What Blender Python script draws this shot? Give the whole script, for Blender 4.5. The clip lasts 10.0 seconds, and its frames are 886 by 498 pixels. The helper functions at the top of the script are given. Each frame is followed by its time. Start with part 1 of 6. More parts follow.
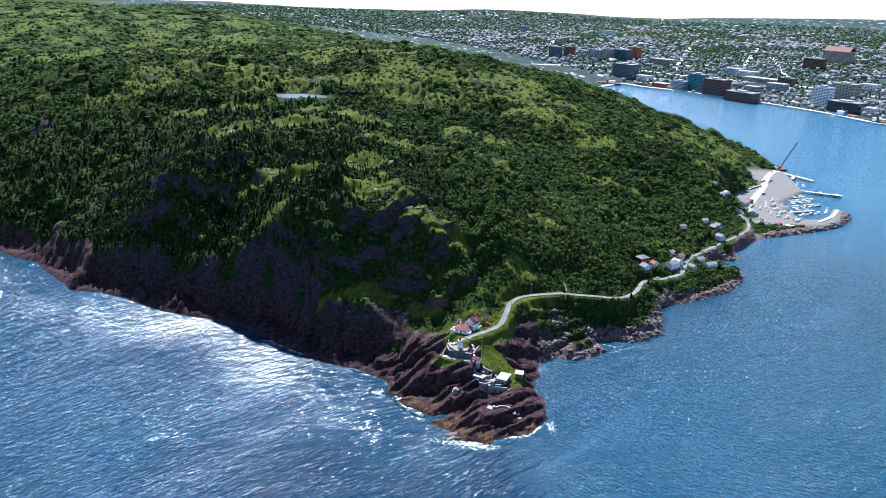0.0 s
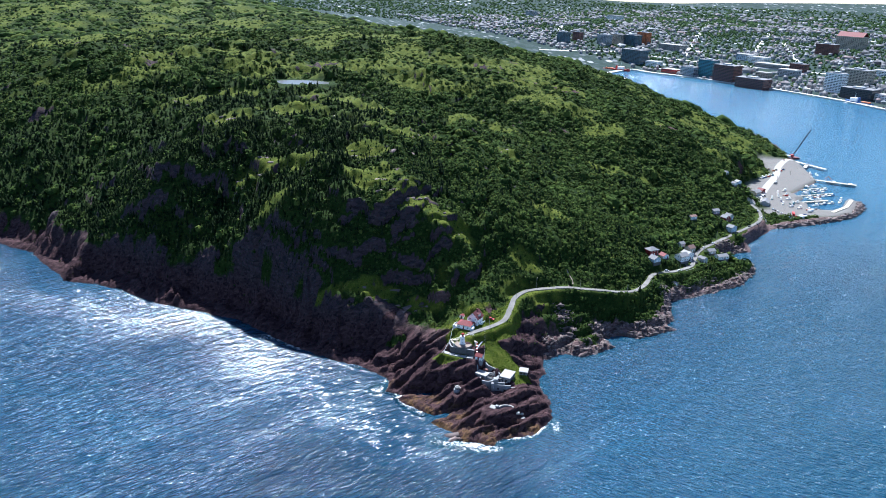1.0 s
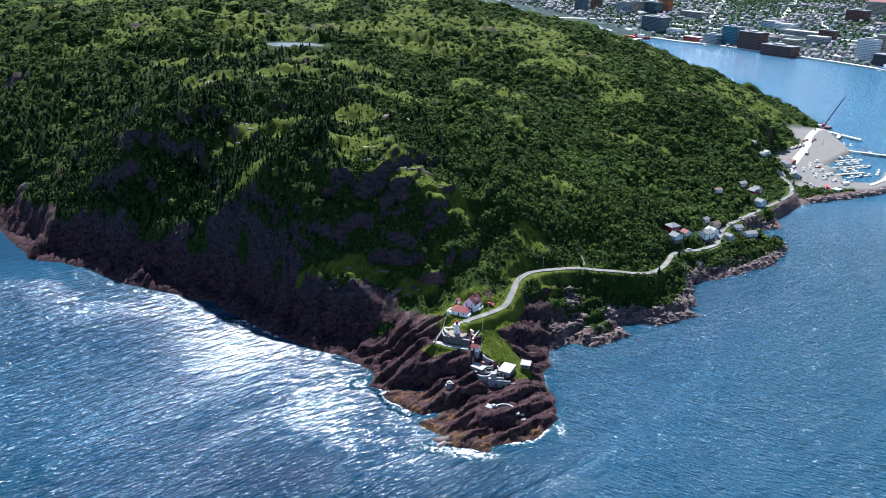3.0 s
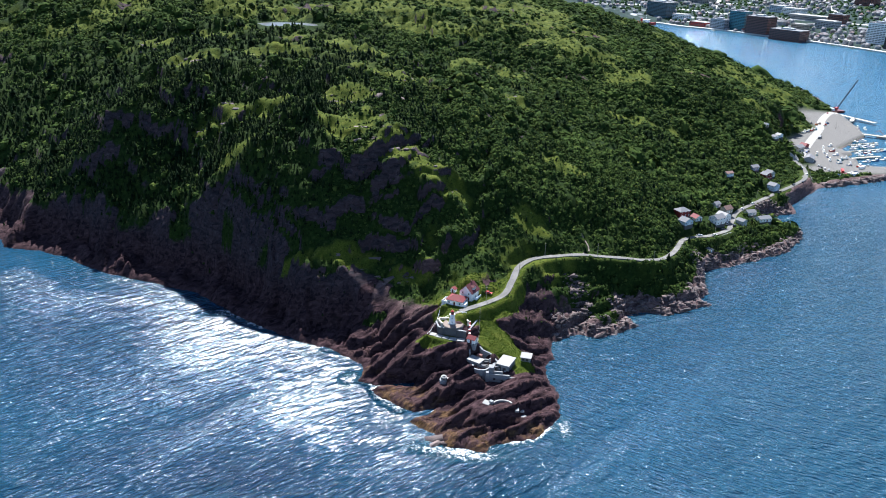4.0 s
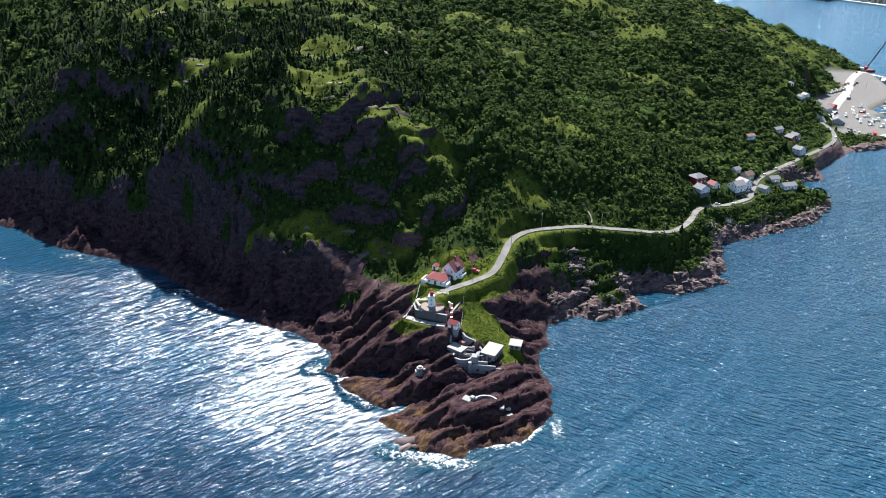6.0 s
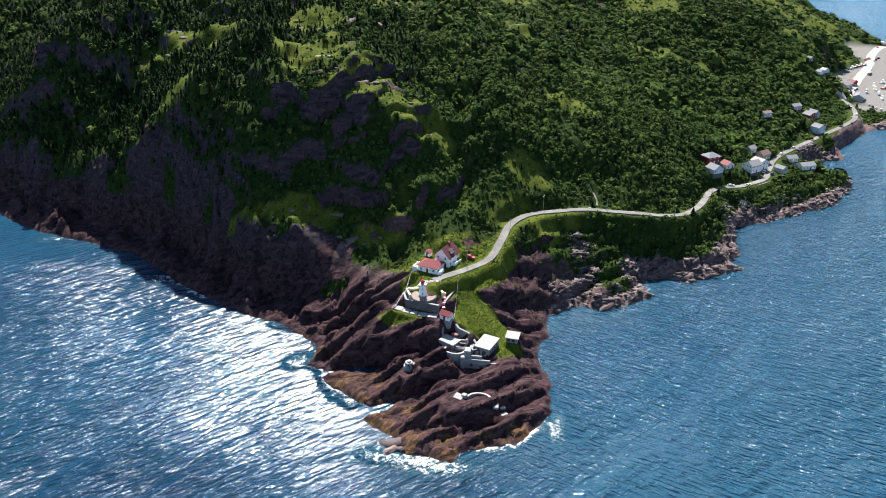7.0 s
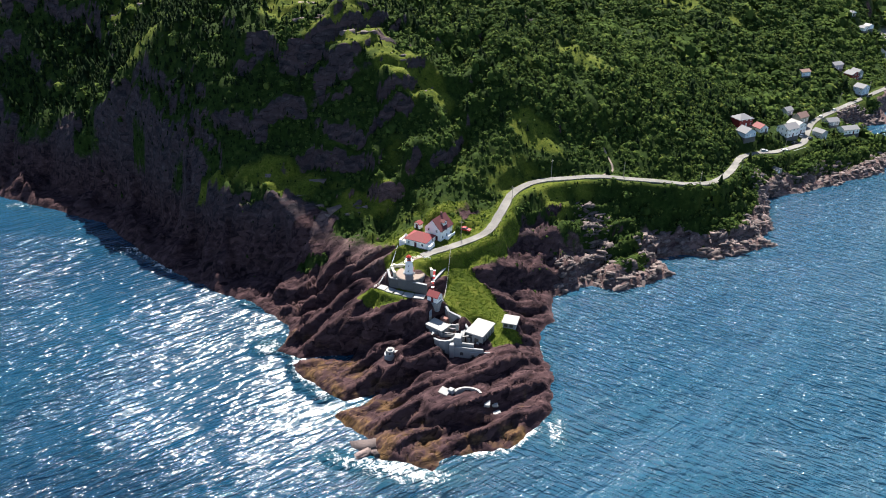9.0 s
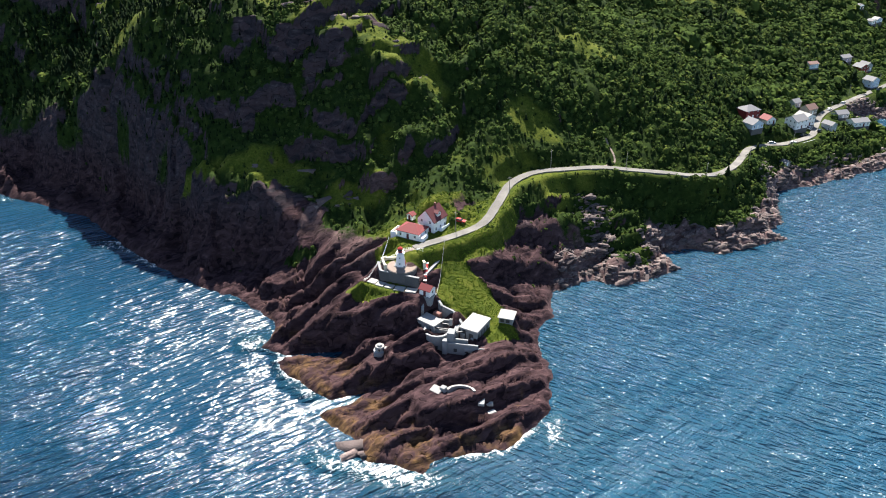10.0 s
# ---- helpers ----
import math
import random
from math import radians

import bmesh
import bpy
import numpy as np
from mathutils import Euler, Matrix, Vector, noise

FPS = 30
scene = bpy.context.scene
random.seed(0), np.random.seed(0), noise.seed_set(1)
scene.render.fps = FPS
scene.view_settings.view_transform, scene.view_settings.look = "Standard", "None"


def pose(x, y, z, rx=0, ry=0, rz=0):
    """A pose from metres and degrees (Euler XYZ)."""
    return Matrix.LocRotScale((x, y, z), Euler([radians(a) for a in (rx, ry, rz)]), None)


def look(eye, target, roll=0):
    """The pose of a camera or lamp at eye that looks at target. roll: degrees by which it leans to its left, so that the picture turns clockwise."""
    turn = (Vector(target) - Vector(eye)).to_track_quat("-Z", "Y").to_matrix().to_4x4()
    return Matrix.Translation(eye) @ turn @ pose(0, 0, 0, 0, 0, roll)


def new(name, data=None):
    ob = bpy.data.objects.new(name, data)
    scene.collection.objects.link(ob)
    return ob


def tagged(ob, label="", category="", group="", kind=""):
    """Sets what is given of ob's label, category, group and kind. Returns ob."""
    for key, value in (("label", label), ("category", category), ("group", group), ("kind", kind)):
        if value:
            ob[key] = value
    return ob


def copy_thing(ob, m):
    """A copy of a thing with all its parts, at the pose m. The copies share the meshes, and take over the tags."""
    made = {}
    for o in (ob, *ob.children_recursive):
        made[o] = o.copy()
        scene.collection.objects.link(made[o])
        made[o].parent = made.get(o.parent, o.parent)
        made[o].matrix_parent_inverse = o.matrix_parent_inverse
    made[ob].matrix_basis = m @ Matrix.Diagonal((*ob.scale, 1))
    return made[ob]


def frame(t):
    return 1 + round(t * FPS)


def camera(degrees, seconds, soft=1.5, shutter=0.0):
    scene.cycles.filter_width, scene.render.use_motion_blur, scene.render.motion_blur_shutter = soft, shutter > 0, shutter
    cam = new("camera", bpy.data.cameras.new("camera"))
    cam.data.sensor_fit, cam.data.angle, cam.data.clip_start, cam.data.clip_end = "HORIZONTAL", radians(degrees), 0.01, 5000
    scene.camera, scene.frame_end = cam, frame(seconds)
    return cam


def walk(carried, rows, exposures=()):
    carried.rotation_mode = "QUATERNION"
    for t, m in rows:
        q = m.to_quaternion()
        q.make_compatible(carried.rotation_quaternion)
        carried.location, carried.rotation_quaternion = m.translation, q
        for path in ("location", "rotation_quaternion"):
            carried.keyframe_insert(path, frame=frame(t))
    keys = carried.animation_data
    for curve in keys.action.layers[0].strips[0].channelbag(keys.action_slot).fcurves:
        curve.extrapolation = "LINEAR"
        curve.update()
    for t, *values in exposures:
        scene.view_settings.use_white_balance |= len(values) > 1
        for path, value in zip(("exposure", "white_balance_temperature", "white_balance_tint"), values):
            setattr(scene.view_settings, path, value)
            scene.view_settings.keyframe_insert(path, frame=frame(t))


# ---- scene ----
cam = camera(60, 10.0, soft=1.0)
PATH = [
    (0, (-3.51, 20.51, 245.18), (-2.47, 115.40, 213.64), 1.97),
    (0.5, (-2.72, 28.27, 245.08), (-2.14, 122.82, 212.54), 1.99),
    (1, (-0.36, 38.33, 243.90), (-0.18, 132.64, 210.63), 1.97),
    (1.5, (2.26, 49.91, 240.46), (1.93, 143.91, 206.33), 1.92),
    (2, (5.99, 63.99, 236.30), (5.07, 157.68, 201.35), 1.84),
    (2.5, (10.64, 79.60, 231.86), (9.14, 172.97, 196.09), 1.74),
    (4, (18.71, 120.77, 211.80), (16.26, 213.44, 174.30), 1.35),
    (4.5, (22.26, 133.39, 206.74), (19.55, 225.76, 168.51), 1.21),
    (5, (26.35, 145.39, 202.19), (23.08, 237.36, 163.07), 1.06),
    (5.5, (30.71, 157.23, 197.85), (26.91, 248.76, 157.77), 0.91),
    (7, (41.23, 193.18, 186.26), (35.68, 282.98, 142.61), 0.50),
    (7.5, (44.63, 204.01, 182.17), (38.22, 293.16, 137.31), 0.38),
    (8, (47.68, 214.67, 178.06), (40.46, 303.19, 132.10), 0.27),
    (8.5, (49.71, 224.00, 173.96), (41.89, 311.99, 127.10), 0.17),
    (9, (51.17, 231.57, 169.60), (42.93, 319.25, 122.23), 0.09),
    (9.5, (52.80, 237.77, 164.63), (44.24, 325.43, 117.27), 0.01),
    (10, (53.71, 242.20, 158.81), (45.06, 330.11, 111.93), -0.05),
]
walk(cam, [(t, look(eye, target, roll)) for t, eye, target, roll in PATH], [(0, 1.45, 5450, 10), (5, 1.40, 5950, 10), (10, 1.66, 6600, 10)])

# ---------------------------------------------------------------- light
SUN_EL, SUN_AZ = 51.0, -9.0         # degrees; azimuth to the right of +y
world = bpy.data.worlds.new("sky")
scene.world = world
world.use_nodes = True
wn = world.node_tree
sky = wn.nodes.new("ShaderNodeTexSky")
sky.sky_type = "NISHITA"
sky.sun_disc = False
sky.sun_elevation = radians(SUN_EL)
sky.sun_rotation = radians(SUN_AZ)
sky.air_density, sky.dust_density, sky.ozone_density = 0.9, 0.25, 1.6
wn.nodes["Background"].inputs[1].default_value = 0.062
wn.links.new(sky.outputs[0], wn.nodes["Background"].inputs[0])
sun = new("sun", bpy.data.lights.new("sun", "SUN"))
sun.data.energy, sun.data.angle, sun.data.color = 4.6, radians(0.6), (1.0, 0.95, 0.87)
sun_dir = Vector((math.sin(radians(SUN_AZ)) * math.cos(radians(SUN_EL)), math.cos(radians(SUN_AZ)) * math.cos(radians(SUN_EL)), math.sin(radians(SUN_EL))))
sun.matrix_world = look(sun_dir * 900, (0, 0, 0))


# ---------------------------------------------------------------- node helpers
class Mat:
    """A small wrapper that keeps node wiring short."""

    def __init__(self, name, color=(0.5, 0.5, 0.5), rough=0.8, metal=0.0, spec=0.5):
        self.m = bpy.data.materials.new(name)
        self.m.use_nodes = True
        self.t = self.m.node_tree
        self.b = self.t.nodes["Principled BSDF"]
        self.b.inputs["Base Color"].default_value = (*color, 1)
        self.b.inputs["Roughness"].default_value = rough
        self.b.inputs["Metallic"].default_value = metal
        self.b.inputs["Specular IOR Level"].default_value = spec

    def n(self, kind, **props):
        node = self.t.nodes.new("ShaderNode" + kind)
        for k, v in props.items():
            if k == "op":
                node.operation = v
            elif k == "blend":
                node.data_type, node.blend_type = "RGBA", v
        return node

    def link(self, a, b):
        self.t.links.new(a, b)

    def coords(self, scale=(1, 1, 1), rot=(0, 0, 0), kind="Object"):
        c, mp = self.n("TexCoord"), self.n("Mapping")
        self.link(c.outputs[kind], mp.inputs[0])
        mp.inputs["Rotation"].default_value = rot
        if scale == (1, 1, 1):
            return mp.outputs[0]
        sc = self.n("Mapping")
        self.link(mp.outputs[0], sc.inputs[0])
        sc.inputs["Scale"].default_value = scale
        return sc.outputs[0]

    def noise(self, scale=1.0, detail=4.0, rough=0.55, vec=None, stretch=(1, 1, 1), rot=(0, 0, 0), dist=0.0):
        t = self.n("TexNoise")
        t.inputs["Scale"].default_value = scale
        t.inputs["Detail"].default_value = detail
        t.inputs["Roughness"].default_value = rough
        t.inputs["Distortion"].default_value = dist
        self.link(vec if vec is not None else self.coords(stretch, rot), t.inputs["Vector"])
        return t.outputs["Fac"]

    def ramp(self, fac, stops):
        r = self.n("ValToRGB")
        el = r.color_ramp.elements
        while len(el) < len(stops):
            el.new(0.5)
        for e, (p, c) in zip(el, stops):
            e.position = p
            e.color = (*c, 1) if len(c) == 3 else c
        self.link(fac, r.inputs[0])
        return r.outputs[0]

    def grey(self, fac, lo, hi):
        r = self.n("MapRange")
        r.inputs["From Min"].default_value, r.inputs["From Max"].default_value = lo, hi
        self.link(fac, r.inputs["Value"])
        return r.outputs[0]

    def mix(self, fac, a, b, blend="MIX"):
        m = self.n("Mix", blend=blend)
        for v, i in ((fac, 0), (a, 6), (b, 7)):
            if isinstance(v, (int, float)):
                m.inputs[i].default_value = v
            elif isinstance(v, tuple):
                m.inputs[i].default_value = (*v, 1)
            else:
                self.link(v, m.inputs[i])
        return m.outputs[2]

    def math(self, op, a, b=0.0):
        m = self.n("Math", op=op)
        for v, i in ((a, 0), (b, 1)):
            if isinstance(v, (int, float)):
                m.inputs[i].default_value = v
            else:
                self.link(v, m.inputs[i])
        return m.outputs[0]

    def attr(self, name):
        a = self.n("Attribute")
        a.attribute_name = name
        return a.outputs["Fac"]

    def rand(self, island=False):
        if island:
            return self.n("NewGeometry").outputs["Random Per Island"]
        return self.n("ObjectInfo").outputs["Random"]

    def color(self, c):
        self.link(c, self.b.inputs["Base Color"])
        return self

    def rough(self, r):
        self.link(r, self.b.inputs["Roughness"])
        return self

    def bump(self, h, strength=0.4, distance=0.1, normal=None):
        bp = self.n("Bump")
        bp.inputs["Strength"].default_value = strength
        bp.inputs["Distance"].default_value = distance
        self.link(h, bp.inputs["Height"])
        if normal is not None:
            self.link(normal, bp.inputs["Normal"])
        self.link(bp.outputs[0], self.b.inputs["Normal"])
        return bp.outputs[0]


def plain(name, color, rough=0.8, metal=0.0, grain=6.0, vary=0.25, bump=0.15, stain=0.35):
    """A painted or mineral surface: fine grain, larger stains, light relief and a small change from thing to thing."""
    m = Mat(name, color, rough, metal)
    fine = m.noise(grain, 5)
    big = m.noise(grain * 0.09, 3)
    dark = tuple(c * (1 - vary) for c in color)
    light = tuple(min(1, c * (1 + vary * 0.6)) for c in color)
    c = m.ramp(fine, [(0.3, dark), (0.7, light)])
    c = m.mix(m.grey(big, 0.45, 0.75), c, m.mix(stain, c, tuple(x * 0.55 for x in color)))
    c = m.mix(m.grey(m.rand(), -1.2, 1.0), c, tuple(min(1, x * 1.08) for x in color))
    m.color(c)
    m.bump(fine, bump, 0.03)
    return m.m


# ---------------------------------------------------------------- mesh helpers
def put(name, verts, faces, mat, parent=None, label="", smooth=False):
    """Links one mesh object from lists of vertices and faces."""
    me = bpy.data.meshes.new(name)
    me.from_pydata([tuple(v) for v in verts], [], [tuple(f) for f in faces])
    me.validate()
    if mat:
        me.materials.append(mat)
    if smooth:
        me.polygons.foreach_set("use_smooth", [True] * len(me.polygons))
    ob = new(name, me)
    if parent:
        ob.parent = parent
    if label:
        tagged(ob, label)
    return ob


def part(name, bm, material, parent, label=""):
    """Links a bmesh as one mesh object under a thing or a part."""
    me = bpy.data.meshes.new(name)
    bm.to_mesh(me)
    bm.free()
    me.materials.append(material)
    ob = new(name, me)
    ob.parent = parent
    if label:
        tagged(ob, label)
    return ob


def fast_mesh(name, v, f, mat, attrs=None, smooth=False):
    """A big mesh from arrays of vertices (n, 3) and triangles or quads (m, k)."""
    me = bpy.data.meshes.new(name)
    v, f = np.asarray(v, np.float32), np.asarray(f, np.int32)
    k = f.shape[1]
    me.vertices.add(len(v))
    me.vertices.foreach_set("co", v.ravel())
    me.loops.add(f.size)
    me.loops.foreach_set("vertex_index", f.ravel())
    me.polygons.add(len(f))
    me.polygons.foreach_set("loop_start", np.arange(0, f.size, k, dtype=np.int32))
    me.polygons.foreach_set("loop_total", np.full(len(f), k, np.int32))
    if smooth:
        me.polygons.foreach_set("use_smooth", np.ones(len(f), bool))
    me.update(calc_edges=True)
    me.materials.append(mat)
    for key, val in (attrs or {}).items():
        at = me.attributes.new(key, "FLOAT", "POINT")
        at.data.foreach_set("value", np.asarray(val, np.float32))
    return new(name, me)


def empty(name, m, label, category, group=""):
    ob = new(name)
    ob.matrix_world = m
    ob.empty_display_size = 0.5
    return tagged(ob, label, category, group)


def box_bm(bm, x0, x1, y0, y1, z0, z1, bevel=0.0):
    vs = [bm.verts.new(p) for p in ((x0, y0, z0), (x1, y0, z0), (x1, y1, z0), (x0, y1, z0), (x0, y0, z1), (x1, y0, z1), (x1, y1, z1), (x0, y1, z1))]
    fs = [bm.faces.new([vs[i] for i in q]) for q in ((3, 2, 1, 0), (4, 5, 6, 7), (0, 1, 5, 4), (1, 2, 6, 5), (2, 3, 7, 6), (3, 0, 4, 7))]
    if bevel:
        es = list({e for f in fs for e in f.edges})
        bmesh.ops.bevel(bm, geom=es, offset=bevel, segments=1, affect="EDGES")
    return bm


def box(x0, x1, y0, y1, z0, z1, bevel=0.0):
    return box_bm(bmesh.new(), x0, x1, y0, y1, z0, z1, bevel)


def ring_bm(bm, profile, n=16, phase=0.0, cap=True):
    """A turned body: profile of (radius, z), n sides."""
    rows = []
    for r, z in profile:
        rows.append([bm.verts.new((r * math.cos(phase + 2 * math.pi * i / n), r * math.sin(phase + 2 * math.pi * i / n), z)) for i in range(n)])
    for a, b in zip(rows, rows[1:]):
        for i in range(n):
            bm.faces.new((a[i], a[(i + 1) % n], b[(i + 1) % n], b[i]))
    if cap:
        bm.faces.new(list(reversed(rows[0])))
        bm.faces.new(rows[-1])
    return bm


def turned(profile, n=16, phase=0.0):
    return ring_bm(bmesh.new(), profile, n, phase)


def beam_bm(bm, a, b, w):
    """A square bar from a to b."""
    a, b = Vector(a), Vector(b)
    d = (b - a).normalized()
    s = d.cross(Vector((0, 0, 1)) if abs(d.z) < 0.95 else Vector((1, 0, 0))).normalized() * w / 2
    u = d.cross(s).normalized() * w / 2
    vs = [bm.verts.new(p + k * s + l * u) for p in (a, b) for k, l in ((-1, -1), (1, -1), (1, 1), (-1, 1))]
    for q in ((0, 1, 2, 3), (7, 6, 5, 4), (0, 4, 5, 1), (1, 5, 6, 2), (2, 6, 7, 3), (3, 7, 4, 0)):
        bm.faces.new([vs[i] for i in q])
    return bm


def beam(a, b, w):
    return beam_bm(bmesh.new(), a, b, w)


# ---------------------------------------------------------------- noise on arrays
def vnoise(x, y, seed=0):
    xi, yi = np.floor(x).astype(np.int64), np.floor(y).astype(np.int64)
    fx, fy = x - xi, y - yi
    fx, fy = fx * fx * (3 - 2 * fx), fy * fy * (3 - 2 * fy)

    def h(a, b):
        k = (a * 374761393 + b * 668265263 + seed * 2147483647) & 0xFFFFFFFF
        k = ((k ^ (k >> 13)) * 1274126177) & 0xFFFFFFFF
        return ((k ^ (k >> 16)) & 0xFFFF) / 65535.0

    return (h(xi, yi) * (1 - fx) + h(xi + 1, yi) * fx) * (1 - fy) + (h(xi, yi + 1) * (1 - fx) + h(xi + 1, yi + 1) * fx) * fy


def fbm(x, y, seed=0, octaves=4, gain=0.5):
    s, a, t = 0.0, 1.0, 0.0
    for i in range(octaves):
        s, t = s + a * vnoise(x * 2**i, y * 2**i, seed + i), t + a
        a *= gain
    return s / t * 2 - 1


def ridged(x, y, seed=0, octaves=4):
    s, a, t = 0.0, 1.0, 0.0
    for i in range(octaves):
        s, t = s + a * (1 - np.abs(vnoise(x * 2**i, y * 2**i, seed + i) * 2 - 1)), t + a
        a *= 0.5
    return s / t


def cells(x, y, seed=0):
    """Block pattern: a random number for each cell and the distance to its border."""
    xi, yi = np.floor(x).astype(np.int64), np.floor(y).astype(np.int64)

    def h(a, b, k):
        q = (a * 374761393 + b * 668265263 + (seed * 7 + k) * 1442695041) & 0xFFFFFFFF
        q = ((q ^ (q >> 13)) * 1274126177) & 0xFFFFFFFF
        return ((q ^ (q >> 16)) & 0xFFFF) / 65535.0

    f1, f2, val = np.full(np.shape(x), 9.0), np.full(np.shape(x), 9.0), np.zeros(np.shape(x))
    for a in (-1, 0, 1):
        for b in (-1, 0, 1):
            cx, cy = xi + a, yi + b
            d = np.hypot(cx + h(cx, cy, 1) - x, cy + h(cx, cy, 2) - y)
            near = d < f1
            f2 = np.where(near, f1, np.minimum(f2, d))
            val = np.where(near, h(cx, cy, 3), val)
            f1 = np.where(near, d, f1)
    return val, f2 - f1


def smooth(a, b, x):
    t = np.clip((x - a) / (b - a), 0, 1)
    return t * t * (3 - 2 * t)


# ---------------------------------------------------------------- the land: shore line and heights
COAST_SEA = [(-3600, 3000), (-1700, 1700), (-900, 1120), (-600, 830), (-438, 716), (-409, 704), (-366, 681), (-324, 638), (-308, 619), (-285, 616),
             (-257, 607), (-225, 584), (-209, 578), (-183, 569), (-146, 554), (-115, 528), (-91, 511), (-70, 499), (-56, 492), (-43, 484)]
COAST_HEAD = [(-31, 473), (-32, 459), (-23, 456), (-12, 459), (-3, 460), (-4, 456), (-14, 455), (-25, 452), (-16, 442), (-8, 435), (-1, 431), (5, 435),
              (9, 438), (5, 432), (-4, 426), (4, 420), (11, 414), (16, 408), (25, 405), (32, 403), (38, 410), (46, 412), (56, 416), (62, 424), (68, 433),
              (69, 443), (68, 456), (65, 470), (66, 482), (71, 490), (72, 502)]
COAST_NARROWS = [(73, 509), (79, 515), (89, 520), (94, 516), (104, 517), (116, 525), (124, 533), (119, 541), (119, 546), (131, 551), (147, 548),
                 (159, 553), (178, 564), (173, 572), (181, 582), (185, 606), (190, 620), (208, 629), (233, 644), (263, 661), (290, 702), (291, 722),
                 (277, 719), (269, 728), (283, 744), (303, 751), (308, 774), (330, 800), (355, 828), (399, 852), (442, 873), (474, 894), (496, 926), (508, 948)]
COAST_BASIN = [(508, 960), (499, 960), (484, 936), (466, 914), (452, 905), (432, 912), (438, 932), (432, 948), (446, 962), (440, 980), (456, 1000), (470, 1016), (500, 1048), (506, 1060),
               (520, 1130), (527, 1165), (536, 1215), (548, 1300), (530, 1500), (480, 1800), (420, 2050), (425, 2230), (470, 2330), (549, 2420),
               (601, 2330), (694, 2244), (830, 2051), (928, 1865), (976, 1722), (1120, 1560), (1500, 1300), (3600, 900)]
COAST = COAST_SEA + COAST_HEAD + COAST_NARROWS + COAST_BASIN
LAND = COAST + [(5200, 900), (5200, 5200), (-5200, 5200), (-5200, 3000)]

# tops, ledges, terraces and hollows of the hill: x, y, height
HILL = [(-178, 915, 131), (-198, 895, 131), (-142, 901, 130), (41, 1372, 142), (-490, 1046, 136), (-134, 1125, 145), (-56, 861, 112), (-46, 1084, 141),
        (84, 1032, 123), (192, 1117, 104), (212, 925, 82), (286, 957, 63), (383, 1021, 45), (-307, 894, 129), (-359, 788, 80), (90, 701, 66),
        (-238, 655, 97), (118, 620, 52), (49, 592, 68), (3, 560, 74), (-45, 578, 101), (-78, 560, 78), (-116, 588, 98), (-160, 690, 124),
        (-66, 650, 114), (-11, 541, 50), (-98, 545, 46), (167, 750, 47), (77, 586, 44), (-26, 575, 97), (-56, 606, 112)]
LEDGES = [(88, 532, 4), (112, 538, 4), (124, 560, 8), (140, 556, 4), (160, 566, 4), (104, 549, 14), (176, 590, 5), (150, 567, 12), (215, 645, 6), (245, 670, 6), (280, 715, 4), (250, 782, 28), (289, 781, 16), (169, 616, 22), (-19, 510, 25), (237, 724, 17), (64, 544, 34), (347, 953, 31), (-248, 631, 32), (178, 612, 13),
          (93, 583, 34), (29, 562, 49), (-51, 519, 36), (-40, 540, 44), (-70, 533, 40), (-20, 532, 40), (-140, 578, 58), (-186, 628, 58), (-206, 598, 26), (-150, 700, 118), (-205, 720, 116)]
LEDGES += [(160, 605, 20), (39, 532, 34), (-53, 521, 36), (-3, 518, 31), (304, 830, 12), (352, 880, 9),
          (400, 905, 4), (420, 1090, 5), (470, 1100, 4), (500, 1160, 4), (380, 960, 6), (410, 1180, 26), (440, 1000, 3), (415, 950, 3), (440, 1050, 3)]
HEADLAND = [(20, 494, 28), (15, 481, 24), (13, 476, 20), (6, 474, 19), (25, 470, 18.5), (39, 479, 18), (47, 468, 12), (32, 463, 12), (37, 451, 7), (12, 446, 8),
            (31, 429, 8), (9, 451, 8), (-6, 464, 16), (-15, 464, 11), (-24, 465, 5), (13, 419, 3), (39, 435, 9), (56, 450, 9), (53, 468, 11),
            (47, 496.5, 24), (41, 499, 26.5), (56, 491, 4.5), (46, 505, 27), (60, 518, 16), (-19, 508, 20), (-32, 499, 8), (-61, 511, 24)]
RIDGE = [(469, 1300, 22), (386, 1290, 48), (309, 1340, 84), (274, 1420, 94), (220, 1480, 104), (118, 1560, 116), (6, 1750, 124), (-133, 1950, 127), (-307, 2200, 126), (-526, 2500, 135), (-814, 2900, 149), (-1159, 3300, 148), (-1692, 3700, 141), (-2254, 4000, 132), (-586, 1750, 99), (-992, 2000, 145), (-678, 1350, 116), (-641, 1100, 84), (-449, 780, 52), (-1500, 2300, 141), (-2600, 3200, 128)]
TOWN = [(250, 1900, 55), (200, 2250, 45), (330, 2350, 20), (100, 2600, 45), (700, 2330, 7), (850, 2150, 7), (960, 1950, 7), (600, 2700, 30), (950, 2500, 38), (1300, 2100, 45),
        (450, 3200, 58), (1300, 3000, 64), (0, 3300, 60), (2200, 2500, 70), (1000, 4200, 100), (0, 4300, 100), (-600, 3700, 95), (2400, 3700, 100), (3000, 2000, 80)]


def rbf(points, values, ease):
    n = len(points)
    a = np.zeros((n + 3, n + 3))
    a[:n, :n] = -np.linalg.norm(points[:, None] - points[None], axis=-1) + np.eye(n) * ease
    a[:n, n], a[:n, n + 1:] = 1, points / 300
    a[n:, :n] = a[:n, n:].T
    w = np.linalg.solve(a, np.concatenate([values, [0, 0, 0]]))

    def at(x, y):
        out = w[n] + x / 300 * w[n + 1] + y / 300 * w[n + 2]
        for (px, py), k in zip(points, w):
            out = out - k * np.hypot(x - px, y - py)
        return out

    return at


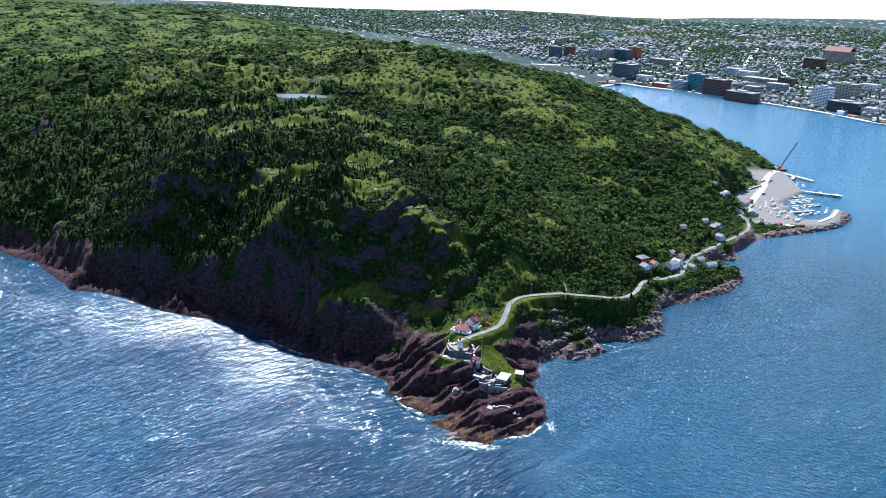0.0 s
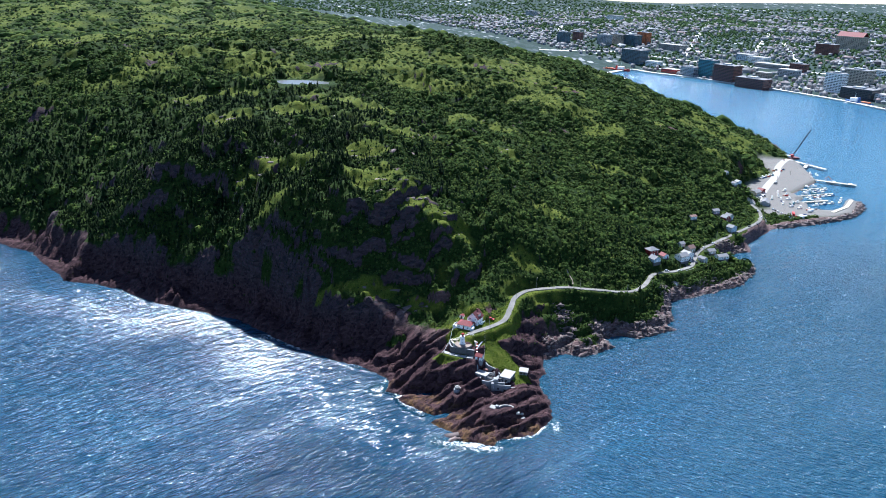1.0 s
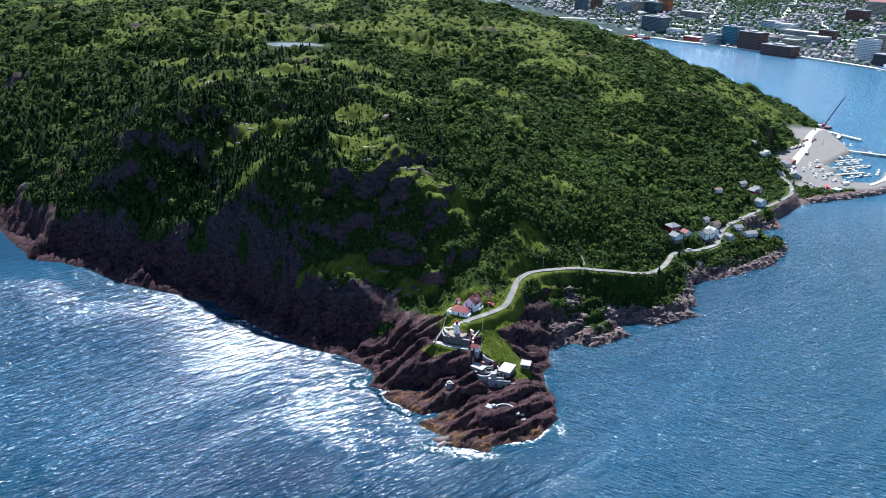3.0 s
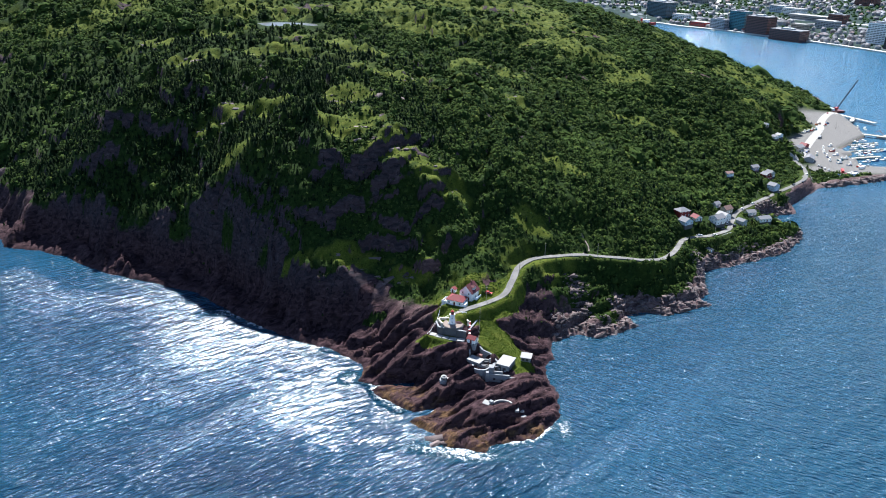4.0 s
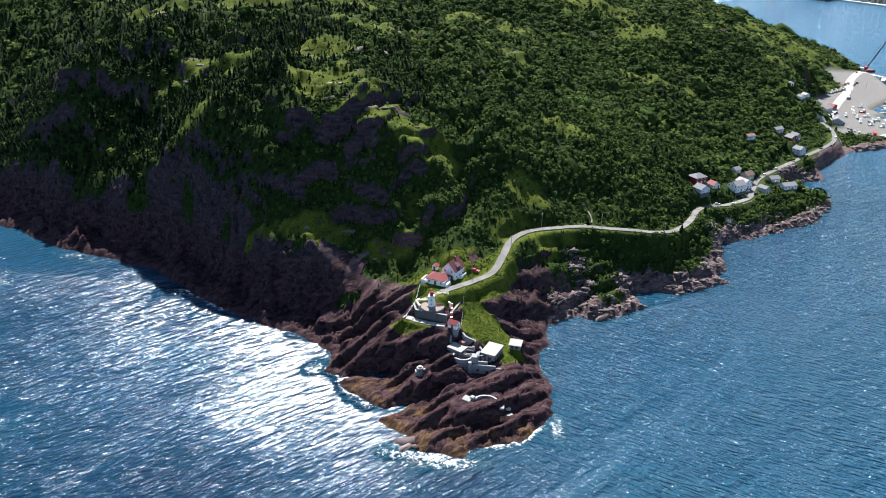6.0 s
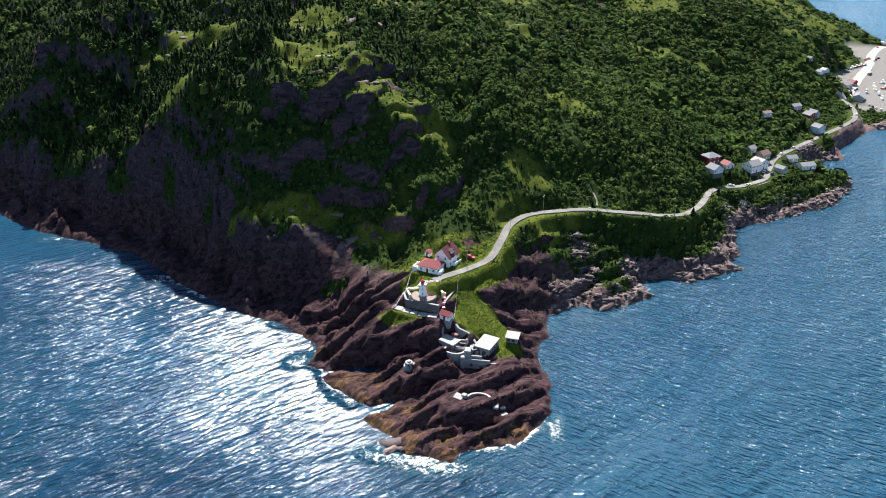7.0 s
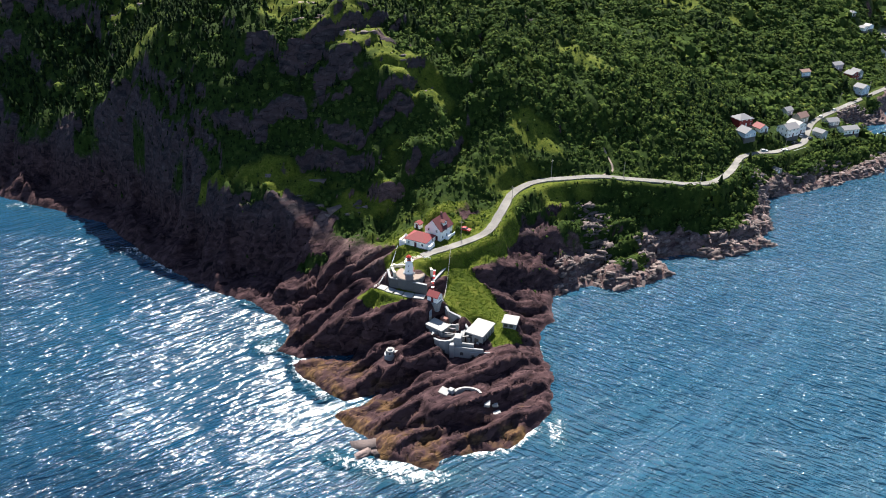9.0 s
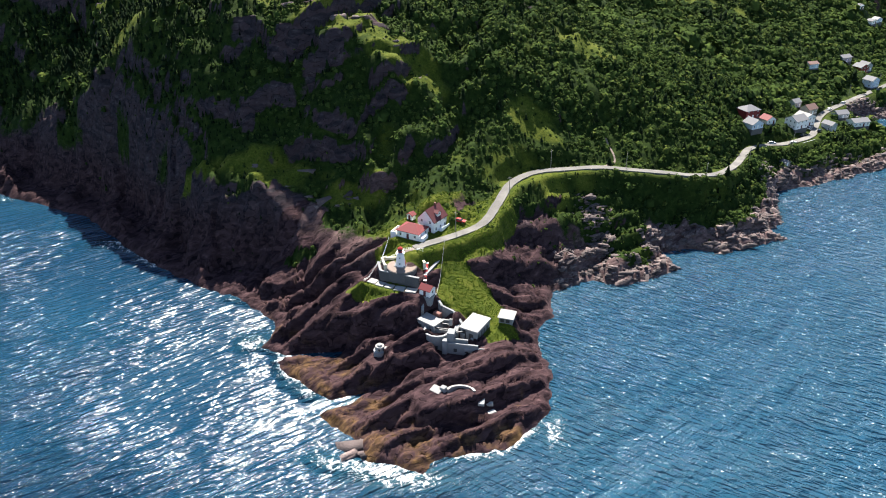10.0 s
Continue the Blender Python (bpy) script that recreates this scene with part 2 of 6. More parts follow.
spots = np.array(HILL + LEDGES + HEADLAND + RIDGE + TOWN + [(x, y, 0) for x, y in COAST], float)
base_height = rbf(spots[:, :2], spots[:, 2], 6.0)


def to_line(x, y, line):
    """Distance to a chain of points."""
    best = np.full(np.shape(x), 1e9)
    for (ax, ay), (bx, by) in zip(line, line[1:]):
        dx, dy = bx - ax, by - ay
        t = np.clip(((x - ax) * dx + (y - ay) * dy) / (dx * dx + dy * dy + 1e-9), 0, 1)
        best = np.minimum(best, np.hypot(x - ax - t * dx, y - ay - t * dy))
    return best


def inside(x, y, ring):
    odd = np.zeros(np.shape(x), bool)
    for (ax, ay), (bx, by) in zip(ring, ring[1:] + ring[:1]):
        if ay != by:
            odd ^= ((ay > y) != (by > y)) & (x < (bx - ax) * (y - ay) / (by - ay) + ax)
    return odd


def shore(x, y):
    """Signed distance to the shore line, positive on land, with a ragged edge."""
    d = to_line(x, y, COAST) * np.where(inside(x, y, LAND), 1.0, -1.0)
    built = smooth(330, 400, x)
    return d + (1 - built) * (2.6 * fbm(x / 14, y / 14, 3, 4) + 1.2 * fbm(x / 4, y / 4, 9, 2))


ROAD = [(19, 488, 27.6), (24, 492, 27.8), (33, 498, 28.4), (43, 507, 29.5), (48, 522, 31), (53, 540, 32.5), (63, 552, 33), (78, 560, 32), (93, 567, 30.5), (107, 569, 29),
        (122, 571, 27.5), (135, 574, 25.5), (148, 582, 23.5), (159, 598, 21.5), (167, 615, 19.5), (174, 632, 17), (180, 641, 15.6), (190, 648, 14.8), (200, 653, 14), (218, 668, 13.5), (227, 688, 13),
        (240, 714, 12.5), (264, 742, 12), (290, 770, 11.5), (320, 802, 11), (340, 828, 10.5), (352, 862, 10), (356, 900, 9)]
PONDS = [(-163, 906, 32, 20, 129.5), (-586, 1760, 40, 30, 100)]


def road_pull(x, y, z):
    """Levels the ground along the road."""
    for (ax, ay, az), (bx, by, bz) in zip(ROAD, ROAD[1:]):
        dx, dy = bx - ax, by - ay
        t = np.clip(((x - ax) * dx + (y - ay) * dy) / (dx * dx + dy * dy), 0, 1)
        d = np.hypot(x - ax - t * dx, y - ay - t * dy)
        k = 1 - smooth(3.4, 8.5, d)
        z = z * (1 - k) + (az + t * (bz - az) - 0.25) * k
    return z


FLATS = [(14.9, 510, 3.2, 28.6), (20, 497, 8, 27.6), (23, 505, 6, 27.9), (14.5, 482, 5.6, 24.0), (25, 470, 3.5, 18.6), (29, 463, 5, 10.0), (44, 463, 5, 10.2), (54, 469, 3.5, 10.8),
         (36, 453, 5, 6.4), (12, 446, 3, 7.0), (31, 429, 5, 8.0)]
CLEFTS = [((-26, 455), (-2, 459), 3.4, 8.0), ((-2, 459), (16, 461), 3.0, 6.0), ((-3, 429), (16, 440), 3.4, 7.5), ((16, 440), (30, 447), 2.8, 5.0), ((2, 423), (18, 430), 1.8, 3.0),
          ((18, 430), (30, 437), 1.6, 2.6), ((22, 419), (44, 424), 3.0, 4.0), ((-20, 450), (2, 453), 1.5, 2.0), ((-36, 478), (-12, 484), 2.8, 6.0), ((-12, 484), (0, 486), 2.0, 4.0), ((-40, 487), (-14, 495), 2.4, 4.0)]
MEADOW = [(29.7, 485.5), (34.8, 490.2), (41.5, 485.3), (50.2, 479.3), (52.2, 477.1), (50.8, 471.1), (57.7, 464.6), (48.2, 456.7), (46.6, 460.8), (47.4, 468.7), (38.7, 466.4), (29.2, 471.4)]


def meadow_cover(x, y):
    """1 on the grass slope above the fort."""
    d = to_line(x, y, MEADOW + MEADOW[:1]) * np.where(inside(x, y, MEADOW), 1.0, -1.0)
    return smooth(-1.6, 0.8, d + 1.2 * fbm(x / 5, y / 5, 87))


def town_side(x, y):
    """1 beyond the crest of the hill, towards the town."""
    crest = sorted((b, a) for a, b, _ in RIDGE[:14])
    return smooth(-40, 60, x - np.interp(y, [c[0] for c in crest], [c[1] for c in crest]))


def height(x, y):
    d = shore(x, y)
    z = base_height(x, y)
    town = town_side(x, y) * smooth(1500, 2000, y + np.maximum(x, 0) * 0.5)
    head = (1 - smooth(60, 90, np.hypot((x - 20) / 1.0, (y - 445) / 0.9)))
    wild = (1 - town) * (1 - smooth(330, 390, x) * (1 - smooth(1180, 1230, y)))
    rocky = (1 - smooth(18, 46, d - 10 * fbm(x / 40, y / 40, 5))) * wild
    # ribs and gullies in the sea cliffs
    west = 1 - smooth(-45, -5, x)
    z = z + rocky * west * (ridged(x / 16 + y / 60, y / 34, 21) - 0.55) * 13 * smooth(0, 12, d)
    z = z + rocky * (1 - west) * (1 - head) * (ridged(x / 9, y / 14, 23) - 0.5) * 5 * smooth(0, 8, d)
    # a shelf of broken rock at the foot of the western cliffs
    toe, toe_gap = cells(x / 8.0 + 0.6 * fbm(x / 14, y / 14, 161), y / 6.0, 27)
    shelf = 1.0 + d * (0.42 + 0.25 * fbm(x / 30, y / 30, 163)) + 4.6 * (toe - 0.4) * smooth(2, 7, d) - 1.6 * (1 - smooth(0, 0.14, toe_gap))
    k = west * wild * (1 - smooth(15, 26, d + 7 * fbm(x / 35, y / 35, 165)))
    z = z * (1 - k) + np.minimum(z, np.maximum(shelf, 0.5)) * k
    # tilted strata of the headland
    u, v = x * 0.80 + y * 0.60, -x * 0.60 + y * 0.80
    meadow = meadow_cover(x, y)
    rough = 1 - meadow
    beds = np.maximum(head, rocky * (1 - 0.55 * west)) * smooth(0, 4, d) * rough
    for span, wide, tall, seed in ((60, 10.5, 4.6, 31), (18, 3.4, 0.5, 35)):
        ph = v / wide + 0.9 * fbm(u / span, v / (wide * 2.6), seed)
        k = np.floor(ph)
        f = ph - k
        amp = 0.35 + 1.1 * vnoise(k * 7.31 + 0.5, u / span * 0.6, seed + 2)
        z = z + beds * tall * amp * (0.5 - f + smooth(0.74, 1.0, f))
    wu, wv = u + 3.0 * fbm(x / 11, y / 11, 51), v + 1.6 * fbm(x / 7, y / 7, 53)
    block, gap = cells(wu / 13.0, wv / 3.6, 5)
    small, gap2 = cells(wu / 5.2, wv / 1.7, 8)
    hard = np.maximum(rocky, head) * smooth(0.0, 3.0, d) * rough
    z = z + hard * ((block - 0.5) * 1.7 - 1.3 * (1 - smooth(0.0, 0.09, gap)) + (small - 0.5) * 0.45 - 0.35 * (1 - smooth(0.0, 0.10, gap2)))
    big, gap3 = cells(x / 15 + 0.8 * fbm(x / 20, y / 20, 57), y / 24, 12)
    z = z + rocky * west * smooth(0, 10, d) * ((big - 0.5) * 13 - 4.0 * (1 - smooth(0, 0.16, gap3)))
    for (ax, ay), (bx, by), w, deep in CLEFTS:
        dx, dy = bx - ax, by - ay
        t = np.clip(((x - ax) * dx + (y - ay) * dy) / (dx * dx + dy * dy), 0, 1)
        side = dx * (y - ay) - dy * (x - ax)
        out = np.hypot(x - ax - t * dx, y - ay - t * dy)
        z = z + 0.34 * deep * np.exp(-(((out - 3.6) / 3.2) ** 2)) * (side > 0) * np.clip(z / 4, 0, 1) * rough
        z = z - deep * np.exp(-((np.hypot(x - ax - t * dx, y - ay - t * dy) / np.where(side > 0, w * 0.45, w * 1.25)) ** 2)) * np.clip(z / 4, 0, 1)
    # rock steps: flat mossy treads and steep bare risers
    front = wild * smooth(22, 55, d) * (1 - smooth(1000, 1250, y))
    lean = np.clip(0.42 + 0.55 * (1 - smooth(-20, 70, x - 0.10 * (y - 600))) + 0.35 * fbm(x / 90, y / 90, 141), 0.12, 1.0)
    for tall, span, seed, force in ((26.0, 48, 143, 0.45), (11.0, 24, 147, 0.40)):
        q = (z + 1.7 * tall * fbm(x / span, y / span * 0.7, seed, 4)) / tall
        f = q - np.floor(q)
        z = z + front * lean * force * tall * (smooth(0.50, 0.86, f) - f)
    # hummocks of the upland
    z = z + wild * smooth(30, 90, d) * (9.0 * fbm(x / 70, y / 70, 41) + 4.5 * fbm(x / 22, y / 22, 43) + 15.0 * (ridged(x / 110, y / 150, 47) - 0.55))
    for px, py, rx, ry, pz in PONDS:
        q = np.hypot((x - px) / rx, (y - py) / ry)
        k = 1 - smooth(1.1, 1.6, q)
        z = z * (1 - k) + (pz - 1.2 + 1.4 * smooth(0.86, 1.05, q)) * k
    for fx, fy, r, fz in FLATS:
        k = 1 - smooth(r * 0.75, r * 1.5, np.hypot(x - fx, y - fy))
        z = z * (1 - k) + fz * k
    bank = to_line(x, y, [(4.2, 477.4), (9.0, 474.8), (22.5, 471.6)])
    k = 1 - smooth(2.4, 4.2, bank)
    z = z * (1 - k) + 19.0 * k
    z = road_pull(x, y, z)
    # quays and yard round the basin
    yard = smooth(352, 372, x) * (1 - smooth(1170, 1195, y)) * smooth(0, 1.5, d) * (1 - smooth(60, 75, d))
    z = z * (1 - yard) + 3.2 * yard
    z = np.where(d > 0, np.maximum(z, 0.4 + np.minimum(d * 0.5, 1.5) + hard * (1.6 * (block - 0.35) + 0.9 * (small - 0.5) - 0.8 * (1 - smooth(0, 0.12, gap)))) * smooth(-0.5, 1.2, d) + 0.0, 0.0)
    z = np.where(d > 0, z, np.maximum(-7, d * 0.7))
    far = smooth(4350, 4930, np.hypot(x, y))
    z = z + far * (2 + 14 * fbm(x / 700, y / 900, 61, 3) + 26 * np.exp(-(((x - 350) / 330) ** 2)) + 12 * np.exp(-(((x - 800) / 300) ** 2)))
    return z, d


def steps(spec):
    out = []
    for a, b, s in spec:
        out += list(np.arange(a, b, s))
    return np.array(out + [spec[-1][1]], float)


gx = steps([(-4200, -1400, 90), (-1400, -500, 22), (-500, -300, 3.0), (-300, -100, 2.0), (-100, -34, 1.3), (-34, 74, 0.66), (74, 190, 1.3), (190, 360, 2.8), (360, 560, 4.0), (560, 1000, 22), (1000, 4200, 80)])
gy = steps([(398, 500, 0.66), (500, 600, 1.3), (600, 720, 2.2), (720, 800, 3.2), (800, 1250, 4.5), (1250, 2000, 14), (2000, 4300, 45), (4300, 4960, 30)])
X, Y = np.meshgrid(gx, gy)
Z, D = height(X, Y)
GX, GY, GZ = gx, gy, Z


def ground_at(x, y):
    """Height of the finished ground sheet."""
    x, y = np.asarray(x, float), np.asarray(y, float)
    i, j = np.clip(np.searchsorted(GX, x) - 1, 0, len(GX) - 2), np.clip(np.searchsorted(GY, y) - 1, 0, len(GY) - 2)
    fx, fy = (x - GX[i]) / (GX[i + 1] - GX[i]), (y - GY[j]) / (GY[j + 1] - GY[j])
    return (GZ[j, i] * (1 - fx) + GZ[j, i + 1] * fx) * (1 - fy) + (GZ[j + 1, i] * (1 - fx) + GZ[j + 1, i + 1] * fx) * fy


# ---------------------------------------------------------------- cover of the ground
sx, sy = np.gradient(Z, gx, axis=1), np.gradient(Z, gy, axis=0)
SLOPE = np.hypot(sx, sy)
on_town = smooth(1900, 2100, Y + np.maximum(X, 0) * 0.5) * town_side(X - 340 * smooth(1900, 2300, Y), Y)


def rock_cover(x, y, d, z, slope):
    n = fbm(x / 30, y / 30, 71)
    m = fbm(x / 9, y / 9, 73)
    edge = np.where(x < -45, 23 + 15 * n, 42 - 26 * smooth(518, 546, y) + (8.5 + 4 * n - 42 + 26 * smooth(518, 546, y)) * smooth(58, 104, x + 10 * m))
    band = 6 - 3.5 * smooth(70, 104, x)
    r = 1 - smooth(edge - band, edge + band, d + 1.3 * band * m)
    lee = np.maximum(smooth(66, 80, x) * 2.2, smooth(522, 540, y) * (x > -20) * 0.6)
    r = np.maximum(r, smooth(1.75 + 0.5 * lee, 2.5 + 0.5 * lee, slope + 0.7 * m) * (1 - smooth(1000, 1100, y)))
    r = np.maximum(r, smooth(0.40, 0.52, m * 0.55 + fbm(x / 45, y / 45, 77) * 0.75) * smooth(60, 85, z) * (1 - smooth(1150, 1300, y)))
    r = r * (1 - 0.9 * smooth(0.02, 0.30, fbm(x / 26, y / 13, 151)) * smooth(16, 30, z) * (x < 70))
    green = np.maximum.reduce([meadow_cover(x, y),
                               1 - smooth(0.8, 1.1, np.hypot((x - 20) / 15, (y - 489) / 9) + 0.25 * m), 1 - smooth(0.8, 1.1, np.hypot((x - 8) / 13, (y - 473) / 4) + 0.3 * m),
                               (1 - smooth(0.75, 1.05, np.hypot((x + 14) / 9, (y - 514) / 5) + 0.5 * m)), (1 - smooth(0.75, 1.05, np.hypot((x - 16) / 9, (y - 508) / 6) + 0.5 * m)),
                               (1 - smooth(0.6, 1.0, np.hypot((x + 30) / 9, (y - 503) / 3) + 0.4 * m))])
    verge = (1 - smooth(5.5, 12, to_line(x, y, [(a, b) for a, b, _ in ROAD[2:14]]) + 5 * m)) * (x > 24)
    brow = 0.9 * smooth(9, 15, z + 6 * m) * smooth(78, 90, x) * smooth(-0.25, 0.10, n) * (y < 640)
    r = r * (1 - smooth(0.15, 0.6, np.maximum.reduce([green, verge, brow])))
    return np.clip(r, 0, 1)


ROCK = rock_cover(X, Y, D, Z, SLOPE) * (1 - on_town)
YARD = smooth(356, 372, X) * (1 - smooth(1172, 1192, Y)) * (1 - smooth(48, 62, D + 8 * fbm(X / 25, Y / 25, 75))) * smooth(866, 884, Y) * (D > 0)
ROCK = ROCK * (1 - YARD)
GRASS = np.clip(smooth(0.02, 0.3, fbm(X / 60, Y / 60, 81) + 0.55 * fbm(X / 14, Y / 14, 83) - 0.1 + 0.25 * smooth(90, 125, Z)), 0, 1)
near_road = to_line(X, Y, [(a, b) for a, b, _ in ROAD])
# Pale grass is thinned to the west, standing in for shade on that slope.
GRASS = GRASS * (0.12 + 0.88 * np.maximum(smooth(-170, 10, X + 0.35 * (Y - 640)), smooth(820, 960, Y)))
GRASS = np.maximum(GRASS, (1 - smooth(3, 6, near_road)) * (ROCK < 0.5))
GRASS = np.where((np.hypot(X - 45, Y - 480) < 45) & (ROCK < 0.5), 1.0, GRASS)
LAWNS = [(-54, 604, 30, 20), (-24, 580, 22, 12), (8, 570, 20, 10), (-46, 530, 26, 7), (-78, 532, 14, 5), (-12, 524, 16, 6), (-100, 640, 34, 14), (-68, 660, 26, 14), (-150, 640, 26, 12), (-205, 720, 36, 16), (-150, 770, 40, 18),
         (-40, 720, 40, 22), (40, 760, 34, 18), (-90, 820, 60, 24), (30, 860, 50, 22), (-240, 830, 60, 20), (120, 960, 60, 24), (250, 1010, 50, 22), (330, 985, 40, 20), (-30, 960, 70, 30), (-170, 985, 70, 26), (60, 1100, 80, 36),
         (180, 820, 34, 14), (88, 640, 20, 9), (60, 575, 14, 8), (-128, 592, 16, 6)]


def on_lawn(x, y):
    """1 on the open mossy knolls and grass terraces of the hill."""
    w = 0.55 * fbm(x / 15, y / 15, 171) + 0.35 * fbm(x / 5, y / 5, 173)
    best = np.zeros(np.shape(x))
    for cx, cy, rx, ry in LAWNS:
        best = np.maximum(best, 1 - smooth(0.75, 1.05, np.hypot((x - cx) / rx, (y - cy) / ry) + w))
    return best


LAWN = on_lawn(X, Y) * (D > 10)
GRASS = np.maximum(GRASS * (1 - 0.6 * (Y > 560) * (Y < 900) * (LAWN < 0.3)), LAWN)
LOW = np.clip(1.2 - Z / 4.5, 0, 1) * (X < 60) * smooth(-45, -15, X)

PINK = np.clip(1.2 * smooth(66, 90, X) * (1 - smooth(12, 22, D)) + 0.55 * smooth(18, 24, Z) * (np.hypot(X - 0, Y - 505) < 32) + 0.2 * smooth(60, 80, Z), 0, 1)
# Mask of the high cliffs that get sky-lit shade painted into their rock.
CRAG = smooth(14, 34, Z + 8 * fbm(X / 30, Y / 30, 153)) * (1 - smooth(60, 80, X)) * (np.hypot(X - 5, Y - 480) > 55)

ground_mat = Mat("ground_cover", rough=0.95, spec=0.06)
g = ground_mat
warp = g.n("TexNoise")
warp.inputs["Scale"].default_value = 0.12
warp.inputs["Detail"].default_value = 3
g.link(g.coords(), warp.inputs["Vector"])
bent = g.n("VectorMath", op="MULTIPLY_ADD")
g.link(warp.outputs["Color"], bent.inputs[0])
bent.inputs[1].default_value = (7, 7, 7)
g.link(g.coords((1, 1, 1), (0, 0, radians(-37))), bent.inputs[2])
fit_v = g.n("Mapping")
fit_v.inputs["Scale"].default_value = (0.16, 1.0, 0.7)
g.link(bent.outputs[0], fit_v.inputs[0])
beds_v = fit_v.outputs[0]
rock_a = g.noise(0.22, 6, 0.62, stretch=(1, 1, 2.2))
rock_b = g.noise(0.85, 6, 0.6, vec=beds_v)
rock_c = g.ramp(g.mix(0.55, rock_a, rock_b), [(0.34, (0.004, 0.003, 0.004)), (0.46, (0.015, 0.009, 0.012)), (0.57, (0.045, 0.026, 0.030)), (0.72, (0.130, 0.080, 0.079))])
pale = g.grey(g.noise(0.03, 3), 0.52, 0.64)
rock_c = g.mix(g.math("MULTIPLY", g.math("MULTIPLY", g.grey(pale, -0.9, 1.0), g.attr("pink")), 0.9), rock_c, g.ramp(rock_b, [(0.32, (0.075, 0.052, 0.050)), (0.6, (0.27, 0.195, 0.18))]))
# Grey crag rock; its dark blue cast is painted shade under the sky.
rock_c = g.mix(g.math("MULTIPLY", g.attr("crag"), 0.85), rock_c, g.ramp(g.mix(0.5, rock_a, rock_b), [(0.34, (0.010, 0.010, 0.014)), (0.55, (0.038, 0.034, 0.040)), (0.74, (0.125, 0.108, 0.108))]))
crack = g.n("TexVoronoi")
crack.feature = "DISTANCE_TO_EDGE"
crack.inputs["Scale"].default_value = 0.55
crack.inputs["Randomness"].default_value = 1.0
g.link(beds_v, crack.inputs["Vector"])
joint = g.grey(crack.outputs["Distance"], 0.0, 0.03)
slab = g.n("TexVoronoi")
slab.inputs["Scale"].default_value = 0.55
g.link(beds_v, slab.inputs["Vector"])
tile = g.n("SeparateColor")
g.link(slab.outputs["Color"], tile.inputs[0])
rock_c = g.mix(g.math("MULTIPLY", tile.outputs[0], 0.6), rock_c, g.mix(0.45, rock_c, (0.15, 0.088, 0.088)))
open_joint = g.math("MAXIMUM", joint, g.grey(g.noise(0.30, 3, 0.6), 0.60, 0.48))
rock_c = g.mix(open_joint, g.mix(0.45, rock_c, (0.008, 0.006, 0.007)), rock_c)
ochre = g.math("MULTIPLY", g.attr("low"), g.grey(g.noise(0.11, 6, 0.65), 0.47, 0.60))
rock_c = g.mix(g.math("MULTIPLY", ochre, 0.6), rock_c, g.ramp(rock_b, [(0.35, (0.045, 0.028, 0.014)), (0.65, (0.23, 0.135, 0.040))]))
scrub = g.ramp(g.noise(0.35, 6, 0.65), [(0.3, (0.007, 0.014, 0.004)), (0.52, (0.018, 0.034, 0.007)), (0.72, (0.040, 0.060, 0.013))])
turf = g.ramp(g.mix(0.5, g.noise(0.16, 5, 0.7), g.noise(1.1, 5, 0.7)), [(0.34, (0.016, 0.028, 0.006)), (0.46, (0.050, 0.070, 0.010)), (0.56, (0.088, 0.104, 0.015)), (0.68, (0.145, 0.135, 0.040))])
green_c = g.mix(g.attr("grass"), scrub, turf)
gravel = g.ramp(g.noise(2.2, 5), [(0.3, (0.12, 0.113, 0.104)), (0.7, (0.205, 0.196, 0.185))])
edge = g.grey(g.math("ADD", g.attr("rock"), g.math("MULTIPLY", g.math("SUBTRACT", g.noise(0.5, 5, 0.7), 0.5), 0.9)), 0.38, 0.62)
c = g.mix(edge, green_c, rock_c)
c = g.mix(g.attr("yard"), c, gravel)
# Town ground and plots lean blue: distance haze put into the colour.
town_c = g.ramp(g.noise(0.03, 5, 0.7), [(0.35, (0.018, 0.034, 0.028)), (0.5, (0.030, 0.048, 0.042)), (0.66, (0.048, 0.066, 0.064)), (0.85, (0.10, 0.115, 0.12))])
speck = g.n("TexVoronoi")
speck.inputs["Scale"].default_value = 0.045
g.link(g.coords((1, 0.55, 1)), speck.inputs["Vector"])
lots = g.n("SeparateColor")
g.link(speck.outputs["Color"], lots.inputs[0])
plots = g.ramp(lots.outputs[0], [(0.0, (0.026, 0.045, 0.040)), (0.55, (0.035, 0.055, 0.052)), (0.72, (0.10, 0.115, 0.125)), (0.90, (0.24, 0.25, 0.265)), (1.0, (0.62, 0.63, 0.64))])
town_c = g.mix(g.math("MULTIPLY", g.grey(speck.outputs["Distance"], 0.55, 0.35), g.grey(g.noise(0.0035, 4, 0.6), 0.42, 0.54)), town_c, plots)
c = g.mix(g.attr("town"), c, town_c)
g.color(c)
relief = g.math("ADD", g.math("MULTIPLY", rock_b, 0.16), g.math("MULTIPLY", open_joint, 0.28))
relief = g.math("ADD", relief, g.math("ADD", g.math("MULTIPLY", rock_a, 0.16), g.math("MULTIPLY", tile.outputs[0], 0.55)))
g.bump(g.math("MULTIPLY", relief, g.grey(g.attr("rock"), -0.3, 1.0)), 1.0, 1.5)

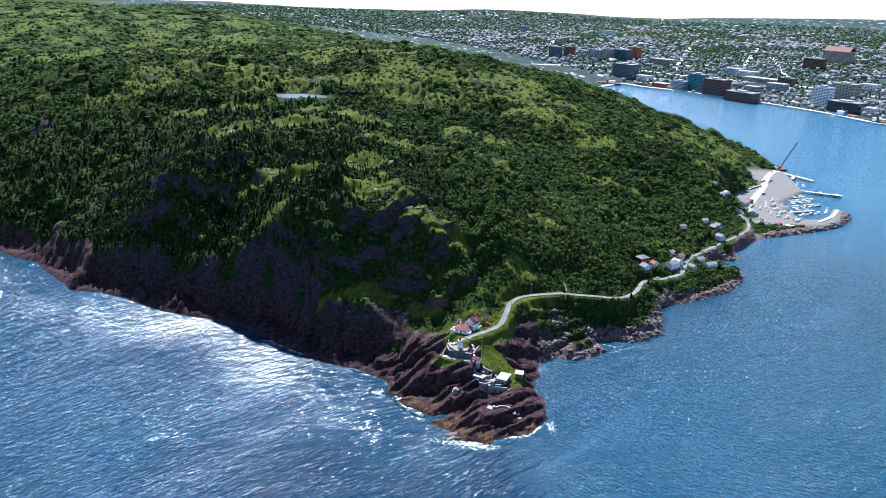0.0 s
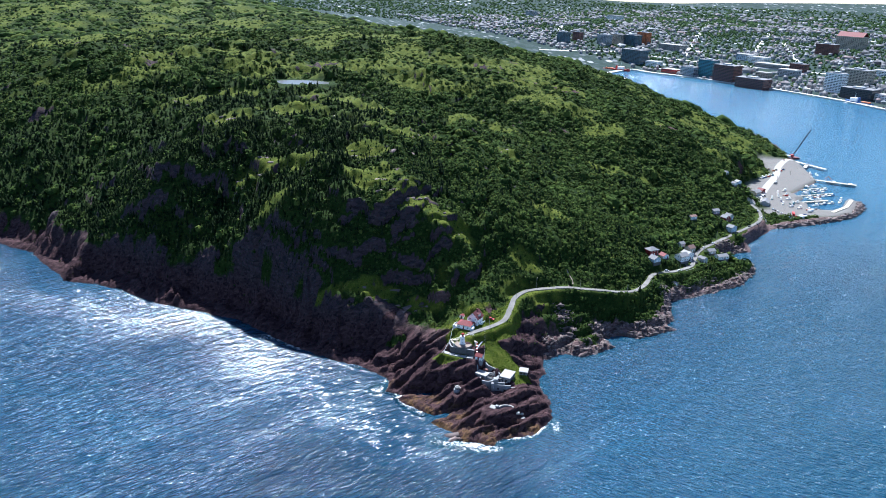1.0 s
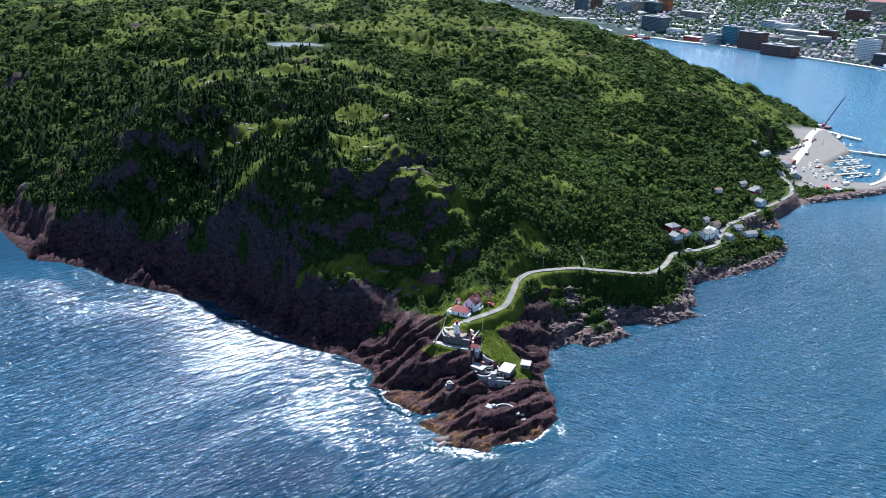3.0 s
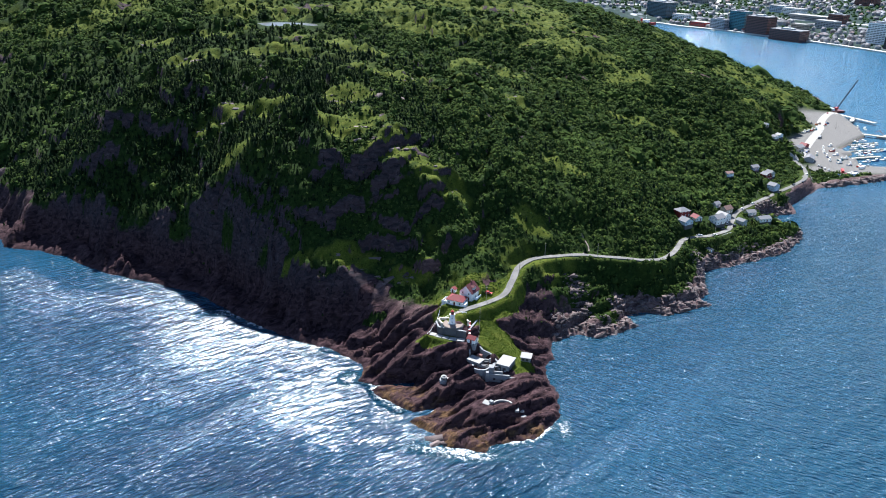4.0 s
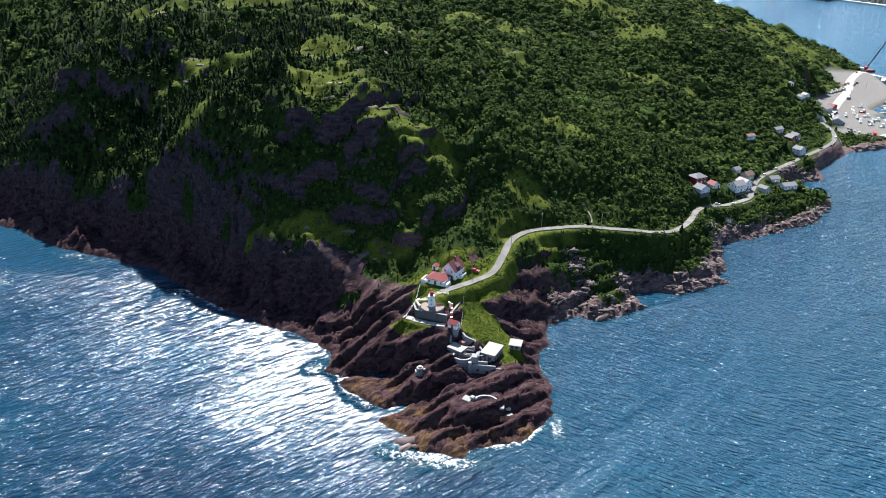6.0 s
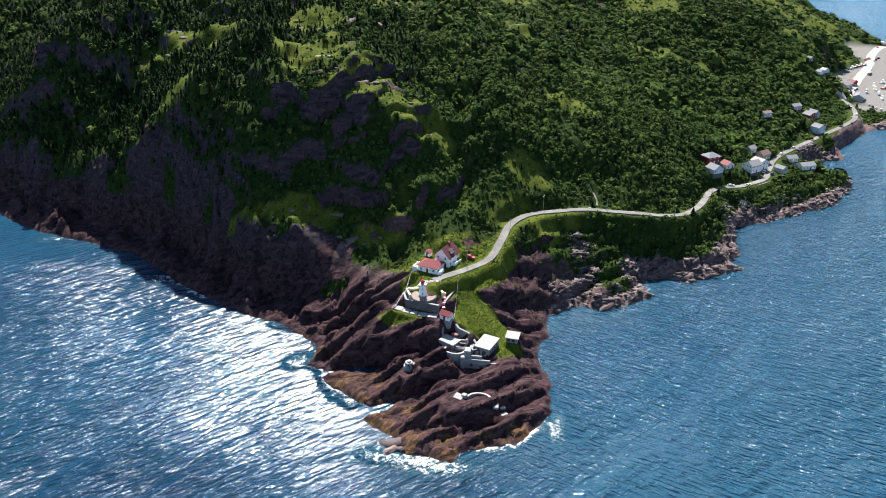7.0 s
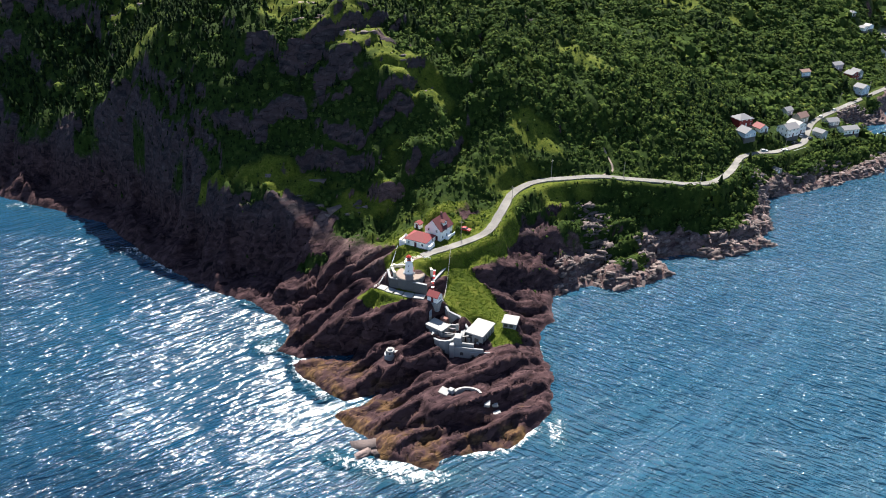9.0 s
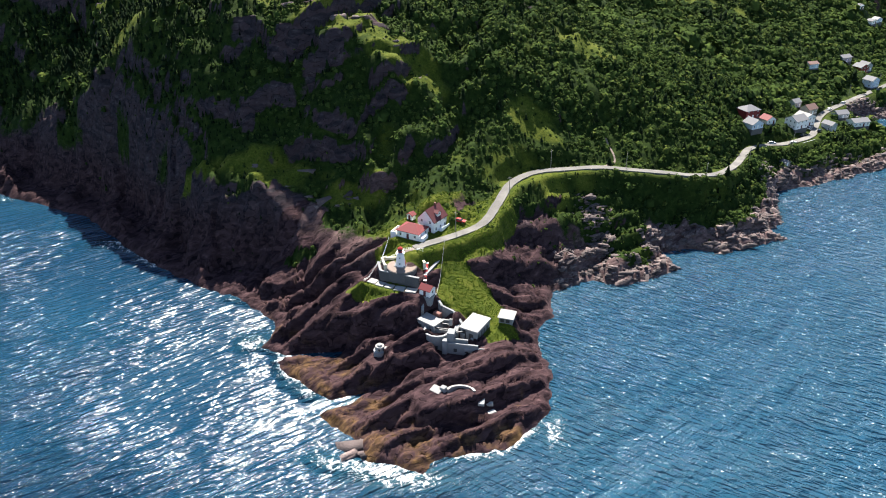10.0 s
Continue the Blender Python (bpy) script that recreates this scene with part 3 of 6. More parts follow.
ny, nx = X.shape
idx = np.arange(ny * nx).reshape(ny, nx)
quads = np.stack([idx[:-1, :-1], idx[:-1, 1:], idx[1:, 1:], idx[1:, :-1]], -1).reshape(-1, 4)
top = np.maximum.reduce([Z[:-1, :-1], Z[:-1, 1:], Z[1:, 1:], Z[1:, :-1]]).ravel()
quads = quads[top > -2.5]
used = np.unique(quads)
remap = np.zeros(ny * nx, np.int64)
remap[used] = np.arange(len(used))
pick = lambda a: a.ravel()[used]
FAR_T = np.maximum(on_town, 0) * (D > 0)
ground = fast_mesh("ground", np.stack([pick(X), pick(Y), pick(Z)], 1), remap[quads], ground_mat.m,
                   {"rock": pick(ROCK), "grass": pick(GRASS), "yard": pick(YARD), "town": pick(FAR_T), "low": pick(LOW), "pink": pick(PINK), "crag": pick(CRAG)}, smooth=True)
tagged(ground, "rocky headland and scrub-covered hill rising from the sea", "ground", kind="structure")

# ---------------------------------------------------------------- sea
wx = steps([(-5000, -600, 200), (-600, -120, 20), (-120, 120, 1.5), (120, 360, 8), (360, 1400, 40), (1400, 5000, 200)])
wy = steps([(-2500, 100, 200), (100, 380, 20), (380, 540, 1.5), (540, 760, 8), (760, 2600, 40)])
WX, WY = np.meshgrid(wx, wy)
WD = -shore(WX, WY)
FOAM = (1 - smooth(0.0, 5.5 + 7 * fbm(WX / 15, WY / 15, 91), WD)) * (0.72 + 0.4 * fbm(WX / 9, WY / 9, 95)) * smooth(-1.0, 0.0, WD + 1.2)
FOAM = FOAM * (0.15 + 0.85 * smooth(-0.30, 0.25, fbm(WX / 20, WY / 20, 93, 3)))
FOAM = FOAM * np.where(WX > 66, 0.45, 1.0) * (1 - smooth(330, 380, WX))
FOAM = np.maximum(FOAM, 0.85 * (1 - smooth(0, 1, np.hypot((WX - 18 - (WY - 405) * -0.9) / 36, (WY - 404) / 10) - 0.25 * fbm(WX / 8, WY / 8, 94))) * (WD > -1))
FOAM = np.maximum(FOAM, 0.75 * (1 - smooth(0, 1, np.hypot((WX + 37) / 10, (WY - 462) / 11))) * (WD > -1))
FOAM = np.maximum(FOAM, 0.7 * (1 - smooth(0, 1, np.hypot((WX - 70) / 6, (WY - 425) / 16))) * (WD > -1))
SIDE = smooth(10, 80, WX + 0.3 * (WY - 440))
LEE = smooth(-10, 60, WX + 0.5 * (430 - WY))
LANE = np.clip(smooth(14, 78, WD + 30 * fbm(WX / 60, WY / 60, 97)) * (1 - LEE) + 0.92 * LEE, 0, 1)
LANE = LANE * (1 - 0.75 * smooth(640, 900, WY) * (WX > 100))
LANE = np.maximum(LANE, 0.7 * smooth(0.1, 0.6, FOAM))
sea = Mat("sea_water", (0.006, 0.045, 0.085), 0.08, spec=0.5)
s = sea
s.b.inputs["IOR"].default_value = 1.333
swell = s.noise(0.07, 2, 0.5, stretch=(0.45, 1.1, 1), rot=(0, 0, radians(-36)))
chop_w = s.noise(0.58, 2, 0.42, stretch=(0.20, 1.0, 1), rot=(0, 0, radians(-38)), dist=0.6)
chop_e = s.noise(0.66, 2, 0.45, stretch=(0.26, 1.0, 1), rot=(0, 0, radians(26)), dist=0.5)
chop = s.mix(s.attr("side"), chop_w, chop_e)
fine = s.noise(1.5, 1, 0.5, stretch=(0.5, 1.1, 1), rot=(0, 0, radians(-22)), dist=0.3)
lanes = s.noise(0.018, 7, 0.60, stretch=(0.32, 1.1, 1), rot=(0, 0, radians(-52)), dist=0.5)
wind = s.math("MULTIPLY", s.grey(lanes, 0.22, 0.44), s.grey(s.attr("lane"), 0.0, 0.8))
rows = s.math("ADD", s.math("ADD", s.math("MULTIPLY", chop, 1.0), s.math("MULTIPLY", s.noise(0.15, 1, 0.5, stretch=(0.4, 1.1, 1), rot=(0, 0, radians(-36))), 0.8)), s.math("MULTIPLY", fine, 0.14))
hgt = s.math("ADD", s.math("MULTIPLY", swell, 0.2), s.math("MULTIPLY", rows, s.math("ADD", 0.22, s.math("MULTIPLY", wind, 0.78))))
s.bump(hgt, 1.0, 3.5)
foam = s.grey(s.math("ADD", s.math("MULTIPLY", s.attr("foam"), 0.75), s.math("MULTIPLY", s.math("SUBTRACT", s.noise(0.42, 7, 0.78, dist=1.2), 0.5), 2.6)), 0.45, 0.75)
foam = s.math("MULTIPLY", foam, s.grey(s.attr("foam"), 0.02, 0.2))
shoal = s.grey(s.attr("foam"), 0.0, 0.8)
# The harbour's paler blue is sky reflection put into the base colour.
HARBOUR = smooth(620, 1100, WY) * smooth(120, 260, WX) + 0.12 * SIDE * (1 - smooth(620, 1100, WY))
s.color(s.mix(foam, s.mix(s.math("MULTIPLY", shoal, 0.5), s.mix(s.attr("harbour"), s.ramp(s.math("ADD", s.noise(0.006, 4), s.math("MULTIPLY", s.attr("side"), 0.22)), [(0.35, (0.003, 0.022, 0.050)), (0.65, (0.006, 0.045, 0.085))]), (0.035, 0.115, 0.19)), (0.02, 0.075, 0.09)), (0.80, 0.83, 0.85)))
s.rough(s.mix(foam, (0.16, 0.16, 0.16), (0.8, 0.8, 0.8)))
wny, wnx = WX.shape
wi = np.arange(wny * wnx).reshape(wny, wnx)
wq = np.stack([wi[:-1, :-1], wi[:-1, 1:], wi[1:, 1:], wi[1:, :-1]], -1).reshape(-1, 4)
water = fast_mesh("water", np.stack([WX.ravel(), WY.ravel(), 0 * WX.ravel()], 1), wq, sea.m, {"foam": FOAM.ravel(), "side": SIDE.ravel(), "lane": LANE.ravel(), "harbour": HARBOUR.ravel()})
tagged(water, "wind-rippled blue sea and harbour water with sun glitter", "water", kind="structure")

# ---------------------------------------------------------------- materials of things
WHITE = plain("white_paint", (0.84, 0.84, 0.83), 0.6, grain=3, vary=0.06, bump=0.05, stain=0.12)
PALE_BLUE = plain("pale_blue_siding", (0.50, 0.58, 0.66), 0.65, grain=3, vary=0.08)
GREY_SIDING = plain("grey_siding", (0.36, 0.38, 0.40), 0.7, grain=3, vary=0.1)
RED_SIDING = plain("dark_red_siding", (0.20, 0.022, 0.022), 0.65, grain=3, vary=0.15)
RED_ROOF = plain("red_shingles", (0.165, 0.022, 0.025), 0.75, grain=5, vary=0.3)
DARK_RED_ROOF = plain("maroon_shingles", (0.10, 0.018, 0.022), 0.75, grain=5, vary=0.3)
GREY_ROOF = plain("grey_shingles", (0.16, 0.16, 0.17), 0.85, grain=5, vary=0.3)
BROWN_ROOF = plain("brown_shingles", (0.16, 0.095, 0.08), 0.85, grain=5, vary=0.3)
CONCRETE = plain("weathered_concrete", (0.24, 0.245, 0.25), 0.9, grain=2.2, vary=0.62, bump=0.8, stain=0.9)
PALE_CONCRETE = plain("bleached_concrete", (0.30, 0.29, 0.275), 0.9, grain=2.4, vary=0.5, bump=0.7, stain=0.9)
STONE = plain("grey_stonework", (0.10, 0.098, 0.10), 0.92, grain=2.5, vary=0.5, bump=0.7)
PAVING = plain("tan_paving", (0.20, 0.155, 0.13), 0.9, grain=1.5, vary=0.25, bump=0.3)
TIMBER = plain("grey_timber", (0.30, 0.26, 0.21), 0.85, grain=4, vary=0.3)
DECKING = plain("pale_deck_boards", (0.52, 0.47, 0.38), 0.85, grain=3, vary=0.2)
DARK_METAL = plain("dark_metal", (0.05, 0.05, 0.055), 0.5, 0.4, grain=4)
RED_PAINT = plain("red_paint", (0.42, 0.03, 0.025), 0.45, grain=4, vary=0.15)
ORANGE_PAINT = plain("orange_paint", (0.50, 0.13, 0.035), 0.5, grain=4, vary=0.2)
BLUE_PAINT = plain("blue_paint", (0.035, 0.10, 0.28), 0.45, grain=4, vary=0.2)
TEAL_PAINT = plain("teal_paint", (0.06, 0.22, 0.27), 0.5, grain=3, vary=0.15)
BRICK_RED = plain("red_brick_facing", (0.17, 0.075, 0.06), 0.85, grain=0.8, vary=0.25)
BEIGE = plain("beige_facing", (0.42, 0.37, 0.30), 0.85, grain=0.8, vary=0.2)
RUBBER = plain("black_rubber", (0.02, 0.02, 0.02), 0.8, grain=8)
gm = Mat("window_glass", (0.02, 0.028, 0.035), 0.06, spec=0.6)
gm.color(gm.ramp(gm.noise(0.7, 2), [(0.4, (0.012, 0.017, 0.022)), (0.6, (0.035, 0.045, 0.055))]))
GLASS = gm.m
QUAY = plain("bleached_quay_concrete", (0.50, 0.49, 0.46), 0.9, grain=0.8, vary=0.2, bump=0.3, stain=0.3)
DUST = plain("dusty_gravel", (0.30, 0.285, 0.26), 0.95, grain=0.6, vary=0.25, bump=0.3, stain=0.35)
asph = Mat("worn_road", rough=0.92, spec=0.3)
tone = asph.ramp(asph.noise(1.8, 6, 0.65), [(0.3, (0.105, 0.10, 0.094)), (0.7, (0.165, 0.158, 0.148))])
asph.color(asph.mix(asph.grey(asph.noise(0.12, 3), 0.45, 0.7), tone, (0.20, 0.19, 0.175)))
asph.bump(asph.noise(6, 4), 0.3, 0.03)
ROADMAT = asph.m


# ---------------------------------------------------------------- roads and paths
def catmull(pts, n=6):
    p = [Vector(q) for q in pts]
    p = [p[0] * 2 - p[1]] + p + [p[-1] * 2 - p[-2]]
    out = []
    for a, b, c, d in zip(p, p[1:], p[2:], p[3:]):
        for k in range(n):
            t = k / n
            out.append(0.5 * (2 * b + (c - a) * t + (2 * a - 5 * b + 4 * c - d) * t * t + (3 * b - a - 3 * c + d) * t**3))
    return out + [p[-2]]


def ribbon(name, pts, width, mat, label, lift=0.15, follow=False, thick=0.25, seed=1, n=6):
    """A strip of even width with thickness and slightly uneven edges."""
    rnd = random.Random(seed)
    line = catmull(pts, n)
    verts, faces = [], []
    for i, q in enumerate(line):
        a, b = line[max(0, i - 1)], line[min(len(line) - 1, i + 1)]
        side = Vector((b.y - a.y, a.x - b.x, 0)).normalized()
        for k in (-1, 1):
            e = q + side * k * (width / 2 + rnd.uniform(-0.12, 0.12) * min(1, width / 3))
            z = float(ground_at(e.x, e.y)) + lift if follow else e.z + lift
            verts += [(e.x, e.y, z), (e.x, e.y, z - thick)]
    for i in range(len(line) - 1):
        o, p = 4 * i, 4 * i + 4
        faces += [(o, o + 2, p + 2, p), (o + 1, o, p, p + 1), (o + 2, o + 3, p + 3, p + 2)]
    faces += [(0, 1, 3, 2), (p, p + 2, p + 3, p + 1)]
    ob = put(name, verts, faces, mat)
    return tagged(ob, label, "road", kind="structure")


ribbon("road", ROAD, 3.7, ROADMAT, "narrow worn tarmac road winding along the shore", 0.16, thick=0.9)
ribbon("road", [(x, y, 0) for x, y in ((356, 900), (372, 925), (392, 960), (420, 1010), (455, 1070), (478, 1120), (505, 1165), (522, 1185))], 9, DUST,
       "pale dusty yard road round the boat basin", 0.12, True, 0.4)
ribbon("road", [(x, y, 0) for x, y in ((340, 832), (362, 850), (385, 862), (410, 880))], 4, DUST, "gravel track down to the quay", 0.12, True, 0.4)
ribbon("path", [(x, y, 0) for x, y in ((93, 568), (97, 573), (100, 579), (98, 586), (94, 592))], 0.9, PAVING,
       "narrow earth footpath climbing through the scrub", 0.12, True, 0.2, 3)
ribbon("path", [(x, y, 0) for x, y in ((19, 488), (17, 486.4), (15, 485.2))], 1.6, PAVING, "short path from the road to the lighthouse yard", 0.10, True, 0.2, 4)

# a concrete viaduct edge under the village road
bm = bmesh.new()
line = catmull([(164, 600, 18.0), (174, 632, 15.2), (186, 646, 14.2), (200, 652, 13.7), (218, 666, 13.2)], 6)
for a, b in zip(line, line[1:]):
    s = Vector((b.y - a.y, a.x - b.x, 0)).normalized() * 2.3
    v = [bm.verts.new(p) for p in (a + s, b + s, b + s * 1.15, a + s * 1.15)]
    w = [bm.verts.new(p.co + Vector((0, 0, -4.5))) for p in v]
    for i in range(4):
        bm.faces.new((v[i], v[(i + 1) % 4], w[(i + 1) % 4], w[i]))
    bm.faces.new(v)
wall = tagged(new("retaining_wall"), "long grey concrete retaining wall under the village road", "wall")
part("wall", bm, CONCRETE, wall)

# ---------------------------------------------------------------- ponds
for px, py, rx, ry, pz in PONDS:
    n = 40
    vs = [(px + rx * math.cos(a) * (1 + 0.10 * math.sin(3 * a + 1) + 0.05 * math.sin(7 * a)), py + ry * math.sin(a) * (1 + 0.12 * math.sin(2 * a)), pz - 0.3) for a in (2 * math.pi * i / n for i in range(n))]
    pm = bpy.data.materials.get("pond_water")
    if not pm:
        q = Mat("pond_water", (0.02, 0.03, 0.04), 0.3)
        q.bump(q.noise(1.5, 3), 0.15, 0.05)
        pm = q.m
    tagged(put("water", vs, [list(range(n))], pm), "small bright upland pond between rock ledges", "pond", kind="structure")

# ---------------------------------------------------------------- plants
CLEARINGS = [(20, 499, 13), (13, 480, 15), (32, 460, 25), (180, 662, 8), (194, 670, 8), (183, 650, 8), (211, 675, 11), (220, 688, 10), (226, 703, 8), (233, 686, 8),
             (256, 705, 12), (291, 778, 9), (250, 776, 7), (290, 812, 12), (338, 914, 10), (385, 955, 20), (15, 509, 5)]


def leaf_mat(name, dark, mid, light, yellow):
    m = Mat(name, mid, 0.9, spec=0.02)
    r = m.rand(True)
    c1 = m.ramp(r, [(0.0, dark), (0.45, mid), (0.85, light), (1.0, yellow)])
    n1 = m.noise(0.9, 5, 0.7)
    patch = m.grey(m.noise(0.012, 4, 0.6), 0.35, 0.65)
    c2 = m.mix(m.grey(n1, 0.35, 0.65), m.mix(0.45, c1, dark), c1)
    # gloom darkens leaf patches at random, painted shade of hollows in the hill.
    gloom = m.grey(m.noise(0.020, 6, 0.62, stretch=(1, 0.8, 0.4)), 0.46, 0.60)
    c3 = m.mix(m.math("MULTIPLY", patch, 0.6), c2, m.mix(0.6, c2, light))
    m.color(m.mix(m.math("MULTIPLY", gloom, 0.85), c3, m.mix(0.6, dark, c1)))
    m.b.inputs["Subsurface Weight"].default_value = 0.0
    m.bump(n1, 0.5, 0.4)
    return m.m


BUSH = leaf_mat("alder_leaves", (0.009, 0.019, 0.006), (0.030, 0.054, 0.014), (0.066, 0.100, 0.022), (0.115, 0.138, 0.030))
# Spruce green, taken darker to stand for shade on the western slope.
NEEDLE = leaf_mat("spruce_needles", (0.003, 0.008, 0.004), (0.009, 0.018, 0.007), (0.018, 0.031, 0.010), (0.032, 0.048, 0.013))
rng = np.random.default_rng(7)


def bush_template(seed, leaves=18):
    """A low ragged core of two lobes with clumps of leaves standing off it."""
    r = np.random.default_rng(seed)
    v, f = [], []
    n = 5
    for cx, cy, k in ((0.18, 0.1, 0.78), (-0.38, -0.22, 0.55)):
        o = len(v)
        for rad, z in ((1.0, -0.3), (0.85, 0.45)):
            for i in range(n):
                a = 2 * math.pi * (i + r.uniform(-0.3, 0.3)) / n
                q = k * rad * r.uniform(0.75, 1.2)
                v.append((cx + q * math.cos(a), cy + q * math.sin(a), (z + r.uniform(-0.1, 0.1)) * (0.6 + 0.5 * k)))
        v.append((cx, cy, 0.85 * (0.6 + 0.5 * k)))
        for i in range(n):
            j = (i + 1) % n
            f += [(o + i, o + j, o + n + i), (o + j, o + n + j, o + n + i), (o + n + i, o + n + j, o + 2 * n)]
    for _ in range(leaves):
        a, z = r.uniform(0, 6.28), r.uniform(0.1, 1.0)
        q = (1.05 - 0.75 * z * z) * r.uniform(0.6, 1.15)
        c = np.array([q * math.cos(a), q * math.sin(a), z * r.uniform(0.8, 1.15)])
        up = np.array([0.5 * math.cos(a), 0.5 * math.sin(a), 0.9]) + r.uniform(-0.55, 0.55, 3)
        up /= np.linalg.norm(up)
        s1 = np.cross(up, r.uniform(-1, 1, 3))
        s1 /= np.linalg.norm(s1)
        s2 = np.cross(up, s1)
        o = len(v)
        for w in (0, 2.1, 4.2):
            v.append(tuple(c + (s1 * math.cos(w) + s2 * math.sin(w)) * r.uniform(0.2, 0.46)))
        f.append((o, o + 1, o + 2))
    return np.array(v), np.array(f)


def spruce_template(seed):
    r = np.random.default_rng(seed)
    v, f = [], []
    n = 6
    for z0, z1, rad in ((0.05, 0.55, 1.0), (0.35, 0.80, 0.72), (0.62, 1.05, 0.44)):
        o = len(v)
        for i in range(n):
            a = 2 * math.pi * (i + r.uniform(-0.3, 0.3)) / n
            q = rad * r.uniform(0.6, 1.15)
            v.append((q * math.cos(a), q * math.sin(a), z0 + r.uniform(-0.06, 0.06)))
        v.append((r.uniform(-0.05, 0.05), r.uniform(-0.05, 0.05), z1))
        f += [(o + i, o + (i + 1) % n, o + n) for i in range(n)]
    return np.array(v), np.array(f)


def scatter(name, templates, pos, size, tall, mat, label, category):
    """Many plants joined into one mesh; pos (n, 3), size and height per plant."""
    vs, fs, off = [], [], 0
    which = rng.integers(0, len(templates), len(pos))
    turn = rng.uniform(0, 6.283, len(pos))
    for k, (tv, tf) in enumerate(templates):
        m = which == k
        c, s_ = np.cos(turn[m])[:, None], np.sin(turn[m])[:, None]
        x = (tv[None, :, 0] * c - tv[None, :, 1] * s_) * size[m, None] + pos[m, 0, None]
        y = (tv[None, :, 0] * s_ + tv[None, :, 1] * c) * size[m, None] + pos[m, 1, None]
        z = tv[None, :, 2] * tall[m, None] + pos[m, 2, None]
        vs.append(np.stack([x, y, z], -1).reshape(-1, 3))
        fs.append((tf[None] + (np.arange(m.sum()) * len(tv))[:, None, None]).reshape(-1, 3) + off)
        off += m.sum() * len(tv)
    ob = fast_mesh(name, np.concatenate(vs), np.concatenate(fs), mat)
    return tagged(ob, label, category, kind="stuff")


def sample(grid, x, y):
    i, j = np.clip(np.searchsorted(GX, x) - 1, 0, len(GX) - 2), np.clip(np.searchsorted(GY, y) - 1, 0, len(GY) - 2)
    return grid[j, i]


def sites(x0, x1, y0, y1, step, keep):
    """Jittered places where plants may grow, thinned by the ground cover."""
    xs, ys = np.meshgrid(np.arange(x0, x1, step), np.arange(y0, y1, step))
    x, y = xs.ravel() + rng.uniform(-0.55, 0.55, xs.size) * step, ys.ravel() + rng.uniform(-0.55, 0.55, xs.size) * step
    d, rock, grass, yard, town = (sample(a, x, y) for a in (D, ROCK, GRASS, YARD, FAR_T))
    ok = (d > np.where(x > 72, 3, 5)) & (yard < 0.1) & (town < 0.5)
    ok &= rng.uniform(0, 1, x.size) < np.where(rock > 0.45, 0.05 * (1 - smooth(0.6, 1.0, rock)) + 0.015 + 0.22 * smooth(20, 40, ground_at(x, y)) * (x < 80) + 0.22 * smooth(7, 12, ground_at(x, y)) * (x >= 70) + 0.4 * (x > 46) * (x < 92) * (y > 488) * (y < 545) * smooth(7, 12, ground_at(x, y)), np.where(grass > 0.5, 0.72, 0.98)) * keep * (1 - 0.52 * sample(LAWN, x, y))
    ok &= sample(near_road, x, y) > 3.3 + 2.6 * smooth(590, 680, y)
    for px, py, rx, ry, _ in PONDS:
        ok &= np.hypot((x - px) / rx, (y - py) / np.where(y < py, ry * 2.6, ry * 1.4)) > 1.25
    for cx, cy, r in CLEARINGS:
        ok &= np.hypot(x - cx, y - cy) > r
    ok &= ~((np.hypot(x - 30, y - 455) < 48))
    ok &= to_line(x, y, [(92, 568), (101, 584), (98, 594), (84, 618), (80, 632)]) > 1.6
    x, y = x[ok], y[ok]
    return x, y, sample(GRASS, x, y), sample(ROCK, x, y)


bushes = [bush_template(i) for i in range(8)]
spruces = [spruce_template(i) for i in range(6)]
zone = [(-470, 420, 500, 700, 2.2, 1.0, 0.95), (-760, 430, 700, 1000, 3.8, 1.0, 1.42), (-1150, 560, 1000, 1400, 6.6, 1.0, 2.3), (-1900, 520, 1400, 2300, 11.0, 1.0, 3.6), (-3300, 300, 2300, 4300, 24.0, 1.0, 7.6)]
lp, ls, lt = [], [], []
bp, bs, bt, sp, ss, st = [], [], [], [], [], []
for x0, x1, y0, y1, step, keep, scale in zone:
    x, y, gr, rk = sites(x0, x1, y0, y1, step, keep)
    z = ground_at(x, y)
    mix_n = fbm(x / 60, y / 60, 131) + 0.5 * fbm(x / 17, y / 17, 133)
    # More firs westward: real spruce, thickened so its dark colour imitates slope shade.
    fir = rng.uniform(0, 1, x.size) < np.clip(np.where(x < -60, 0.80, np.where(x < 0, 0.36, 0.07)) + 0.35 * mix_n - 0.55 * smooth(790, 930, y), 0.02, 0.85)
    size = scale * rng.lognormal(0.0, 0.38, x.size) * np.where(gr > 0.5, 0.7, 1.25) * np.where(rk > 0.4, 0.6, 1) * (0.62 + 0.5 * smooth(520, 640, y + 0 * x)) * 1.12
    size = size * (0.75 + 0.5 * vnoise(x / 25, y / 25, 139))
    p = np.stack([x, y, z - 0.15 * scale], 1)
    b = ~fir
    q = (bp, bs, bt) if scale < 2.5 else (lp, ls, lt)
    q[0].append(p[b]), q[1].append(size[b] * 1.15), q[2].append(size[b] * rng.uniform(0.85, 1.35, b.sum()) / scale**0.45)
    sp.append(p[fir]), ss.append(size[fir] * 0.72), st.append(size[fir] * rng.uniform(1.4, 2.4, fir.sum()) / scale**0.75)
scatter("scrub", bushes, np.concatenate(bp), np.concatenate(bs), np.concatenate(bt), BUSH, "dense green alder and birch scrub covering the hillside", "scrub")
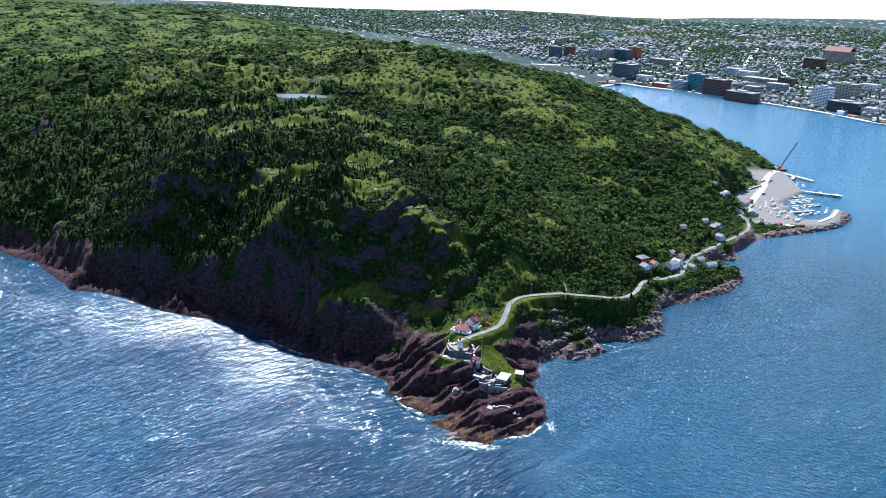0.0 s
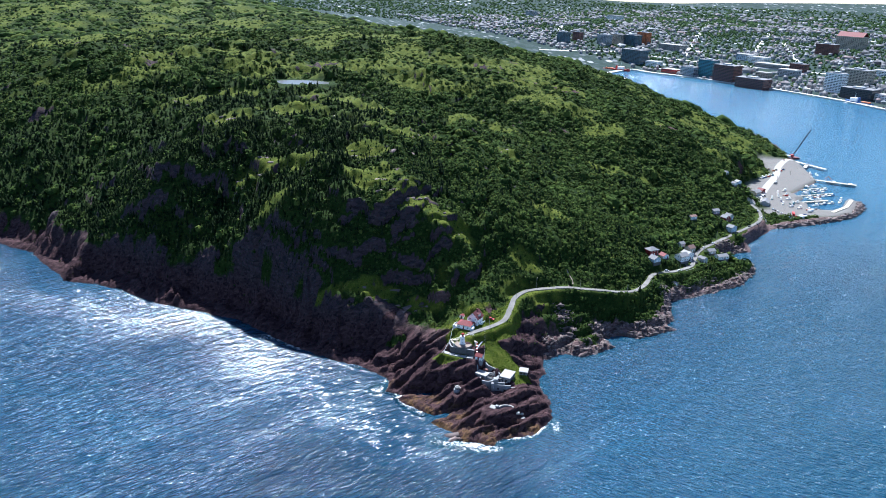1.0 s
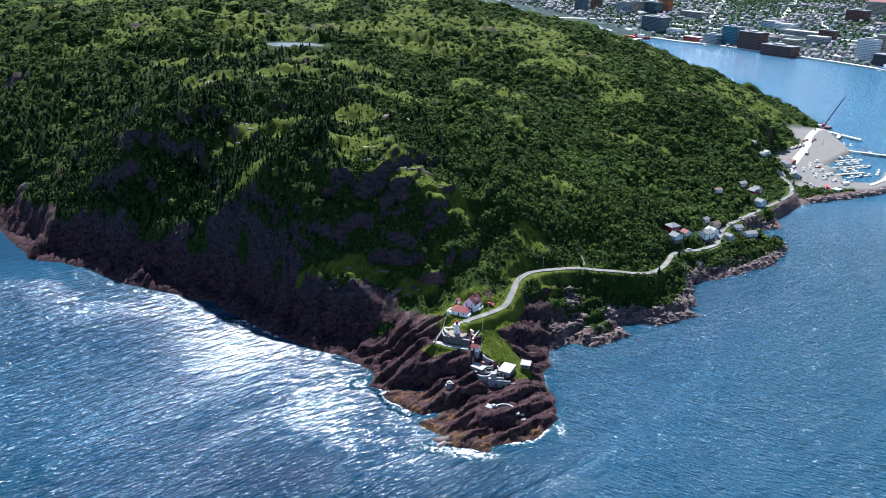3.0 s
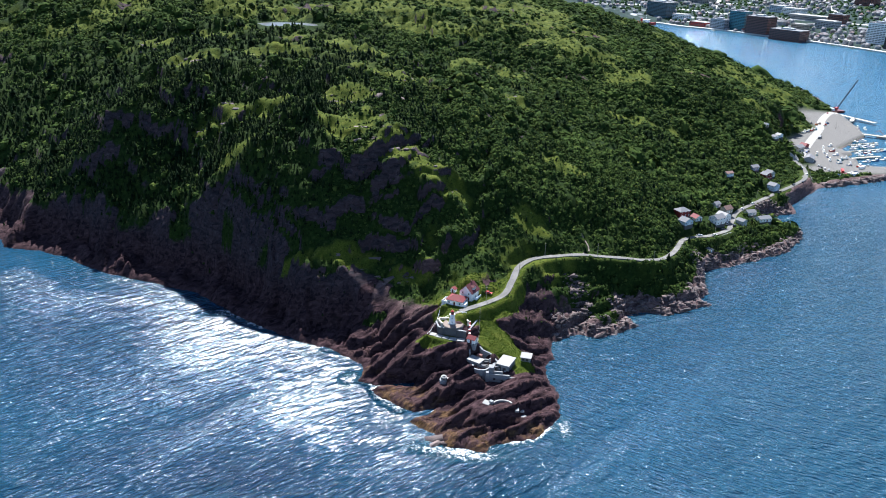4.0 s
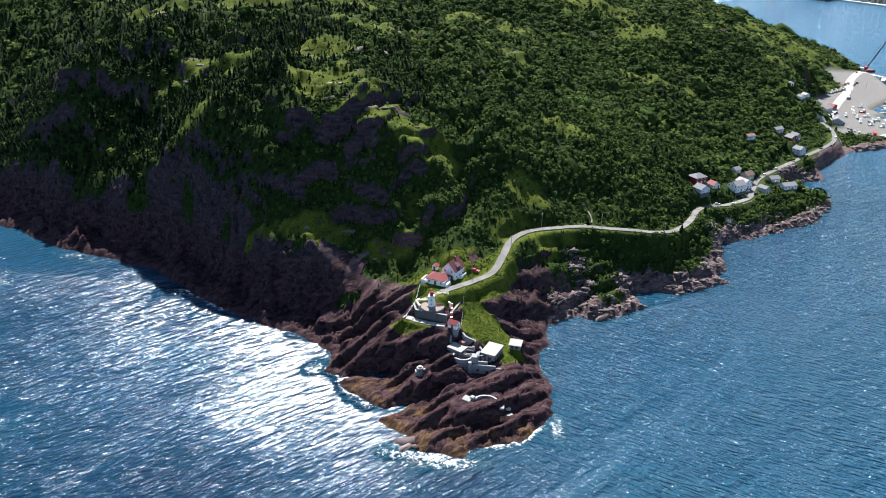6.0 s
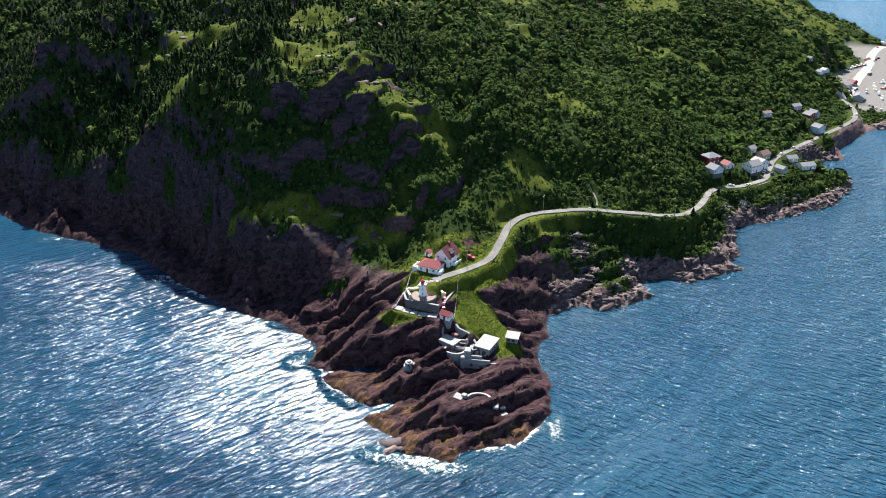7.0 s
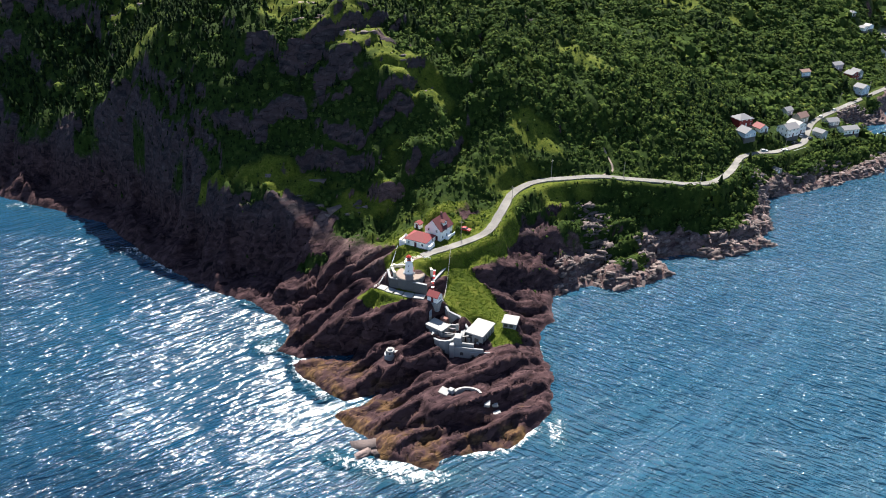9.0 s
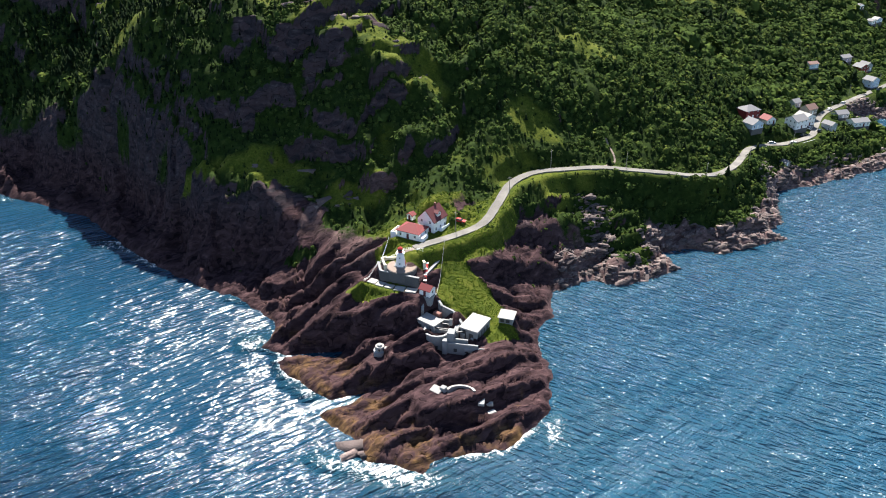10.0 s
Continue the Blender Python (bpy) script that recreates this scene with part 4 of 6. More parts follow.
def low_bush(seed):
    r = np.random.default_rng(seed)
    v = [(q * math.cos(a), q * math.sin(a), z) for z, q0 in ((-0.2, 1.0), (0.55, 0.75)) for a, q in ((2 * math.pi * (i + r.uniform(-0.3, 0.3)) / 5, q0 * r.uniform(0.7, 1.2)) for i in range(5))] + [(0, 0, 1.0)]
    f = [t for i in range(5) for t in ((i, (i + 1) % 5, 5 + i), ((i + 1) % 5, 5 + (i + 1) % 5, 5 + i), (5 + i, 5 + (i + 1) % 5, 10))]
    return np.array(v), np.array(f)


scatter("upland_scrub", [low_bush(i) for i in range(6)], np.concatenate(lp), np.concatenate(ls), np.concatenate(lt), BUSH, "low green scrub on the far uplands", "scrub")
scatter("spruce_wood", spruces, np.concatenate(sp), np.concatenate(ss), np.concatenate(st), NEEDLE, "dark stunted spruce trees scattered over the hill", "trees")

# tufts of grass on the slope below the road and round the lighthouse
tx, ty = rng.uniform(0, 75, 24000), rng.uniform(455, 535, 24000)
ok = (sample(GRASS, tx, ty) > 0.5) & (sample(ROCK, tx, ty) < 0.4) & (sample(near_road, tx, ty) > 2.4)
for cx, cy, r in CLEARINGS[1:2] + [(20, 499, 7), (32, 460, 8), (44, 463, 7)]:
    ok &= np.hypot(tx - cx, ty - cy) > r * 0.6
tx, ty = tx[ok], ty[ok]
tv = np.array([(-0.3, 0, 0), (0.3, 0, 0), (0.05, 0.1, 0.5), (0, -0.3, 0), (0, 0.3, 0), (0.1, -0.05, 0.42)])
turf_mat = leaf_mat("turf_blades", (0.065, 0.115, 0.010), (0.12, 0.20, 0.014), (0.17, 0.25, 0.022), (0.22, 0.26, 0.045))
scatter("grass", [(tv, np.array([(0, 1, 2), (3, 4, 5)]))], np.stack([tx, ty, ground_at(tx, ty) - 0.02], 1), rng.uniform(0.5, 1.0, tx.size), rng.uniform(0.3, 0.7, tx.size), turf_mat,
        "tall green grass tufts on the slope", "grass")

# ---------------------------------------------------------------- buildings
def gable_roof(w, d, rise, over=0.35, along="y", thick=0.18):
    """Two slopes with thickness; ridge along x or y; base at z = 0."""
    bm = bmesh.new()
    a, b = (w / 2 + over, d / 2 + over) if along == "y" else (d / 2 + over, w / 2 + over)
    drop = rise * over / (a - over)
    prof = [(-a, -drop), (0, rise), (a, -drop), (a, -drop - thick), (0, rise - thick), (-a, -drop - thick)]
    rows = []
    for y in (-b, b):
        rows.append([bm.verts.new((x, y, z) if along == "y" else (y, -x, z)) for x, z in prof])
    for i in range(6):
        bm.faces.new((rows[0][i], rows[1][i], rows[1][(i + 1) % 6], rows[0][(i + 1) % 6]))
    for r in rows:
        bm.faces.new((r[0], r[1], r[4], r[5]))
        bm.faces.new((r[1], r[2], r[3], r[4]))
    bmesh.ops.recalc_face_normals(bm, faces=bm.faces)
    return bm


def hip_roof(w, d, rise, over=0.4, thick=0.18):
    bm = bmesh.new()
    x, y = w / 2 + over, d / 2 + over
    r = max(w, d) / 2 - min(w, d) / 2 * 0.9
    ridge = ((-r, 0), (r, 0)) if w >= d else ((0, -r), (0, r))
    low = [bm.verts.new((sx_ * x, sy_ * y, -0.1)) for sx_, sy_ in ((-1, -1), (1, -1), (1, 1), (-1, 1))]
    under = [bm.verts.new((v.co.x, v.co.y, -0.1 - thick)) for v in low]
    p, q = (bm.verts.new((a, b, rise)) for a, b in ridge)
    if w >= d:
        fs = ((low[0], low[1], q, p), (low[1], low[2], q), (low[2], low[3], p, q), (low[3], low[0], p))
    else:
        fs = ((low[0], low[1], p), (low[1], low[2], q, p), (low[2], low[3], q), (low[3], low[0], p, q))
    for f in fs:
        bm.faces.new(f)
    for i in range(4):
        bm.faces.new((low[i], under[i], under[(i + 1) % 4], low[(i + 1) % 4]))
    bm.faces.new(under)
    bmesh.ops.recalc_face_normals(bm, faces=bm.faces)
    return bm


def walls_bm(w, d, h, rise=0.0, along="y", sink=1.5):
    """Four walls down into the ground, with gable ends where rise is given."""
    bm = box(-w / 2, w / 2, -d / 2, d / 2, -sink, h)
    if rise:
        k = 0.97
        if along == "y":
            tri = [[(-w / 2, y, h), (w / 2, y, h), (0, y, h + rise * k)] for y in (-d / 2, d / 2)]
        else:
            tri = [[(x, -d / 2, h), (x, d / 2, h), (x, 0, h + rise * k)] for x in (-w / 2, w / 2)]
        va, vb = ([bm.verts.new(p) for p in t] for t in tri)
        bm.faces.new(va), bm.faces.new(vb[::-1])
        bm.faces.new((va[0], va[2], vb[2], vb[0])), bm.faces.new((va[1], vb[1], vb[2], va[2]))
    bmesh.ops.recalc_face_normals(bm, faces=bm.faces)
    return bm


def window(parent, side, u, z, ww, hh, w, d, trim=None):
    """A framed window on one side (s, n, e, w) of a body w by d."""
    t = 0.07
    fr = bmesh.new()
    for a, b, c, e in ((-ww / 2, -ww / 2 + 0.09, 0, hh), (ww / 2 - 0.09, ww / 2, 0, hh), (-ww / 2 + 0.09, ww / 2 - 0.09, 0, 0.09), (-ww / 2 + 0.09, ww / 2 - 0.09, hh - 0.09, hh), (-0.03, 0.03, 0.09, hh - 0.09)):
        box_bm(fr, a, b, -t, 0.0, c, e)
    rot, off = {"s": (0, (u, -d / 2)), "n": (180, (u, d / 2)), "e": (90, (w / 2, u)), "w": (-90, (-w / 2, u))}[side]
    m = pose(off[0], off[1], z, 0, 0, rot)
    o = part("window", fr, trim or WHITE, parent)
    o.matrix_local = m
    part("pane", box(-ww / 2 + 0.09, ww / 2 - 0.09, -0.03, 0.0, 0.09, hh - 0.09), GLASS, o, "dark reflecting pane")
    return o


def house(x, y, rot, w, d, h, rise, wall_mat, roof_mat, label, roof="gable", along="y", wins="se", storeys=1, z=None, chimney=False, door="s", group="", dormer=False, name="house", category="house"):
    gz = float(ground_at(x, y)) if z is None else z
    if z is None:
        c, s_ = math.cos(radians(rot)), math.sin(radians(rot))
        gz = max(float(ground_at(x + c * a * w / 2 - s_ * b * d / 2, y + s_ * a * w / 2 + c * b * d / 2)) for a in (-0.8, 0.8) for b in (-0.8, 0.8)) * 0.3 + gz * 0.7 - 0.5
    e = empty(name, pose(x, y, gz, 0, 0, rot), label, category, group)
    part("wall", walls_bm(w, d, h, rise if roof == "gable" else 0, along, 3.0), wall_mat, e)
    part("foundation", box(-w / 2 - 0.06, w / 2 + 0.06, -d / 2 - 0.06, d / 2 + 0.06, -3.0, 0.1), STONE, e)
    if roof == "gable":
        r = part("roof", gable_roof(w, d, rise, 0.35, along), roof_mat, e)
    elif roof == "hip":
        r = part("roof", hip_roof(w, d, rise), roof_mat, e)
    else:
        r = part("roof", box(-w / 2 - 0.25, w / 2 + 0.25, -d / 2 - 0.25, d / 2 + 0.25, 0, 0.35, 0.06), roof_mat, e)
    r.location = (0, 0, h + 0.02)
    if chimney:
        c = part("chimney", box(-0.35, 0.35, -0.35, 0.35, rise * 0.4, rise + 0.9), BRICK_RED, r)
        c.location = (0, d * 0.22, 0) if along == "y" else (w * 0.22, 0, 0)
    for k in range(storeys):
        zz = 0.9 + k * 2.6
        for s in wins:
            span = w if s in "sn" else d
            n = max(1, int(span / 2.6))
            for i in range(n):
                u = (i + 0.5) / n * span - span / 2
                if k == 0 and s == door and i == n // 2:
                    continue
                window(e, s, u, zz, 0.95, 1.25, w, d)
    rotd, off = {"s": (0, (0, -d / 2)), "n": (180, (0, d / 2)), "e": (90, (w / 2, 0)), "w": (-90, (-w / 2, 0))}[door]
    n = max(1, int((w if door in "sn" else d) / 2.6))
    u = (n // 2 + 0.5) / n * (w if door in "sn" else d) - (w if door in "sn" else d) / 2
    dr = part("door", box(-0.48, 0.48, -0.06, 0.0, 0.1, 2.1), DARK_RED_ROOF if wall_mat is WHITE else WHITE, e)
    dr.matrix_local = pose(off[0] + (u if door in "sn" else 0), off[1] + (u if door in "ew" else 0), 0, 0, 0, rotd)
    part("door_handle", box(0.33, 0.40, -0.11, -0.06, 1.0, 1.07), DARK_METAL, dr)
    if dormer:
        dm = part("dormer", walls_bm(2.2, 2.4, 1.1, 0.7, "y", 0.3), wall_mat, e)
        dm.matrix_local = pose(w * 0.27, 0, h + rise * 0.30, 0, 0, 90)
        rr = part("dormer_roof", gable_roof(2.2, 2.4, 0.7, 0.2), roof_mat, dm)
        rr.location = (0, 0, 1.12)
        window(dm, "s", 0, 0.1, 1.1, 0.9, 2.2, 2.4)
    return e


def lay(name, label, category, x, y, z, rot=0):
    return empty(name, pose(x, y, z, 0, 0, rot), label, category)


# keeper's dwellings by the road
ha = house(17.0, 498.2, -22, 9.2, 7.4, 3.0, 2.1, WHITE, RED_ROOF, "white one-storey keeper's dwelling with a red hipped roof", "hip", wins="sewn", z=27.7)
dk = part("deck", box(-7.4, -4.72, -3.9, 1.6, 0.5, 0.7, 0.03), DECKING, ha, "raised side deck")
for a in ((-7.4, -7.28, -3.9, 1.6), (-7.28, -4.72, -3.9, -3.78), (-7.28, -4.72, 1.48, 1.6)):
    part("railing", box(*a, -1.2, 1.75, 0.02), WHITE, dk, "white boarded railing")
pr = bmesh.new()
for a, b in ((4.75, 6.3),):
    box_bm(pr, a, b, -3.4, 0.6, -1.0, 1.5, 0.04)
    for yy in (-3.3, -0.5):
        box_bm(pr, 6.15, 6.28, yy - 0.06, yy + 0.06, 0.9, 1.9)
    box_bm(pr, 6.14, 6.3, -3.4, -0.4, 1.9, 2.0)
part("porch", pr, WHITE, ha, "white railed porch")
hb = house(23.7, 505.2, -29, 7.6, 8.4, 4.8, 4.0, WHITE, DARK_RED_ROOF, "white two-storey keeper's house with a maroon gabled roof", wins="sew", storeys=2, chimney=True, z=27.9, dormer=True)
hp = bmesh.new()
box_bm(hp, 3.85, 5.6, -1.5, 3.6, -1.0, 1.0, 0.04)
box_bm(hp, 5.46, 5.6, -1.5, 3.6, 1.0, 1.9)
part("porch", hp, WHITE, hb, "white boarded porch along the long wall")
house(14.9, 510.0, -30, 2.6, 2.2, 2.3, 0.8, WHITE, RED_ROOF, "small white wooden shed with a red roof", wins="", z=28.6, name="shed", category="shed")

# lighthouse
lh = lay("lighthouse", "white tapered wooden lighthouse tower with a red lantern", "lighthouse", 14.9, 480.8, 24.0)
part("plinth", turned([(2.35, -1.5), (2.35, 0.35), (2.2, 0.45)], 8, math.pi / 8), CONCRETE, lh)
tw = part("tower", turned([(1.95, 0.45), (1.25, 5.1)], 8, math.pi / 8), WHITE, lh)
part("cornice", turned([(1.3, 5.0), (1.75, 5.25), (1.75, 5.4)], 8, math.pi / 8), WHITE, lh)
part("gallery", turned([(1.6, 5.4), (1.6, 5.55)], 16), WHITE, lh)
rl = bmesh.new()
for i in range(12):
    a = 2 * math.pi * i / 12
    beam_bm(rl, (1.5 * math.cos(a), 1.5 * math.sin(a), 5.55), (1.5 * math.cos(a), 1.5 * math.sin(a), 6.4), 0.05)
    b = 2 * math.pi * (i + 1) / 12
    for zz in (6.0, 6.4):
        beam_bm(rl, (1.5 * math.cos(a), 1.5 * math.sin(a), zz), (1.5 * math.cos(b), 1.5 * math.sin(b), zz), 0.05)
part("railing", rl, DARK_METAL, lh)
ln = part("lantern", turned([(0.85, 5.55), (0.85, 6.1)], 8), RED_PAINT, lh)
part("lantern_glass", turned([(0.8, 6.0), (0.8, 6.95)], 8), GLASS, ln)
part("dome", turned([(1.0, 6.95), (0.9, 7.15), (0.45, 7.55), (0.12, 7.7), (0.1, 8.1)], 12), RED_PAINT, ln, "red domed cap with a finial")
window(tw, "s", 0, 1.2, 0.6, 0.9, 3.4, 3.35)
window(tw, "s", 0, 3.4, 0.5, 0.8, 2.9, 2.85)
part("door", box(-0.45, 0.45, -0.05, 0.0, 0.5, 2.3), RED_PAINT, lh).matrix_local = pose(1.82, 0, 0, 0, 0, 90)

# round terrace, yard walls and slabs
tr = lay("terrace", "round tan paved terrace with a rough stone rim", "terrace", 15.4, 480.6, 24.0)
part("paving", turned([(5.3, -0.6), (5.3, 0.12)], 28), PAVING, tr)
part("rim", turned([(5.7, -3.6), (5.55, -0.1), (5.3, -0.1)], 28), STONE, tr)


def stone_wall(pts, hgt, thick, mat, label, top_mat=None, rough=0.16, seed=3, drop=2.0):
    """A wall of coursed blocks along a chain of points (x, y, z of its foot)."""
    rnd = random.Random(seed)
    e = tagged(new("stone_wall"), label, "wall")
    for (a, b) in zip(pts, pts[1:]):
        a, b = Vector(a), Vector(b)
        run = (b - a).length
        d = (b - a).normalized()
        s = Vector((d.y, -d.x, 0)).normalized() * thick / 2
        core = bmesh.new()
        v = [core.verts.new(p) for p in (a - s * 0.9 - Vector((0, 0, drop)), b - s * 0.9 - Vector((0, 0, drop)), b + s * 0.9 - Vector((0, 0, drop)), a + s * 0.9 - Vector((0, 0, drop)))]
        up = Vector((0, 0, hgt + drop))
        w = [core.verts.new(q.co + up) for q in v]
        for i in range(4):
            core.faces.new((v[i], v[(i + 1) % 4], w[(i + 1) % 4], w[i]))
        core.faces.new(w)
        part("core", core, mat, e)
        blocks = bmesh.new()
        z = 0.0
        while z < hgt - 0.1:
            ch = min(rnd.uniform(0.4, 0.6), hgt - z)
            u = -rnd.uniform(0, 0.5)
            while u < run:
                L = rnd.uniform(0.6, 1.3)
                u0, u1 = max(0, u), min(run, u + L - 0.05)
                if u1 - u0 > 0.2:
                    k = 1 + rnd.uniform(-rough, rough) * 0.5
                    p0, p1 = a + (b - a) * (u0 / run), a + (b - a) * (u1 / run)
                    q = [blocks.verts.new(p) for p in (p0 - s * k, p1 - s * k, p1 + s * k, p0 + s * k)]
                    for o in q:
                        o.co.z += z
                    r = [blocks.verts.new(o.co + Vector((0, 0, ch - 0.05))) for o in q]
                    for i in range(4):
                        blocks.faces.new((q[i], q[(i + 1) % 4], r[(i + 1) % 4], r[i]))
                    blocks.faces.new(r)
                u += L
            z += ch
        tagged(part("stone", blocks, mat, e), kind="stuff")
        if top_mat:
            cp = bmesh.new()
            q = [cp.verts.new(p + Vector((0, 0, hgt))) for p in (a - s * 1.15, b - s * 1.15, b + s * 1.15, a + s * 1.15)]
            r = [cp.verts.new(o.co + Vector((0, 0, 0.18))) for o in q]
            for i in range(4):
                cp.faces.new((q[i], q[(i + 1) % 4], r[(i + 1) % 4], r[i]))
            cp.faces.new(r), cp.faces.new(q[::-1])
            part("coping", cp, top_mat, e)
    return e


stone_wall([(6.4, 483.0, 20.2), (8.0, 478.2, 19.4), (22.4, 474.2, 19.3)], 3.7, 0.8, STONE, "dark stone retaining wall below the lighthouse terrace", CONCRETE)
stone_wall([(24.2, 478.5, 19.6), (29.2, 488.8, 21.5)], 2.6, 0.8, STONE, "dark stone wall beside the covered stair", CONCRETE, seed=5)
stone_wall([(20.8, 474.9, 15.5), (24.4, 468.2, 14.2), (24.6, 465.2, 13.0)], 2.6, 0.9, CONCRETE, "stepped grey concrete wall below the hut", seed=7)
stone_wall([(28.0, 472.6, 15.5), (31.2, 467.6, 13.6), (35.4, 466.6, 12.2), (39.0, 461.0, 10.6)], 2.8, 0.9, CONCRETE, "curved grey concrete fort wall", seed=9)
for i, (x, y, w, d, r) in enumerate([(5.2, 477.2, 3.4, 3.0, -24), (8.4, 475.4, 3.2, 3.0, -22), (11.8, 474.0, 3.3, 2.6, -14), (15.6, 472.8, 3.8, 3.0, -10), (19.8, 472.0, 4.0, 3.0, -8)]):
    sl = lay("concrete_slab", "pale bleached concrete terrace slab in the grass", "slab", x, y, 19.15 + 0.02 * i, r)
    part("slab", box(-w / 2, w / 2, -d / 2, d / 2, -0.8, 0.16, 0.05), PALE_CONCRETE, sl)
fz = [(10.0, 485.2), (12.6, 486.0), (15.0, 486.4), (17.6, 486.6), (20.2, 486.4), (22.4, 486.0)]
fe = tagged(new("fence"), "low white railing behind the lighthouse terrace", "fence")
for a in fz:
    z = float(ground_at(*a))
    part("post", box(a[0] - 0.07, a[0] + 0.07, a[1] - 0.07, a[1] + 0.07, z - 0.4, z + 1.05), WHITE, fe)
for a, b in zip(fz, fz[1:]):
    za, zb = float(ground_at(*a)), float(ground_at(*b))
    for h in (0.55, 1.0):
        part("rail", beam((*a, za + h), (*b, zb + h), 0.08), WHITE, fe)
fe = tagged(new("fence"), "wire and pipe safety fence running down the grass slope", "fence")
fz = [(29.6, 493.0), (29.6, 488.5), (29.5, 484.0), (29.3, 479.5), (29.1, 475.5), (28.9, 471.8)]
for a in fz:
    z = float(ground_at(*a))
    part("post", turned([(0.06, -0.5), (0.06, 1.2)], 6), DARK_METAL, fe).location = (*a, z)
for a, b in zip(fz, fz[1:]):
    for h in (0.6, 1.15):
        part("rail", beam((*a, float(ground_at(*a)) + h), (*b, float(ground_at(*b)) + h), 0.07), PALE_CONCRETE, fe)
fe = tagged(new("fence"), "pale pipe railing at the cliff edge beside the dwellings", "fence")
fz = [(8.6, 494.5), (7.6, 490.5), (6.6, 486.5), (5.8, 482.5), (3.5, 479.0), (2.0, 476.5)]
for a in fz:
    part("post", turned([(0.06, -0.5), (0.06, 1.1)], 6), WHITE, fe).location = (*a, float(ground_at(*a)))
for a, b in zip(fz, fz[1:]):
    for h in (0.55, 1.05):
        part("rail", beam((*a, float(ground_at(*a)) + h), (*b, float(ground_at(*b)) + h), 0.07), WHITE, fe)

CREAM = plain("cream_render", (0.62, 0.56, 0.44), 0.85, grain=2.0, vary=0.2, bump=0.3, stain=0.5)
for (ax, ay), (bx, by), hh in (((8.6, 484.4), (21.6, 487.2), 1.0), ((21.8, 486.9), (23.4, 481.6), 1.1), ((7.8, 483.6), (9.6, 479.0), 0.8)):
    run = math.hypot(bx - ax, by - ay)
    pw = empty("parapet_wall", pose(ax, ay, 24.0, 0, 0, math.degrees(math.atan2(by - ay, bx - ax))), "low cream rendered parapet round the lighthouse yard", "wall", "parapets of the yard")
    part("wall", box(0, run, -0.3, 0.3, -1.6, hh, 0.05), CREAM, pw)
    part("coping", box(-0.08, run + 0.08, -0.4, 0.4, hh + 0.004, hh + 0.16, 0.04), CREAM, pw)
    for e_ in (0.0, run):
        part("pier", box(e_ - 0.5, e_ + 0.5, -0.5, 0.5, -1.6, hh + 0.5, 0.06), CREAM, pw)

# covered red stair between terrace and hut
stair = lay("covered_stair", "red covered stair with white landings leading down to the hut", "stair", 24.2, 479.6, 21.0, 1)
for k in range(5):
    yy, top_z = 6.4 - k * 2.5, 4.0 - 0.98 * k
    for xx in (-0.42, 0.42):
        part("stair_post", box(xx - 0.09, xx + 0.09, yy - 0.09, yy + 0.09, top_z - 5.0, top_z), RED_PAINT, stair)
    part("landing_roof", box(-0.6, 0.6, yy - 0.45, yy + 0.45, top_z + 0.01, top_z + 0.2, 0.04), WHITE, stair, "white flat landing roof")
for k in range(4):
    y1, z1 = 6.4 - k * 2.5 - 0.56, 4.0 - 0.98 * k
    bm = bmesh.new()
    v = [bm.verts.new((sx_ * 0.52, y1 - dy_, z1 + dz_)) for dy_, dz_ in ((0, 0.05), (1.38, -0.93), (1.38, -1.08), (0, -0.10)) for sx_ in (-1, 1)]
    for q in ((0, 1, 3, 2), (2, 3, 5, 4), (4, 5, 7, 6), (6, 7, 1, 0), (0, 2, 4, 6), (1, 7, 5, 3)):
        bm.faces.new([v[i] for i in q])
    bmesh.ops.recalc_face_normals(bm, faces=bm.faces)
    part("roof_panel", bm, RED_PAINT, stair, "red sloping roof panel")
    for xx in (-0.45, 0.45):
        part("side_panel", beam((xx, y1, z1 - 1.5), (xx, y1 - 1.38, z1 - 2.48), 0.5), RED_PAINT, stair)
for k in range(14):
    part("step", box(-0.66, 0.66, 5.9 - k * 0.8, 6.72 - k * 0.8, -3.0, 2.7 - k * 0.31), CONCRETE, stair)
hut = house(25.7, 470.9, -27, 4.3, 3.6, 2.7, 1.3, WHITE, RED_ROOF, "white fog-signal hut with a red gabled roof", along="x", wins="se", z=18.7, name="hut", category="hut")
part("base_wall", box(-2.7, 2.7, -2.3, 2.0, -3.2, -0.02, 0.1), CONCRETE, hut, "heavy grey concrete base")

# ruined fort
fort = lay("fort_block", "ruined concrete gun casemate with a flat bleached roof", "fort", 27.6, 462.7, 9.8, -34)
part("wall", walls_bm(7.4, 5.0, 3.4, sink=5), CONCRETE, fort)
part("roof", box(-3.95, 3.95, -2.7, 2.7, 3.42, 3.85, 0.08), PALE_CONCRETE, fort, "bleached flat concrete roof slab")
# Fort openings are dark panels on the walls, colour standing for inner shade.
for i in range(3):
    part("opening", box(-2.9 + i * 2.2, -1.9 + i * 2.2, -2.58, -2.44, 0.6, 2.2), DARK_METAL, fort)
part("parapet", box(-1.2, 1.6, 2.8, 4.4, 1.0, 5.0, 0.1), BRICK_RED, fort, "reddish brick stub behind the roof")
fort = lay("fort_block", "large concrete fort building with a white flat roof", "fort", 43.1, 461.9, 9.8, -24)
part("wall", walls_bm(6.4, 9.8, 3.6, sink=4), CONCRETE, fort)
part("roof", box(-3.6, 3.6, -5.2, 5.2, 3.62, 4.1, 0.1), PALE_CONCRETE, fort, "white cracked flat roof slab")
for i in range(4):
    part("opening", box(3.12, 3.24, -4.0 + i * 2.1, -2.8 + i * 2.1, 0.4, 2.3), DARK_METAL, fort)
